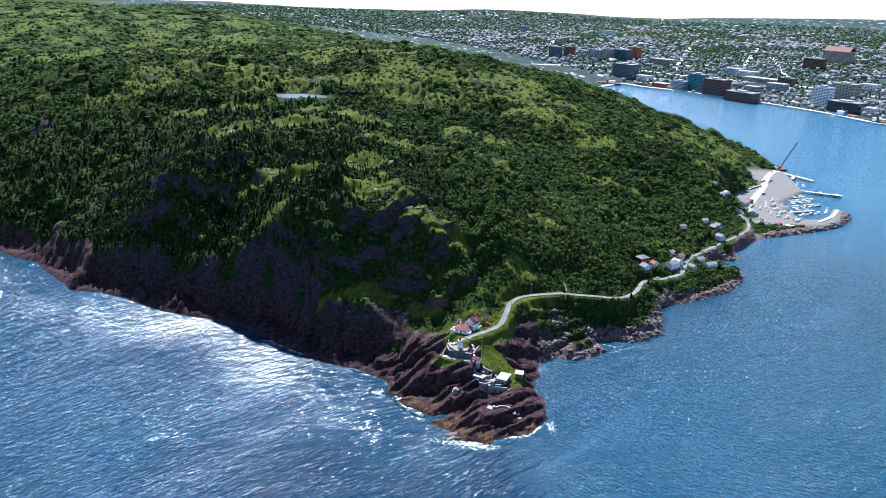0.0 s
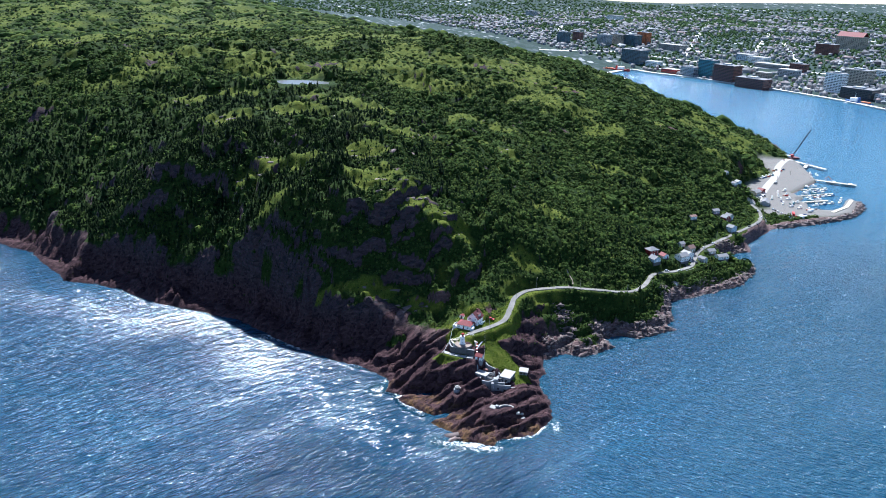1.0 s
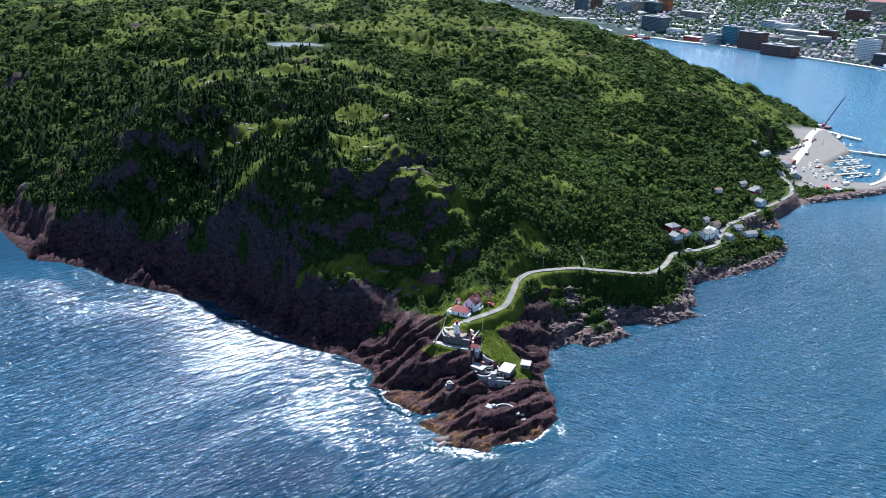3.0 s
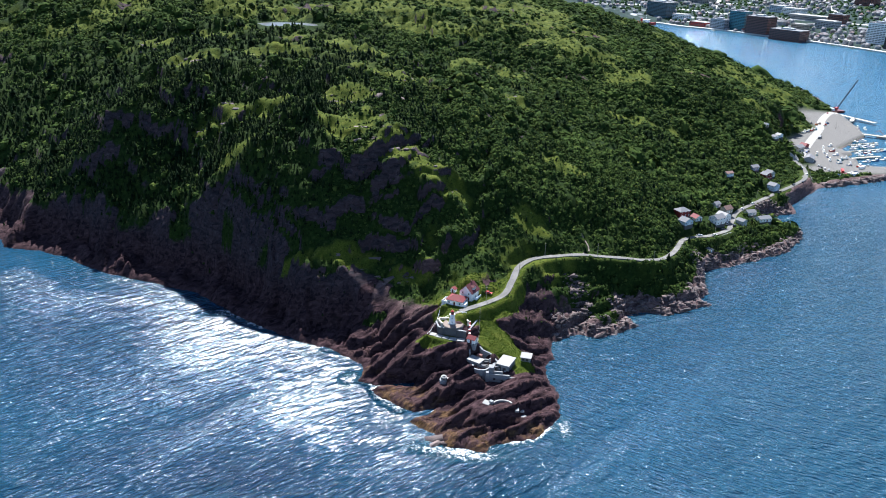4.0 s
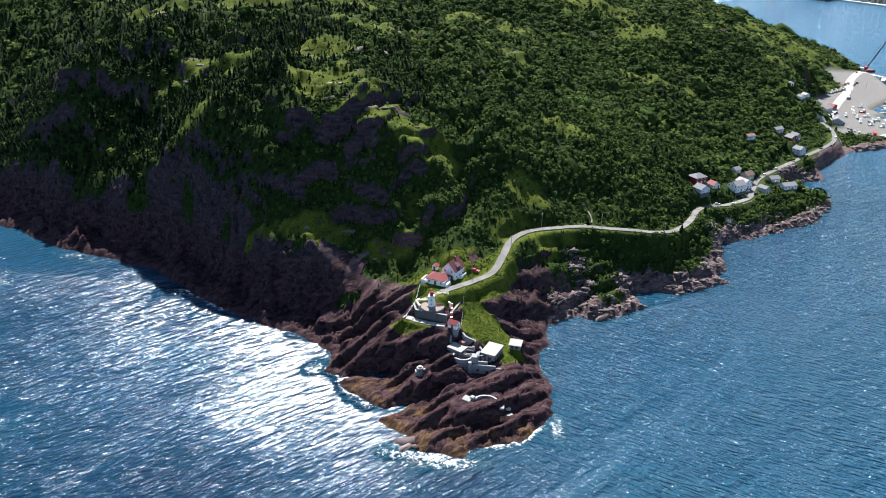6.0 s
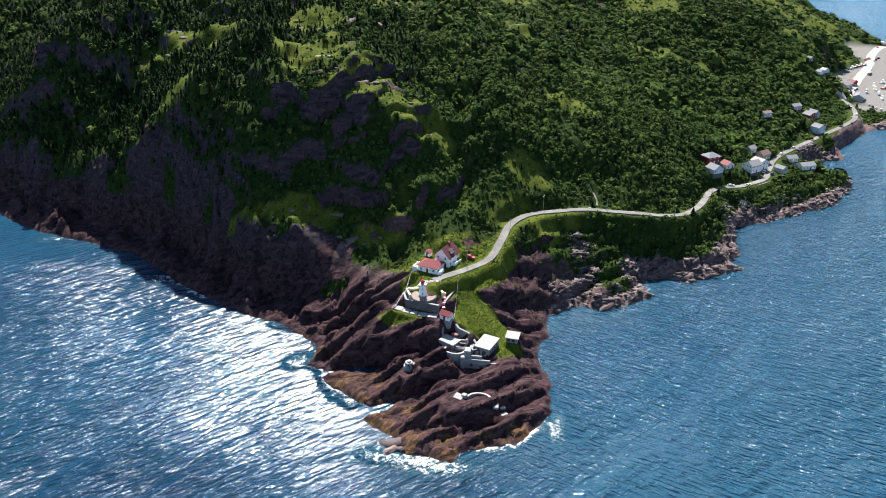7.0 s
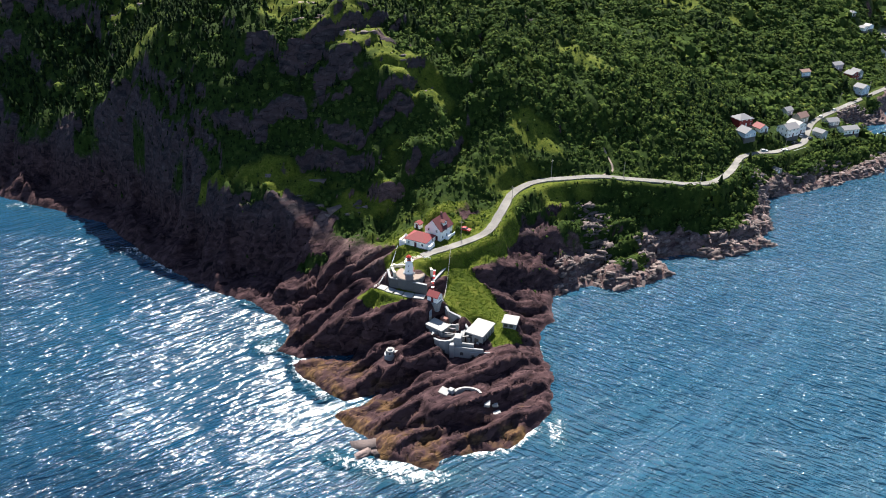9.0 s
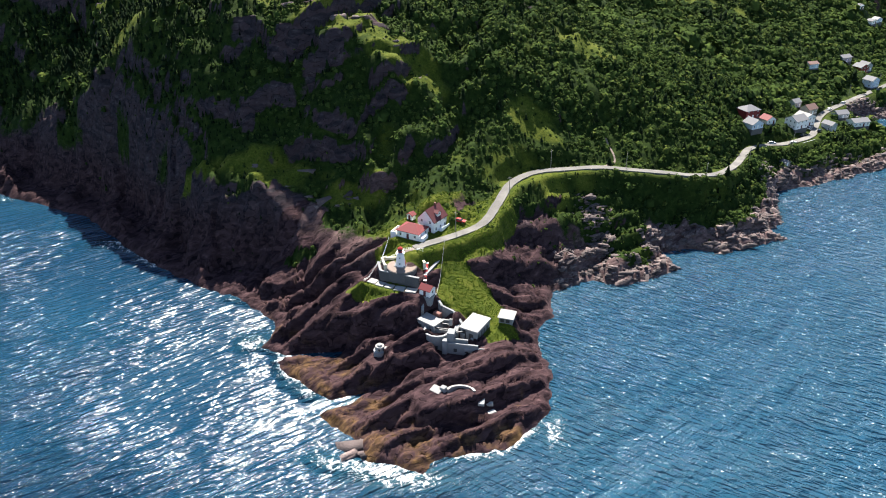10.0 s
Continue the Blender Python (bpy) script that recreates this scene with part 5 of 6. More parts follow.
for i in range(2):
    part("opening", box(-2.4 + i * 2.6, -0.8 + i * 2.6, -4.96, -4.84, 0.3, 2.5), DARK_METAL, fort)
fort = lay("fort_shed", "low concrete lookout shed with a slanted pale roof", "fort", 53.9, 469.0, 10.7, -12)
part("wall", walls_bm(4.8, 4.6, 2.2), CONCRETE, fort)
rf = part("roof", box(-2.9, 2.9, -2.8, 2.8, 0, 0.28, 0.06), PALE_CONCRETE, fort, "slanted pale roof slab")
rf.matrix_local = pose(0, 0, 2.3, 3, 0, 0)
for i in range(2):
    part("opening", box(-1.9 + i * 2.0, -0.6 + i * 2.0, -2.36, -2.2, 0.5, 1.7), DARK_METAL, fort)
fort = lay("fort_bastion", "roofless grey concrete bastion with rounded front and inner rooms", "fort", 33.6, 457.6, 7.3, -6)
fort.scale = (1.28, 1.2, 1.3)
bw = bmesh.new()
for i in range(7):
    a0, a1 = radians(180 + i * 180 / 7), radians(180 + (i + 1) * 180 / 7)
    v = []
    for r in (3.6, 2.9):
        for a in (a0, a1):
            v.append(bw.verts.new((-2.6 + r * math.cos(a), r * 0.9 * math.sin(a), -2.5)))
    t = [bw.verts.new(q.co + Vector((0, 0, 6.4))) for q in v]
    for q in ((0, 1), (1, 3), (3, 2), (2, 0)):
        bw.faces.new((v[q[0]], v[q[1]], t[q[1]], t[q[0]]))
    bw.faces.new((t[0], t[1], t[3], t[2]))
bmesh.ops.recalc_face_normals(bw, faces=bw.faces)
part("curved_wall", bw, CONCRETE, fort)
part("side_wall", box(-6.2, -5.5, 0, 4.5, -2.0, 3.9, 0.06), CONCRETE, fort)
part("floor", box(-5.5, 0.6, -2.2, 4.4, -1.0, 2.4), PAVING, fort, "tan inner floor above the vaults")
part("pier", box(0.6, 2.6, -2.6, 0.2, -2.5, 5.0, 0.1), CONCRETE, fort)
part("pier", box(1.8, 3.0, 0.2, 4.0, -2.0, 4.2, 0.1), CONCRETE, fort)
part("stub", box(0.3, 1.1, 2.6, 3.2, 2.0, 6.2, 0.1), PALE_CONCRETE, fort, "pale broken wall stub")
part("cross_wall", box(-5.4, 1.8, 1.0, 1.5, 2.0, 3.6, 0.05), CONCRETE, fort)
part("cross_wall", box(2.6, 6.2, -2.4, -1.8, -2.0, 3.4, 0.05), CONCRETE, fort)
for a, b in (((-4.8, 1.2, 4.0), (1.9, 0.4, 4.3)), ((2.6, -0.5, 4.2), (7.6, 2.0, 4.4)), ((-5.6, 3.6, 4.2), (0.4, 2.8, 4.4))):
    part("beam", beam(a, b, 0.3), DARK_METAL, fort, "rusted dark steel beam")
part("front_wall", box(0.6, 9.0, -3.4, -2.7, -3.0, 2.6, 0.08), CONCRETE, fort)
part("buttress", box(-0.4, 0.9, -4.0, -2.4, -3.0, 3.4, 0.12), CONCRETE, fort)
part("back_wall", box(-5.6, -4.9, 3.6, 6.8, -2.0, 4.4, 0.06), CONCRETE, fort)
part("back_wall", box(-2.2, 2.2, 4.6, 5.2, -2.0, 4.6, 0.06), CONCRETE, fort)
# Gun slits: dark panels in place of shaded recesses.
for i, (a, b) in enumerate(((-4.6, -1.2), (-2.6, -1.0), (2.6, -1.0), (5.6, -1.0))):
    part("embrasure", box(a, a + 0.9, -3.46 if a > 0 else -3.3, -3.2 if a > 0 else -2.6, 0.1, 1.1), DARK_METAL, fort, "dark panel for the unlit gun slit")
part("rubble_floor", box(2.7, 8.2, -2.6, 3.6, -1.5, 0.4), PAVING, fort, "rubble-strewn inner floor")
part("inner_pier", box(4.0, 4.8, 0.4, 1.2, 0.4, 3.4, 0.06), CONCRETE, fort)
part("inner_pier", box(6.6, 7.3, -0.6, 0.2, 0.4, 2.8, 0.06), CONCRETE, fort)
fort = lay("gun_platform", "low half-round concrete gun platform with a tan floor", "fort", 43.4, 455.4, 7.6, 4)
part("base", turned([(3.6, -2.5), (3.5, 1.2)], 18), CONCRETE, fort)
part("floor", turned([(2.9, 1.2), (2.9, 1.32)], 18), PAVING, fort)
part("parapet", box(-3.5, 3.5, -3.2, -2.7, 0.8, 2.0, 0.08), CONCRETE, fort)
tur = lay("searchlight_turret", "small round concrete searchlight post on the rocks", "turret", 12.0, 450.2, 7.0)
part("base", turned([(2.3, -3.0), (2.2, 1.7)], 14), CONCRETE, tur)
part("drum", turned([(1.6, 1.7), (1.5, 3.3)], 14), PALE_CONCRETE, tur)
part("cap", turned([(0.9, 3.3), (0.8, 3.9)], 12), PALE_CONCRETE, tur)
# Dark panels round the drum imitate its unlit openings.
for i in range(3):
    part("opening", box(-0.3, 0.3, -0.1, 0.0, 2.1, 2.8), DARK_METAL, tur).matrix_local = pose(1.56 * math.sin(radians(-60 + 60 * i)), -1.56 * math.cos(radians(-60 + 60 * i)), 0, 0, 0, -60 + 60 * i)
part("ledge", box(1.2, 5.0, 0.6, 2.2, -1.5, 1.6, 0.1), PALE_CONCRETE, tur)
ru = lay("ruined_slab", "tilted pale concrete slab lying on the rocks", "slab", 33.0, 431.6, float(ground_at(33, 431.6)), -30)
part("slab", box(-1.8, 1.8, -1.4, 1.4, -0.5, 0.5, 0.1), PALE_CONCRETE, ru).rotation_euler = (radians(14), 0, 0)
part("block", box(0.8, 2.6, 0.4, 2.2, -0.6, 1.2, 0.12), CONCRETE, ru)
arc = lay("gun_emplacement", "arched pale concrete rim of a sunken gun emplacement", "ruin", 40.6, 431.2, float(ground_at(40.6, 433.0)))
bm = bmesh.new()
for i in range(12):
    a0, a1 = radians(15 + i * 12.5), radians(15 + (i + 1) * 12.5)
    v = [bm.verts.new((r * math.cos(a), r * 0.75 * math.sin(a), -1.5)) for r in (4.9, 4.0) for a in (a0, a1)]
    t = [bm.verts.new(q.co + Vector((0, 0, 2.4))) for q in v]
    for q in ((0, 1), (1, 3), (3, 2), (2, 0)):
        bm.faces.new((v[q[0]], v[q[1]], t[q[1]], t[q[0]]))
    bm.faces.new((t[0], t[1], t[3], t[2]))
bmesh.ops.recalc_face_normals(bm, faces=bm.faces)
part("rim", bm, PALE_CONCRETE, arc)
for x, y, w in ((47.2, 428.6, 1.6), (49.6, 430.2, 1.2), (50.4, 428.0, 1.4)):
    o = lay("concrete_fragment", "broken piece of pale concrete on the rock", "rubble", x, y, float(ground_at(x, y)), x * 40)
    part("fragment", box(-w, w, -w * 0.6, w * 0.6, -0.6, 0.35, 0.12), PALE_CONCRETE, o)


# ---------------------------------------------------------------- cars
def car(paint, label, x, y, rot, kind="car"):
    e = lay("car", label, "car", x, y, float(ground_at(x, y)) + 0.14, rot)
    bm = bmesh.new()
    prof = [(-2.15, 0.35), (-2.2, 0.75), (-2.05, 0.95), (2.0, 0.9), (2.2, 0.65), (2.15, 0.35)]
    L, R = ([bm.verts.new((px, yy, pz)) for px, pz in prof] for yy in (-0.88, 0.88))
    for i in range(6):
        bm.faces.new((L[i], L[(i + 1) % 6], R[(i + 1) % 6], R[i]))
    bm.faces.new(L[::-1]), bm.faces.new(R)
    bmesh.ops.recalc_face_normals(bm, faces=bm.faces)
    part("body", bm, paint, e)
    bm = bmesh.new()
    lo = [bm.verts.new(p) for p in ((-1.95, -0.82, 0.94), (0.95, -0.82, 0.92), (0.95, 0.82, 0.92), (-1.95, 0.82, 0.94))]
    hi = [bm.verts.new(p) for p in ((-1.6, -0.66, 1.42), (0.3, -0.66, 1.42), (0.3, 0.66, 1.42), (-1.6, 0.66, 1.42))]
    for i in range(4):
        bm.faces.new((lo[i], lo[(i + 1) % 4], hi[(i + 1) % 4], hi[i]))
    bm.faces.new(hi)
    bmesh.ops.recalc_face_normals(bm, faces=bm.faces)
    part("windows", bm, GLASS, e)
    part("roof", box(-1.62, 0.32, -0.68, 0.68, 1.42, 1.47, 0.02), paint, e)
    for a in (-1.35, 1.35):
        for b in (-0.86, 0.86):
            w = part("wheel", turned([(0.33, -0.1), (0.33, 0.1)], 12), RUBBER, e)
            w.matrix_local = pose(a, b, 0.33, 90, 0, 0)
            part("rim", turned([(0.2, -0.11), (0.2, 0.11)], 8), PALE_CONCRETE, w, "pale metal rim")
    for b in (-0.62, 0.62):
        part("headlight", box(2.1, 2.22, b - 0.16, b + 0.16, 0.62, 0.76), WHITE, e)
    return e


car_paint = {}
for key, c in (("red", (0.45, 0.02, 0.02)), ("white", (0.75, 0.75, 0.75)), ("black", (0.02, 0.02, 0.025)), ("silver", (0.45, 0.47, 0.5)), ("blue", (0.03, 0.07, 0.22))):
    m = Mat("car_paint_" + key, c, 0.28)
    m.color(m.mix(m.grey(m.noise(2.0, 3), 0.4, 0.8), c, tuple(v * 0.8 for v in c)))
    car_paint[key] = m.m
proto = {k: None for k in car_paint}


def park(key, x, y, rot):
    words = {"red": "bright red", "white": "white", "black": "black", "silver": "silver grey", "blue": "dark blue"}[key]
    if proto[key] is None:
        proto[key] = tagged(car(car_paint[key], f"{words} saloon car standing beside the road", x, y, rot), group="parked cars")
        return
    copy_thing(proto[key], pose(x, y, float(ground_at(x, y)) + 0.14, 0, 0, rot))


park("red", 34.3, 507.6, -20)
for k, x, y, r in (("white", 246, 722, 48), ("white", 222, 682, 62), ("black", 226, 678, 55), ("silver", 192, 650.5, 12), ("white", 204, 654, 38), ("silver", 260, 738, 48), ("black", 318, 800, 50),
                   ("black", 331, 812, 60), ("white", 345, 838, 75), ("white", 236, 676, 10), ("silver", 350, 862, 80), ("black", 214, 668, 40),
                   ("white", 384, 868, 20), ("blue", 388, 864, 20), ("silver", 392, 861, 20), ("red", 397, 868, 30), ("white", 386, 882, 70), ("white", 384, 887, 70), ("black", 383, 892, 70), ("silver", 382, 897, 70),
                   ("white", 406, 872, 25), ("blue", 411, 877, 25), ("white", 381, 940, 60), ("silver", 386, 946, 60), ("blue", 392, 952, 60), ("black", 396, 957, 60), ("white", 470, 1092, 70), ("red", 508, 1172, 60),
                   ("white", 430, 900, 40), ("silver", 436, 905, 40), ("black", 442, 908, 40)):
    park(k, x, y, r)


# ---------------------------------------------------------------- poles
def pole(x, y, h=8.5, arm=True, rot=0):
    e = lay("utility_pole", "grey wooden utility pole with a crossarm", "pole", x, y, float(ground_at(x, y)), rot)
    tagged(e, group="poles along the road")
    part("shaft", turned([(0.15, -1.0), (0.10, h)], 8), TIMBER, e)
    if arm:
        part("crossarm", box(-0.9, 0.9, -0.06, 0.06, h - 0.9, h - 0.76), TIMBER, e)
        for u in (-0.8, 0, 0.8):
            part("insulator", turned([(0.06, h - 0.76), (0.05, h - 0.6)], 6), DARK_METAL, e)
    return e


p0 = pole(33.0, 501.6)
for x, y, r in ((52.5, 530, 20), (70, 560, 60), (104, 570, 80), (140, 572, 60), (168, 606, 10), (202, 648, 60), (243, 712, 40), (268, 752, 45), (300, 786, 45), (352, 846, 30), (372, 908, 10), (440, 1030, 30), (478, 1078, 30)):
    copy_thing(p0, pose(x, y, float(ground_at(x, y)), 0, 0, r))
# low guard posts along the seaward edge of the road
gp = lay("guard_post", "short white wooden guard post at the road edge", "post", 46.3, 510, float(ground_at(46.3, 510)))
tagged(gp, group="guard posts")
part("post", box(-0.1, 0.1, -0.1, 0.1, -0.5, 0.85, 0.02), TIMBER, gp)
line = catmull(ROAD, 5)
for i in range(14, 78, 2):
    a, b = line[i], line[i + 1]
    s = Vector((b.y - a.y, a.x - b.x, 0)).normalized() * 2.3
    q = a + s
    copy_thing(gp, pose(q.x, q.y, float(ground_at(q.x, q.y)), 0, 0, 0))

# ---------------------------------------------------------------- village
V = "houses of the village"
house(181.5, 667, 28, 9.5, 8, 4.6, 2.2, RED_SIDING, GREY_ROOF, "dark red two-storey house with a grey roof among trees", "hip", wins="se", storeys=2, group=V)
house(194, 671, 30, 6.5, 6, 2.8, 1.9, WHITE, RED_ROOF, "small white cottage with a bright red gabled roof", wins="se", group=V)
house(181.5, 654.5, 32, 8, 7, 3.0, 2.2, PALE_BLUE, GREY_ROOF, "pale blue house with a grey gabled roof by the road", wins="se", group=V)
house(211.5, 676, 34, 9.5, 8, 5.0, 2.2, WHITE, GREY_ROOF, "large white two-storey house with a grey roof", along="x", wins="sew", storeys=2, group=V)
house(220, 688, 34, 8, 8, 5.2, 1.8, WHITE, PALE_CONCRETE, "tall white house with a light metal roof", wins="sew", storeys=2, group=V)
house(226.5, 702, 36, 8, 6, 3.6, 2.2, BEIGE, BROWN_ROOF, "beige house with a brown gabled roof above the road", along="x", wins="se", group=V)
house(219, 706, 36, 6, 5, 3.2, 1.6, GREY_SIDING, GREY_ROOF, "grey weathered outbuilding behind the houses", along="x", wins="s", group=V)
house(234, 686.5, 38, 5.5, 6.5, 4.2, 1.4, GREY_SIDING, GREY_ROOF, "grey boarded house standing beside the road", wins="sew", storeys=1, group=V)
house(257, 704, 20, 11, 7, 3.0, 1.5, WHITE, GREY_ROOF, "long low white house with a dark roof on the shore", along="x", wins="sew", group=V)
house(249, 712, 20, 8, 6, 2.8, 1.6, GREY_SIDING, GREY_ROOF, "grey shore cabin with a shingled roof", along="x", wins="s", group=V)
house(291.5, 779, 38, 8.5, 7, 5.0, 1.9, PALE_BLUE, GREY_ROOF, "blue-grey boarded house with a porch above the road", wins="sew", storeys=2, group=V)
house(249.5, 776.5, 25, 7.5, 5.5, 3.2, 1.2, PALE_BLUE, BROWN_ROOF, "light blue hillside cabin with a brown roof", along="x", wins="se", group=V)
house(287, 820, 30, 9, 6, 3.6, 1.6, GREY_SIDING, GREY_ROOF, "grey hillside house with a flat porch roof", along="x", wins="se", group=V)
house(295, 808, 30, 8, 7, 4.6, 2.0, RED_SIDING, GREY_ROOF, "maroon two-storey hillside house", wins="se", storeys=2, group=V)
house(303, 820, 30, 6, 7, 4.2, 2.0, GREY_SIDING, GREY_ROOF, "grey house with a steep gable beside trees", wins="se", group=V)
house(337, 908, 35, 6, 5, 2.6, 1.4, WHITE, GREY_ROOF, "small white cabin on the hillside", wins="s", group=V)
house(345, 918, 35, 7, 5, 2.8, 1.4, PALE_BLUE, PALE_CONCRETE, "pale cabin with a light roof on the hillside", wins="s", group=V)
house(331, 922, 35, 5, 4, 2.6, 1.2, WHITE, GREY_ROOF, "tiny white hut on the hillside", wins="s", group=V)
house(386, 962, 40, 13, 9, 5.0, 2.0, BEIGE, GREY_ROOF, "beige two-storey harbour house with a grey roof", along="x", wins="sew", storeys=2, group=V)
house(398, 975, 40, 8, 7, 4.4, 1.8, RED_SIDING, RED_ROOF, "dark red harbour store with a red roof", wins="s", group=V)
house(374, 946, 40, 6, 5, 3.2, 0.6, PALE_BLUE, PALE_CONCRETE, "pale blue flat-roofed store", "flat", wins="", group=V)
house(381, 918, 62, 14, 9, 4.5, 2.2, GREY_SIDING, GREY_ROOF, "grey boarded fish store with a broad gabled roof", along="x", wins="s", group=V)
house(196, 636, 30, 4, 3.4, 2.4, 0.9, TIMBER, GREY_ROOF, "weathered timber shed below the road", wins="", name="shed", category="shed", group=V)

# ---------------------------------------------------------------- boat basin
def rocks(name, n, place, size, mat, label, seed=11):
    """Loose boulders joined into one mesh; place(r) gives x, y, z."""
    r = np.random.default_rng(seed)
    tv = np.array([(a, b, c) for c in (-1, 1) for a, b in ((-1, -1), (1, -1), (1, 1), (-1, 1))]) * np.array([0.8, 0.8, 0.75])
    tf = np.array([(4, 5, 6), (4, 6, 7), (0, 1, 5), (0, 5, 4), (1, 2, 6), (1, 6, 5), (2, 3, 7), (2, 7, 6), (3, 0, 4), (3, 4, 7)])
    vs, fs = [], []
    for i in range(n):
        q = (tv * r.uniform(0.55, 1.35, tv.shape) + tv[:, [2, 2, 0]] * np.array([r.normal(0, 0.3), r.normal(0, 0.3), r.normal(0, 0.35)])) * size * min(r.lognormal(0, 0.5), 2.1) * np.array([r.uniform(1.0, 2.6), r.uniform(0.6, 1.1), r.uniform(0.35, 0.8)])
        a = r.normal(0.55, 0.55)
        rot = np.array([[math.cos(a), -math.sin(a), 0], [math.sin(a), math.cos(a), 0], [0, 0, 1]])
        vs.append(q @ rot.T + np.array(place(r)))
        fs.append(tf + len(tv) * i)
    return tagged(fast_mesh(name, np.concatenate(vs), np.concatenate(fs), mat), label, "rocks", kind="stuff")


rm = Mat("boulder_stone", rough=0.9)
rm.color(rm.mix(rm.grey(rm.noise(1.4, 5), 0.3, 0.7), rm.ramp(rm.rand(True), [(0, (0.030, 0.024, 0.024)), (0.5, (0.105, 0.078, 0.074)), (1, (0.27, 0.195, 0.18))]), (0.085, 0.065, 0.063)))
rm.bump(rm.noise(1.6, 5), 0.6, 0.3)
BOULDER = rm.m
BW = [(362, 838), (399, 853), (442, 873), (474, 895), (496, 927), (507, 950)]


def on_breakwater(r):
    i = r.integers(0, len(BW) - 1)
    t, o = r.uniform(), r.normal(0, 2.6)
    (ax, ay), (bx, by) = BW[i], BW[i + 1]
    L = math.hypot(bx - ax, by - ay)
    x, y = ax + (bx - ax) * t + (by - ay) / L * (o + 1.0), ay + (by - ay) * t - (bx - ax) / L * (o + 1.0)
    return x, y, 1.7 - 0.42 * max(0.0, o) + 0.2 * min(0, o)


rocks("riprap", 1100, on_breakwater, 1.25, BOULDER, "grey armour boulders piled along the breakwater")


def on_shore(r):
    while True:
        x, y = r.uniform(72, 300), r.uniform(500, 760)
        d = float(sample(D, np.array([x]), np.array([y]))[0])
        if -1.5 < d < 11:
            return x, y, float(ground_at(x, y)) - 0.05


rocks("boulders", 2600, on_shore, 0.62, BOULDER, "loose boulders and slabs along the rocky shore", 13)


def on_scree(r):
    t, o = r.uniform(), r.normal(0, 3.2)
    x, y = 88 + 4 * t + o, 553 - 22 * t
    return x, y, float(ground_at(x, y)) + 0.1


def on_crown(r):
    while True:
        cx, cy, rx, ry = LAWNS[r.integers(0, 16)]
        x, y = cx + r.normal(0, 0.55) * rx, cy + r.normal(0, 0.55) * ry
        if float(sample(D, np.array([x]), np.array([y]))[0]) > 18 and float(sample(SLOPE, np.array([x]), np.array([y]))[0]) < 0.8:
            return x, y, float(ground_at(x, y)) - 0.75


rocks("outcrops", 220, on_crown, 1.0, BOULDER, "pale bare rock outcrops on the mossy knolls", 21)
rocks("scree", 260, on_scree, 0.6, BOULDER, "grey scree spilling down below the road", 17)


def at_tip(r):
    a = r.uniform(0, 6.28)
    return 12.5 + 4.5 * math.cos(a) * r.uniform(), 410.0 + 4.0 * math.sin(a) * r.uniform(), r.uniform(-0.5, 0.3)


rocks("skerries", 16, at_tip, 1.3, BOULDER, "dark wave-washed skerries off the headland", 19)


def deck(pts, width, label, mat=DECKING, z=2.9, piles=True):
    e = tagged(new("wharf"), label, "wharf")
    for (ax, ay), (bx, by) in zip(pts, pts[1:]):
        L, a = math.hypot(bx - ax, by - ay), math.degrees(math.atan2(by - ay, bx - ax))
        o = part("deck", box(-0.3, L + 0.3, -width / 2, width / 2, -0.5, 0.12, 0.04), mat, e)
        o.matrix_local = pose(ax, ay, z, 0, 0, a)
        for s in (-1, 1):
            part("kerb", box(0, L, s * (width / 2 - 0.2) - 0.12, s * (width / 2 - 0.2) + 0.12, 0.124, 0.36), TIMBER, o)
        if piles:
            for k in range(int(L / 8) + 1):
                for s in (-1, 1):
                    part("pile", turned([(0.22, -4.5), (0.2, 0.7)], 7), TIMBER, o).location = (min(L, k * 8.0), s * (width / 2 + 0.1), 0)
    return e


deck([(518, 1178), (532, 1150), (547, 1121)], 7, "pale concrete quay with a timber edge by the crane", QUAY)
deck([(511, 1128), (504, 1090), (500, 1054)], 6, "long white landing stage along the yard", QUAY)
deck([(500, 1054), (522, 1042), (546, 1030)], 6, "timber finger wharf reaching into the harbour", DECKING)
deck([(533, 1150), (520, 1128)], 5, "short pale cross quay", QUAY)
deck([(462, 1003), (480, 1012), (502, 1020)], 2.6, "narrow floating timber pontoon", DECKING, 0.8)
deck([(444, 972), (466, 980), (494, 990)], 2.6, "narrow floating pontoon between moored boats", DECKING, 0.8)
deck([(436, 940), (452, 946), (472, 952)], 4.0, "square timber landing stage", DECKING, 1.6)
deck([(450, 893), (478, 918), (500, 950)], 4.5, "timber deck along the breakwater", DECKING, 3.6, False)


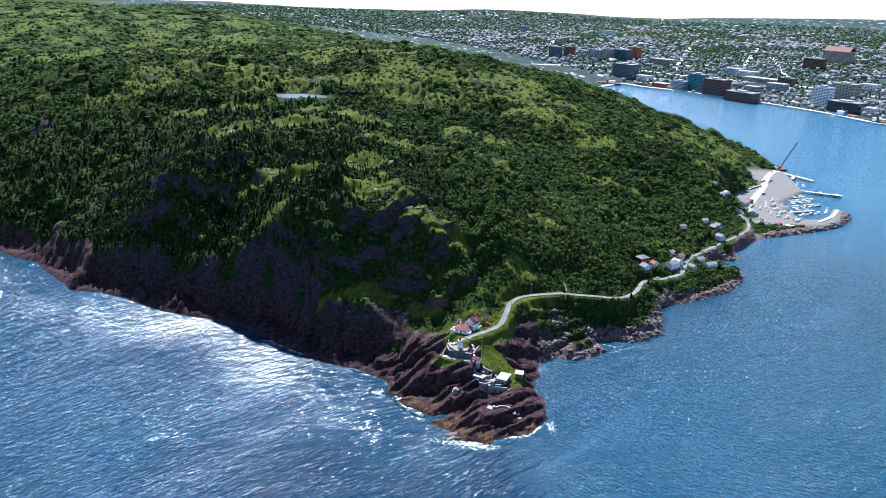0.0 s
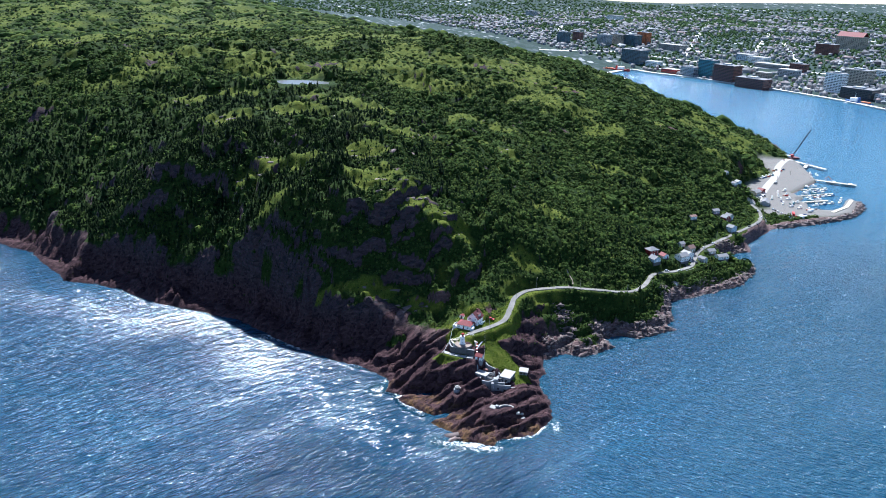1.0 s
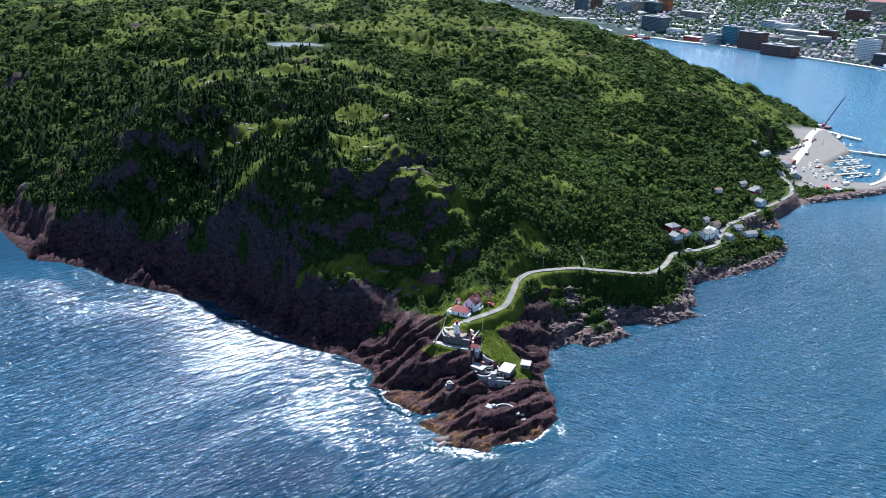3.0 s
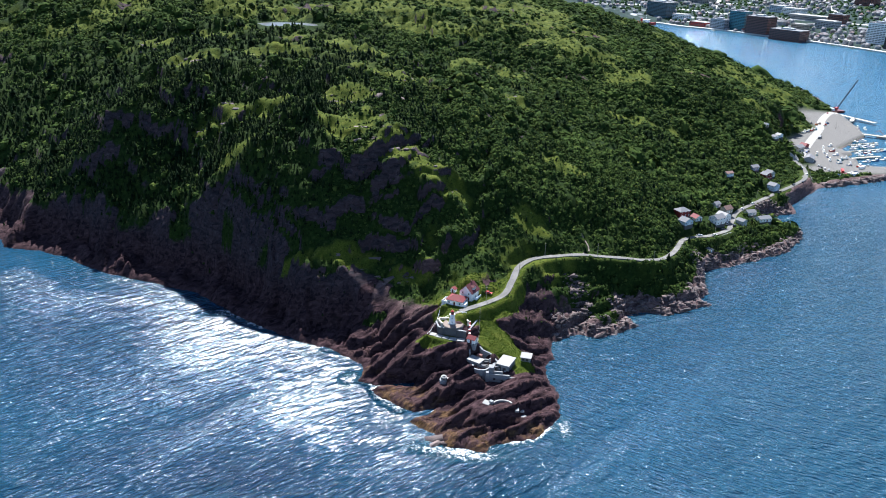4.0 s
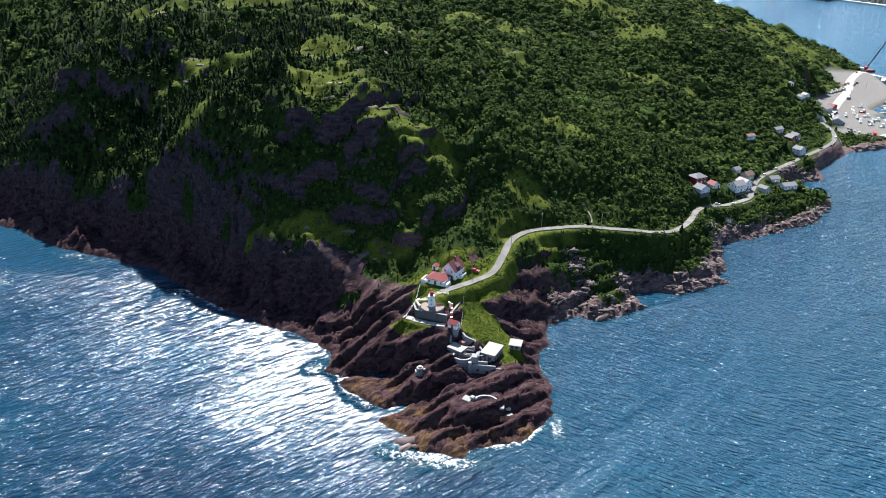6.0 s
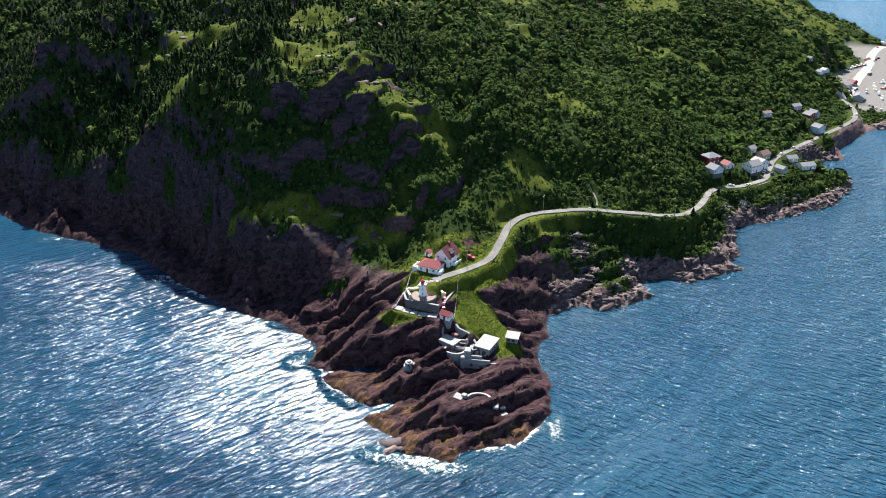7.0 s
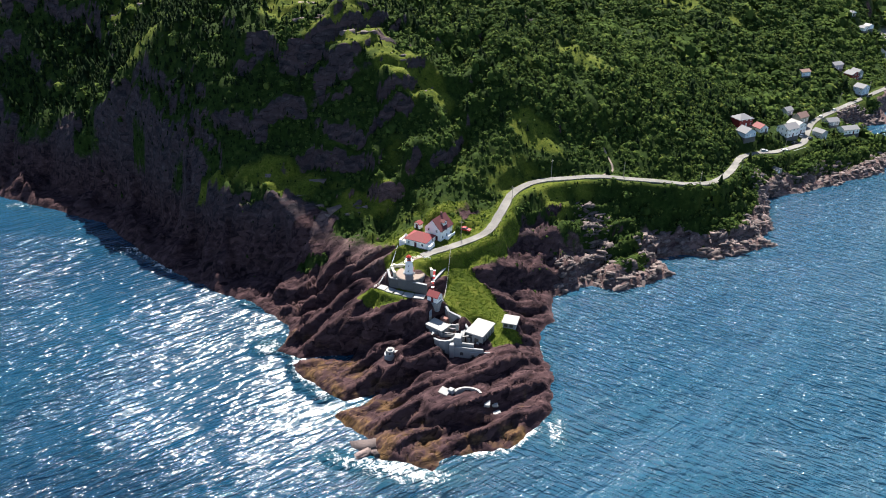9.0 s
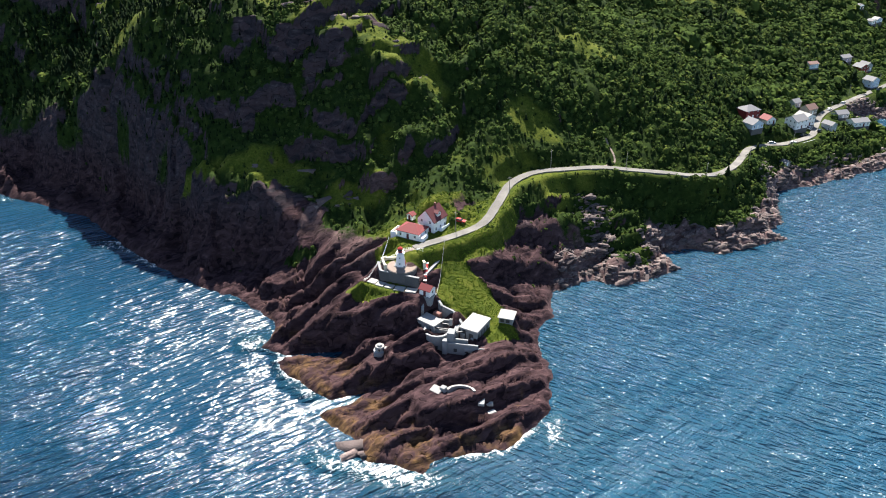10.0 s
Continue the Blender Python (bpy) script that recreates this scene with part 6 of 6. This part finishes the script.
def boat(x, y, rot, L, hull, label, cabin=True, mast=True, z=0.0, name="boat"):
    """A small craft: tapered hull, deck, wheelhouse, mast."""
    e = lay(name, label, "boat", x, y, z, rot)
    b = L * 0.3
    bm = bmesh.new()
    st = [(-L / 2, 0.86), (-L * 0.2, 1.0), (L * 0.2, 0.92), (L * 0.38, 0.55), (L / 2, 0.04)]
    rows = []
    for px, k in st:
        sheer = 1.05 + 0.5 * max(0, px / L) ** 1.2 * 2
        rows.append([bm.verts.new((px, s * b / 2 * k * f, zz)) for s, f, zz in ((-1, 1, sheer), (-1, 0.72, -0.5), (1, 0.72, -0.5), (1, 1, sheer))])
    for p, q in zip(rows, rows[1:]):
        for i in range(3):
            bm.faces.new((p[i], p[i + 1], q[i + 1], q[i]))
    bm.faces.new(rows[0]), bm.faces.new(rows[-1][::-1])
    bmesh.ops.recalc_face_normals(bm, faces=bm.faces)
    part("hull", bm, hull, e)
    dk_ = bmesh.new()
    v = [dk_.verts.new((px, s * b / 2 * k * 0.95, 0.9)) for s in (-1, 1) for px, k in (st if s < 0 else st[::-1])]
    dk_.faces.new(v)
    part("deck", dk_, DECKING, e)
    if cabin:
        c = part("wheelhouse", box(-L * 0.02, L * 0.2, -b * 0.28, b * 0.28, 0.9, 2.9, 0.08), WHITE, e)
        part("window", box(L * 0.2, L * 0.2 + 0.04, -b * 0.24, b * 0.24, 1.9, 2.6), GLASS, c)
        part("roof", box(-L * 0.04, L * 0.22, -b * 0.31, b * 0.31, 2.904, 3.0), WHITE, c)
    if mast:
        part("mast", turned([(0.08, 0.9), (0.05, 6.0 if L < 12 else 8.5)], 6), DARK_METAL, e).location = (-L * 0.08, 0, 0)
        part("boom", beam((-L * 0.08, 0, 3.4), (-L * 0.42, 0, 4.2), 0.09), DARK_METAL, e)
    return e


hulls = [(WHITE, "white fishing boat moored in the basin"), (BLUE_PAINT, "blue-hulled fishing boat moored in the basin"), (RED_PAINT, "red-hulled workboat moored in the basin"), (TEAL_PAINT, "teal-hulled fishing boat moored in the basin")]
made = {}
MOORED = [(470, 1000, 20, 0), (482, 1004, 20, 1), (494, 1010, 20, 0), (476, 1020, 205, 3), (488, 1026, 205, 0), (456, 968, 18, 0), (468, 972, 18, 2), (480, 977, 18, 0), (490, 981, 18, 1), (459, 988, 200, 0), (472, 992, 200, 3),
          (484, 998, 200, 0), (448, 932, 18, 0), (460, 938, 18, 1), (472, 943, 18, 0), (452, 955, 200, 3), (464, 960, 200, 0), (486, 950, 55, 0), (493, 962, 55, 1), (522, 1094, 80, 0), (516, 1100, 80, 1)]
for i, (x, y, r, k) in enumerate(MOORED):
    if k not in made:
        made[k] = tagged(boat(x, y, r, 11.0, hulls[k][0], hulls[k][1]), group="boats in the basin")
    else:
        copy_thing(made[k], pose(x, y, 0, 0, 0, r))
LAID_UP = [(417, 905, 30, 0), (425, 900, 30, 2), (410, 912, 30, 0), (404, 922, 70, 0), (416, 924, 20, 3), (424, 930, 20, 0), (408, 938, 75, 1), (420, 944, 15, 0), (412, 956, 80, 0), (424, 962, 20, 2), (418, 972, 70, 0), (432, 986, 35, 0), (400, 945, 70, 3)]
yard_boat = {k: tagged(boat(428 + 7 * k, 1050 + 6 * k, 40, 8.0, hulls[k][0], hulls[k][1].replace("moored in the basin", "laid up on the gravel yard"), True, False, 3.9), group="boats in the yard") for k in range(4)}
for x, y, r, k in LAID_UP:
    copy_thing(yard_boat[k], pose(x, y, float(ground_at(x, y)) + 0.45, 0, 0, r))
boat(541, 1040, -28, 17, DARK_METAL, "dark steel longliner moored at the wharf end")
dr = boat(524, 1050, -28, 16, ORANGE_PAINT, "orange dredging barge with a grab arm")
part("arm", beam((0, 0, 2.5), (-6, 0, 8.5), 0.5), ORANGE_PAINT, dr)
part("arm", beam((-6, 0, 8.5), (-10, 0, 4.5), 0.45), ORANGE_PAINT, dr)

# crane barge
cr = lay("crane_barge", "dark red barge carrying a tall lattice-boom crane", "crane", 531, 1200, 0, 20)
part("hull", box(-11, 11, -6, 6, -1.0, 2.6, 0.3), DARK_RED_ROOF, cr)
part("deckhouse", box(-9, -4.5, -3, 3, 2.6, 6.0, 0.1), WHITE, cr)
part("cab", box(-2.2, 2.6, -2, 2, 3.6, 6.8, 0.15), RED_PAINT, cr)
part("turntable", turned([(1.8, 2.6), (1.8, 3.6)], 12), DARK_METAL, cr)
bmm = bmesh.new()
tip, foot = Vector((21, -7, 45)), Vector((2.2, 0, 5.2))
off = [Vector(p) for p in ((0, 0.8, 0.6), (0, -0.8, 0.6), (0, 0.8, -0.6), (0, -0.8, -0.6))]
for o in off:
    beam_bm(bmm, foot + o, tip + o * 0.5, 0.28)
for k in range(16):
    a, b = k / 16, (k + 1) / 16
    p, q = foot.lerp(tip, a), foot.lerp(tip, b)
    for m_, n_ in ((0, 1), (1, 3), (3, 2), (2, 0)):
        beam_bm(bmm, p + off[m_] * (1 - 0.5 * a), q + off[n_] * (1 - 0.5 * b), 0.16)
part("boom", bmm, DARK_METAL, cr, "slender dark lattice boom")
bmm = bmesh.new()
for y in (-1.2, 1.2):
    beam_bm(bmm, (-3.5, y, 5.5), (-2.5, y, 13), 0.25)
beam_bm(bmm, (-2.5, 0, 13), tip, 0.10)
beam_bm(bmm, tip, (21, -7, 20), 0.09)
part("rigging", bmm, DARK_METAL, cr)
for i, (x, y) in enumerate(((462, 1096), (468, 1102), (474, 1098), (458, 1104), (480, 1106))):
    o = lay("crate_stack", "heap of orange and grey gear on the yard", "gear", x, y, float(ground_at(x, y)), i * 35)
    part("crate", box(-1.6, 1.6, -1.2, 1.2, -0.2, 1.6, 0.1), (ORANGE_PAINT, TIMBER, RED_PAINT, TIMBER, BLUE_PAINT)[i], o)
    part("crate", box(-1.0, 0.9, -0.9, 0.8, 1.604, 2.5, 0.1), TIMBER, o)
for i, (x, y, r, m) in enumerate(((404, 866, 22, WHITE), (424, 893, 35, WHITE), (398, 878, 70, RED_PAINT), (388, 934, 60, BLUE_PAINT), (436, 1024, 55, CONCRETE))):
    o = lay("shipping_container", "metal shipping container standing in the yard", "container", x, y, float(ground_at(x, y)), r)
    tagged(o, group="containers in the yard")
    part("shell", box(-4.5, 4.5, -1.2, 1.2, 0, 2.6, 0.08), m, o)
    for k in range(8):
        part("rib", box(-4.2 + k * 1.2, -4.05 + k * 1.2, -1.26, -1.2, 0.1, 2.5), m, o)

# ---------------------------------------------------------------- the town across the harbour
# House colours vary at random; blue lean and lighter trees are painted haze.
wall_pal = Mat("town_walls", rough=0.85)
wall_pal.color(wall_pal.mix(wall_pal.grey(wall_pal.noise(0.15, 3), 0.3, 0.8), wall_pal.ramp(wall_pal.rand(True), [(0.0, (0.10, 0.11, 0.13)), (0.18, (0.20, 0.17, 0.15)), (0.34, (0.30, 0.31, 0.33)), (0.5, (0.14, 0.06, 0.05)), (0.56, (0.30, 0.30, 0.32)), (0.75, (0.32, 0.34, 0.36)), (0.92, (0.16, 0.20, 0.26)), (1.0, (0.48, 0.49, 0.50))]), (0.25, 0.25, 0.26)))
roof_pal = Mat("town_roofs", rough=0.85)
roof_pal.color(roof_pal.mix(roof_pal.grey(roof_pal.noise(0.2, 3), 0.3, 0.8), roof_pal.ramp(roof_pal.rand(True), [(0.0, (0.05, 0.055, 0.065)), (0.5, (0.12, 0.125, 0.14)), (0.75, (0.20, 0.20, 0.215)), (0.86, (0.16, 0.08, 0.07)), (0.93, (0.22, 0.24, 0.26)), (1.0, (0.42, 0.44, 0.46))]), (0.10, 0.10, 0.11)))
town_tree = leaf_mat("town_leaves", (0.014, 0.034, 0.014), (0.034, 0.064, 0.026), (0.060, 0.098, 0.036), (0.09, 0.12, 0.04))
QA = Vector((601, 2330, 0))
QU = (Vector((928, 1865, 0)) - QA).normalized()
QV = Vector((-QU.y, QU.x, 0))
BIG_A = [(736, 2262, 49, 47), (765, 2186, 63, 43), (797, 2078, 82, 28), (968, 1990, 44, 44), (1060, 2061, 62, 36), (985, 1900, 76, 22), (1385, 2776, 92, 41), (1224, 2605, 60, 32),
         (955, 2344, 112, 11), (943, 2436, 58, 17), (925, 2499, 49, 16), (946, 2214, 53, 18), (405, 2846, 42, 40), (470, 2938, 35, 31), (553, 2862, 47, 34)]
BIG_B = [(599, 2875, 43, 35), (650, 2864, 61, 35), (702, 2902, 44, 40), (588, 2530, 77, 38), (767, 2759, 89, 17), (693, 2286, 46, 25), (399, 3950, 53, 23), (791, 3867, 76, 20), (660, 2350, 54, 9),
         (633, 2460, 45, 15), (996, 2271, 44, 22), (877, 2214, 39, 14), (1020, 1868, 47, 13), (1170, 2149, 47, 14)]
GLASSY = plain("blue_curtain_wall", (0.07, 0.13, 0.17), 0.25, grain=0.4, vary=0.15)
LOOK = [(TEAL_PAINT, "teal glass office block on the waterfront"), (BRICK_RED, "dark red brick office block with long window bands"), (BRICK_RED, "broad brown brick waterfront building"), (WHITE, "white hotel tower with blue glass"),
        (BEIGE, "beige stepped office tower"), (DARK_METAL, "low dark waterfront building"), (BEIGE, "grand church-like building with a red roof"), (BRICK_RED, "brown stone hall on the hill"), (PALE_CONCRETE, "long low white-roofed store"),
        (WHITE, "white warehouse with a bright roof"), (PALE_BLUE, "pale blue low harbour office"), (GREY_SIDING, "grey stone commercial block"), (GLASSY, "blue glass tower with an orange frame"), (BRICK_RED, "brown and blue apartment tower"), (GREY_SIDING, "grey tall apartment block"),
        (BEIGE, "tan tall apartment block"), (GLASSY, "blue glass downtown office block"), (ORANGE_PAINT, "rust-coloured downtown office block"), (GLASSY, "broad blue-grey waterfront hotel"), (PALE_CONCRETE, "wide white-roofed sports arena"), (GREY_SIDING, "grey stone harbour office"),
        (GREY_SIDING, "distant grey tower block"), (WHITE, "distant white institutional block"), (RED_PAINT, "low striped red and white quay sheds"), (WHITE, "white long quay warehouse"), (BRICK_RED, "red brick downtown block"), (BEIGE, "beige stone downtown block"),
        (WHITE, "low white ferry shed by water"), (WHITE, "white flat-roofed town store")]


def block(x, y, w, h, mat, label, red_roof=False):
    z = float(ground_at(x, y))
    d = min(w * 0.6, 38)
    e = empty("office_building", pose(x, y, z, 0, 0, math.degrees(math.atan2(QU.y, QU.x))), label, "building", "large buildings of the town")
    part("wall", box(-w / 2, w / 2, -d / 2, d / 2, -12, h), mat, e)
    rf_ = part("roof", gable_roof(w, d, h * 0.35, 0.6, "x") if red_roof else box(-w / 2 - 0.4, w / 2 + 0.4, -d / 2 - 0.4, d / 2 + 0.4, 0, 0.9), RED_ROOF if red_roof else PALE_CONCRETE if h < 20 else GREY_ROOF, e)
    rf_.location = (0, 0, h + 0.02)
    if h > 20 and not red_roof:
        part("plant_room", box(-w * 0.2, w * 0.15, -d * 0.25, d * 0.2, 0.9, 4.2), GREY_SIDING, rf_)
    for k in range(max(1, int(h / 3.8))):
        bmw = bmesh.new()
        zz = 1.4 + k * 3.8
        if zz + 1.7 < h:
            n = max(2, int(w / 7))
            for i in range(n):
                box_bm(bmw, -w / 2 + (i + 0.12) * w / n, -w / 2 + (i + 0.88) * w / n, -d / 2 - 0.12, -d / 2, zz, zz + 1.7)
                box_bm(bmw, -w / 2 + (i + 0.12) * w / n, -w / 2 + (i + 0.88) * w / n, d / 2, d / 2 + 0.12, zz, zz + 1.7)
            n = max(2, int(d / 7))
            for i in range(n):
                for s in (-w / 2 - 0.12, w / 2):
                    box_bm(bmw, s, s + 0.12, -d / 2 + (i + 0.12) * d / n, -d / 2 + (i + 0.88) * d / n, zz, zz + 1.7)
            part("window_band", bmw, GLASS, e)
        else:
            bmw.free()
    return e


for (x, y, w, h), (m, lab) in zip(BIG_A + BIG_B, LOOK):
    block(x, y, w, h, m, lab, "red roof" in lab)

# quay apron and streets
ribbon("quay", [(x, y, 2.6) for x, y in ((440, 2262), (480, 2322), (552, 2412), (604, 2336), (700, 2250), (836, 2057), (934, 1871), (984, 1727), (1130, 1568))], 14, QUAY, "pale concrete quay apron along the far waterfront", 0.6, thick=4, n=4)
for pts in (((771, 2617), (900, 2960), (1080, 3440), (1300, 4040)), ((966, 2561), (1150, 2960), (1325, 3344), (1560, 3900)), ((1223, 2945), (1100, 2560), (990, 2220)), ((436, 3214), (500, 3580), (577, 4001)), ((629, 2874), (723, 3244)),
            ((640, 2420), (760, 2300), (900, 2080), (1010, 1880)), ((300, 2650), (560, 2700), (800, 2480), (1120, 2140))):
    ribbon("street", [(x, y, 0) for x, y in pts], 13, QUAY, "sunlit town street climbing from the harbour", 0.8, True, 1.5, n=10)

hp_, hs_, ht_ = [], [], []
rt = np.random.default_rng(23)
hv, hf, hm, ho = [], [], [], 0
BODY = np.array([(-.5, -.5, -2), (.5, -.5, -2), (.5, .5, -2), (-.5, .5, -2), (-.5, -.5, 1), (.5, -.5, 1), (.5, .5, 1), (-.5, .5, 1)])
BODY_F = np.array([(0, 1, 5), (0, 5, 4), (1, 2, 6), (1, 6, 5), (2, 3, 7), (2, 7, 6), (3, 0, 4), (3, 4, 7)])
ROOF = np.array([(-.54, -.56, 1), (.54, -.56, 1), (.54, .56, 1), (-.54, .56, 1), (-.54, 0, 1.55), (.54, 0, 1.55)])
ROOF_F = np.array([(0, 1, 5), (0, 5, 4), (2, 3, 4), (2, 4, 5), (1, 2, 5), (3, 0, 4)])
ang = math.atan2(QU.y, QU.x)
rows_v = list(np.arange(40, 1500, 30)) + list(np.arange(1500, 3600, 44))
walls_v, walls_f, roofs_v, roofs_f = [], [], [], []
trees = []
big = BIG_A + BIG_B
for v in rows_v:
    step = 15 if v < 1500 else 26
    for u in np.arange(-1500, 1900, step):
        uu, vv = u + rt.uniform(-3, 3), v + rt.uniform(-7, 7)
        p = QA + QU * uu + QV * vv
        r_ = math.hypot(p.x, p.y)
        if r_ > 4500 or p.x < -150 - (p.y - 2400) * 0.42 or p.x > 0.68 * p.y + 60 or p.y < 1600:
            continue
        green = vnoise(np.array([p.x / 170]), np.array([p.y / 170]), 201)[0]
        if any(abs(p.x - b[0]) + abs(p.y - b[1]) < b[2] * 0.75 for b in big):
            continue
        if rt.uniform() < 0.31 - 0.75 * (green - 0.5) + (0.2 if v < 250 else 0):
            far_k = 1.0 if v < 1500 else 1.6
            w, d, h = rt.uniform(6, 11) * far_k, rt.uniform(6, 10) * far_k, rt.uniform(4.5, 8.0)
            if rt.uniform() < 0.05:
                w, d, h = w * 2.8, d * 2.2, h * 1.1
            a = ang + (math.pi / 2 if rt.uniform() < 0.4 else 0)
            c, s_ = math.cos(a), math.sin(a)
            z = float(ground_at(p.x, p.y))
            for tv_, out in ((BODY, walls_v), (ROOF, roofs_v)):
                q = tv_ * np.array([w, d, h])
                out.append(np.stack([q[:, 0] * c - q[:, 1] * s_ + p.x, q[:, 0] * s_ + q[:, 1] * c + p.y, q[:, 2] + z], 1))
            walls_f.append(BODY_F + 8 * len(walls_f))
            roofs_f.append(ROOF_F + 6 * len(roofs_f))
        elif rt.uniform() < 0.85 and v > 60:
            trees.append((p.x + rt.uniform(-6, 6), p.y + rt.uniform(-6, 6)))
            if rt.uniform() < 0.6:
                trees.append((p.x + rt.uniform(-13, 13), p.y + rt.uniform(-13, 13)))
tagged(fast_mesh("town_houses", np.concatenate(walls_v), np.concatenate(walls_f), wall_pal.m), "crowded small houses of the town in many colours", "houses", kind="stuff")
tagged(fast_mesh("town_roofs", np.concatenate(roofs_v), np.concatenate(roofs_f), roof_pal.m), "dark and pale gabled roofs of the town", "roofs", kind="stuff")
tp = np.array(trees)
extra = np.stack([rt.uniform(-1600, 3000, 9000), rt.uniform(3300, 4900, 9000)], 1)
extra = extra[(extra[:, 0] < 0.68 * extra[:, 1] + 60) & (np.hypot(extra[:, 0], extra[:, 1]) < 4900)]
tp = np.concatenate([tp, extra])
k = np.where(np.hypot(tp[:, 0], tp[:, 1]) > 3700, 1.5, 1.0) * rt.lognormal(0, 0.25, len(tp))
scatter("town_trees", [low_bush(i + 20) for i in range(6)], np.stack([tp[:, 0], tp[:, 1], ground_at(tp[:, 0], tp[:, 1])], 1), 4.6 * k, 6.0 * k**0.3, town_tree, "leafy street trees between the houses of the town", "trees")


def ship(x, y, rot, L, hull, label):
    e = lay("ship", label, "ship", x, y, 0, rot)
    bm = bmesh.new()
    b = L * 0.17
    rows = []
    for px, kk, top_ in ((-L / 2, 0.8, 4.5), (-L * 0.3, 1, 4.5), (L * 0.25, 1, 5.0), (L * 0.42, 0.5, 6.5), (L / 2, 0.03, 7.5)):
        rows.append([bm.verts.new((px, s * b / 2 * kk * f, zz)) for s, f, zz in ((-1, 1, top_), (-1, 0.85, -1), (1, 0.85, -1), (1, 1, top_))])
    for p, q in zip(rows, rows[1:]):
        for i in range(4):
            bm.faces.new((p[i], p[(i + 1) % 4], q[(i + 1) % 4], q[i]))
    bm.faces.new(rows[0]), bm.faces.new(rows[-1][::-1])
    bmesh.ops.recalc_face_normals(bm, faces=bm.faces)
    part("hull", bm, hull, e)
    br = part("bridge", box(L * 0.05, L * 0.28, -b * 0.42, b * 0.42, 4.8, 13, 0.3), WHITE, e)
    part("window", box(L * 0.28, L * 0.28 + 0.1, -b * 0.38, b * 0.38, 10.5, 11.8), GLASS, br)
    part("funnel", box(-L * 0.04, L * 0.02, -1.5, 1.5, 4.6, 15, 0.3), hull, e)
    part("mast", turned([(0.4, 12), (0.2, 24)], 8), WHITE, e).location = (L * 0.15, 0, 0)
    part("deck_gear", box(-L * 0.42, -L * 0.12, -b * 0.3, b * 0.3, 4.5, 7.5, 0.3), ORANGE_PAINT, e)
    return e


ship(954, 1838, 118, 70, BLUE_PAINT, "blue supply ship with a white bridge at the quay")
ship(505, 2390, -25, 80, RED_PAINT, "red-hulled ship berthed at the inner harbour")
ship(980, 1745, 118, 40, DARK_METAL, "dark tug moored at the quay")
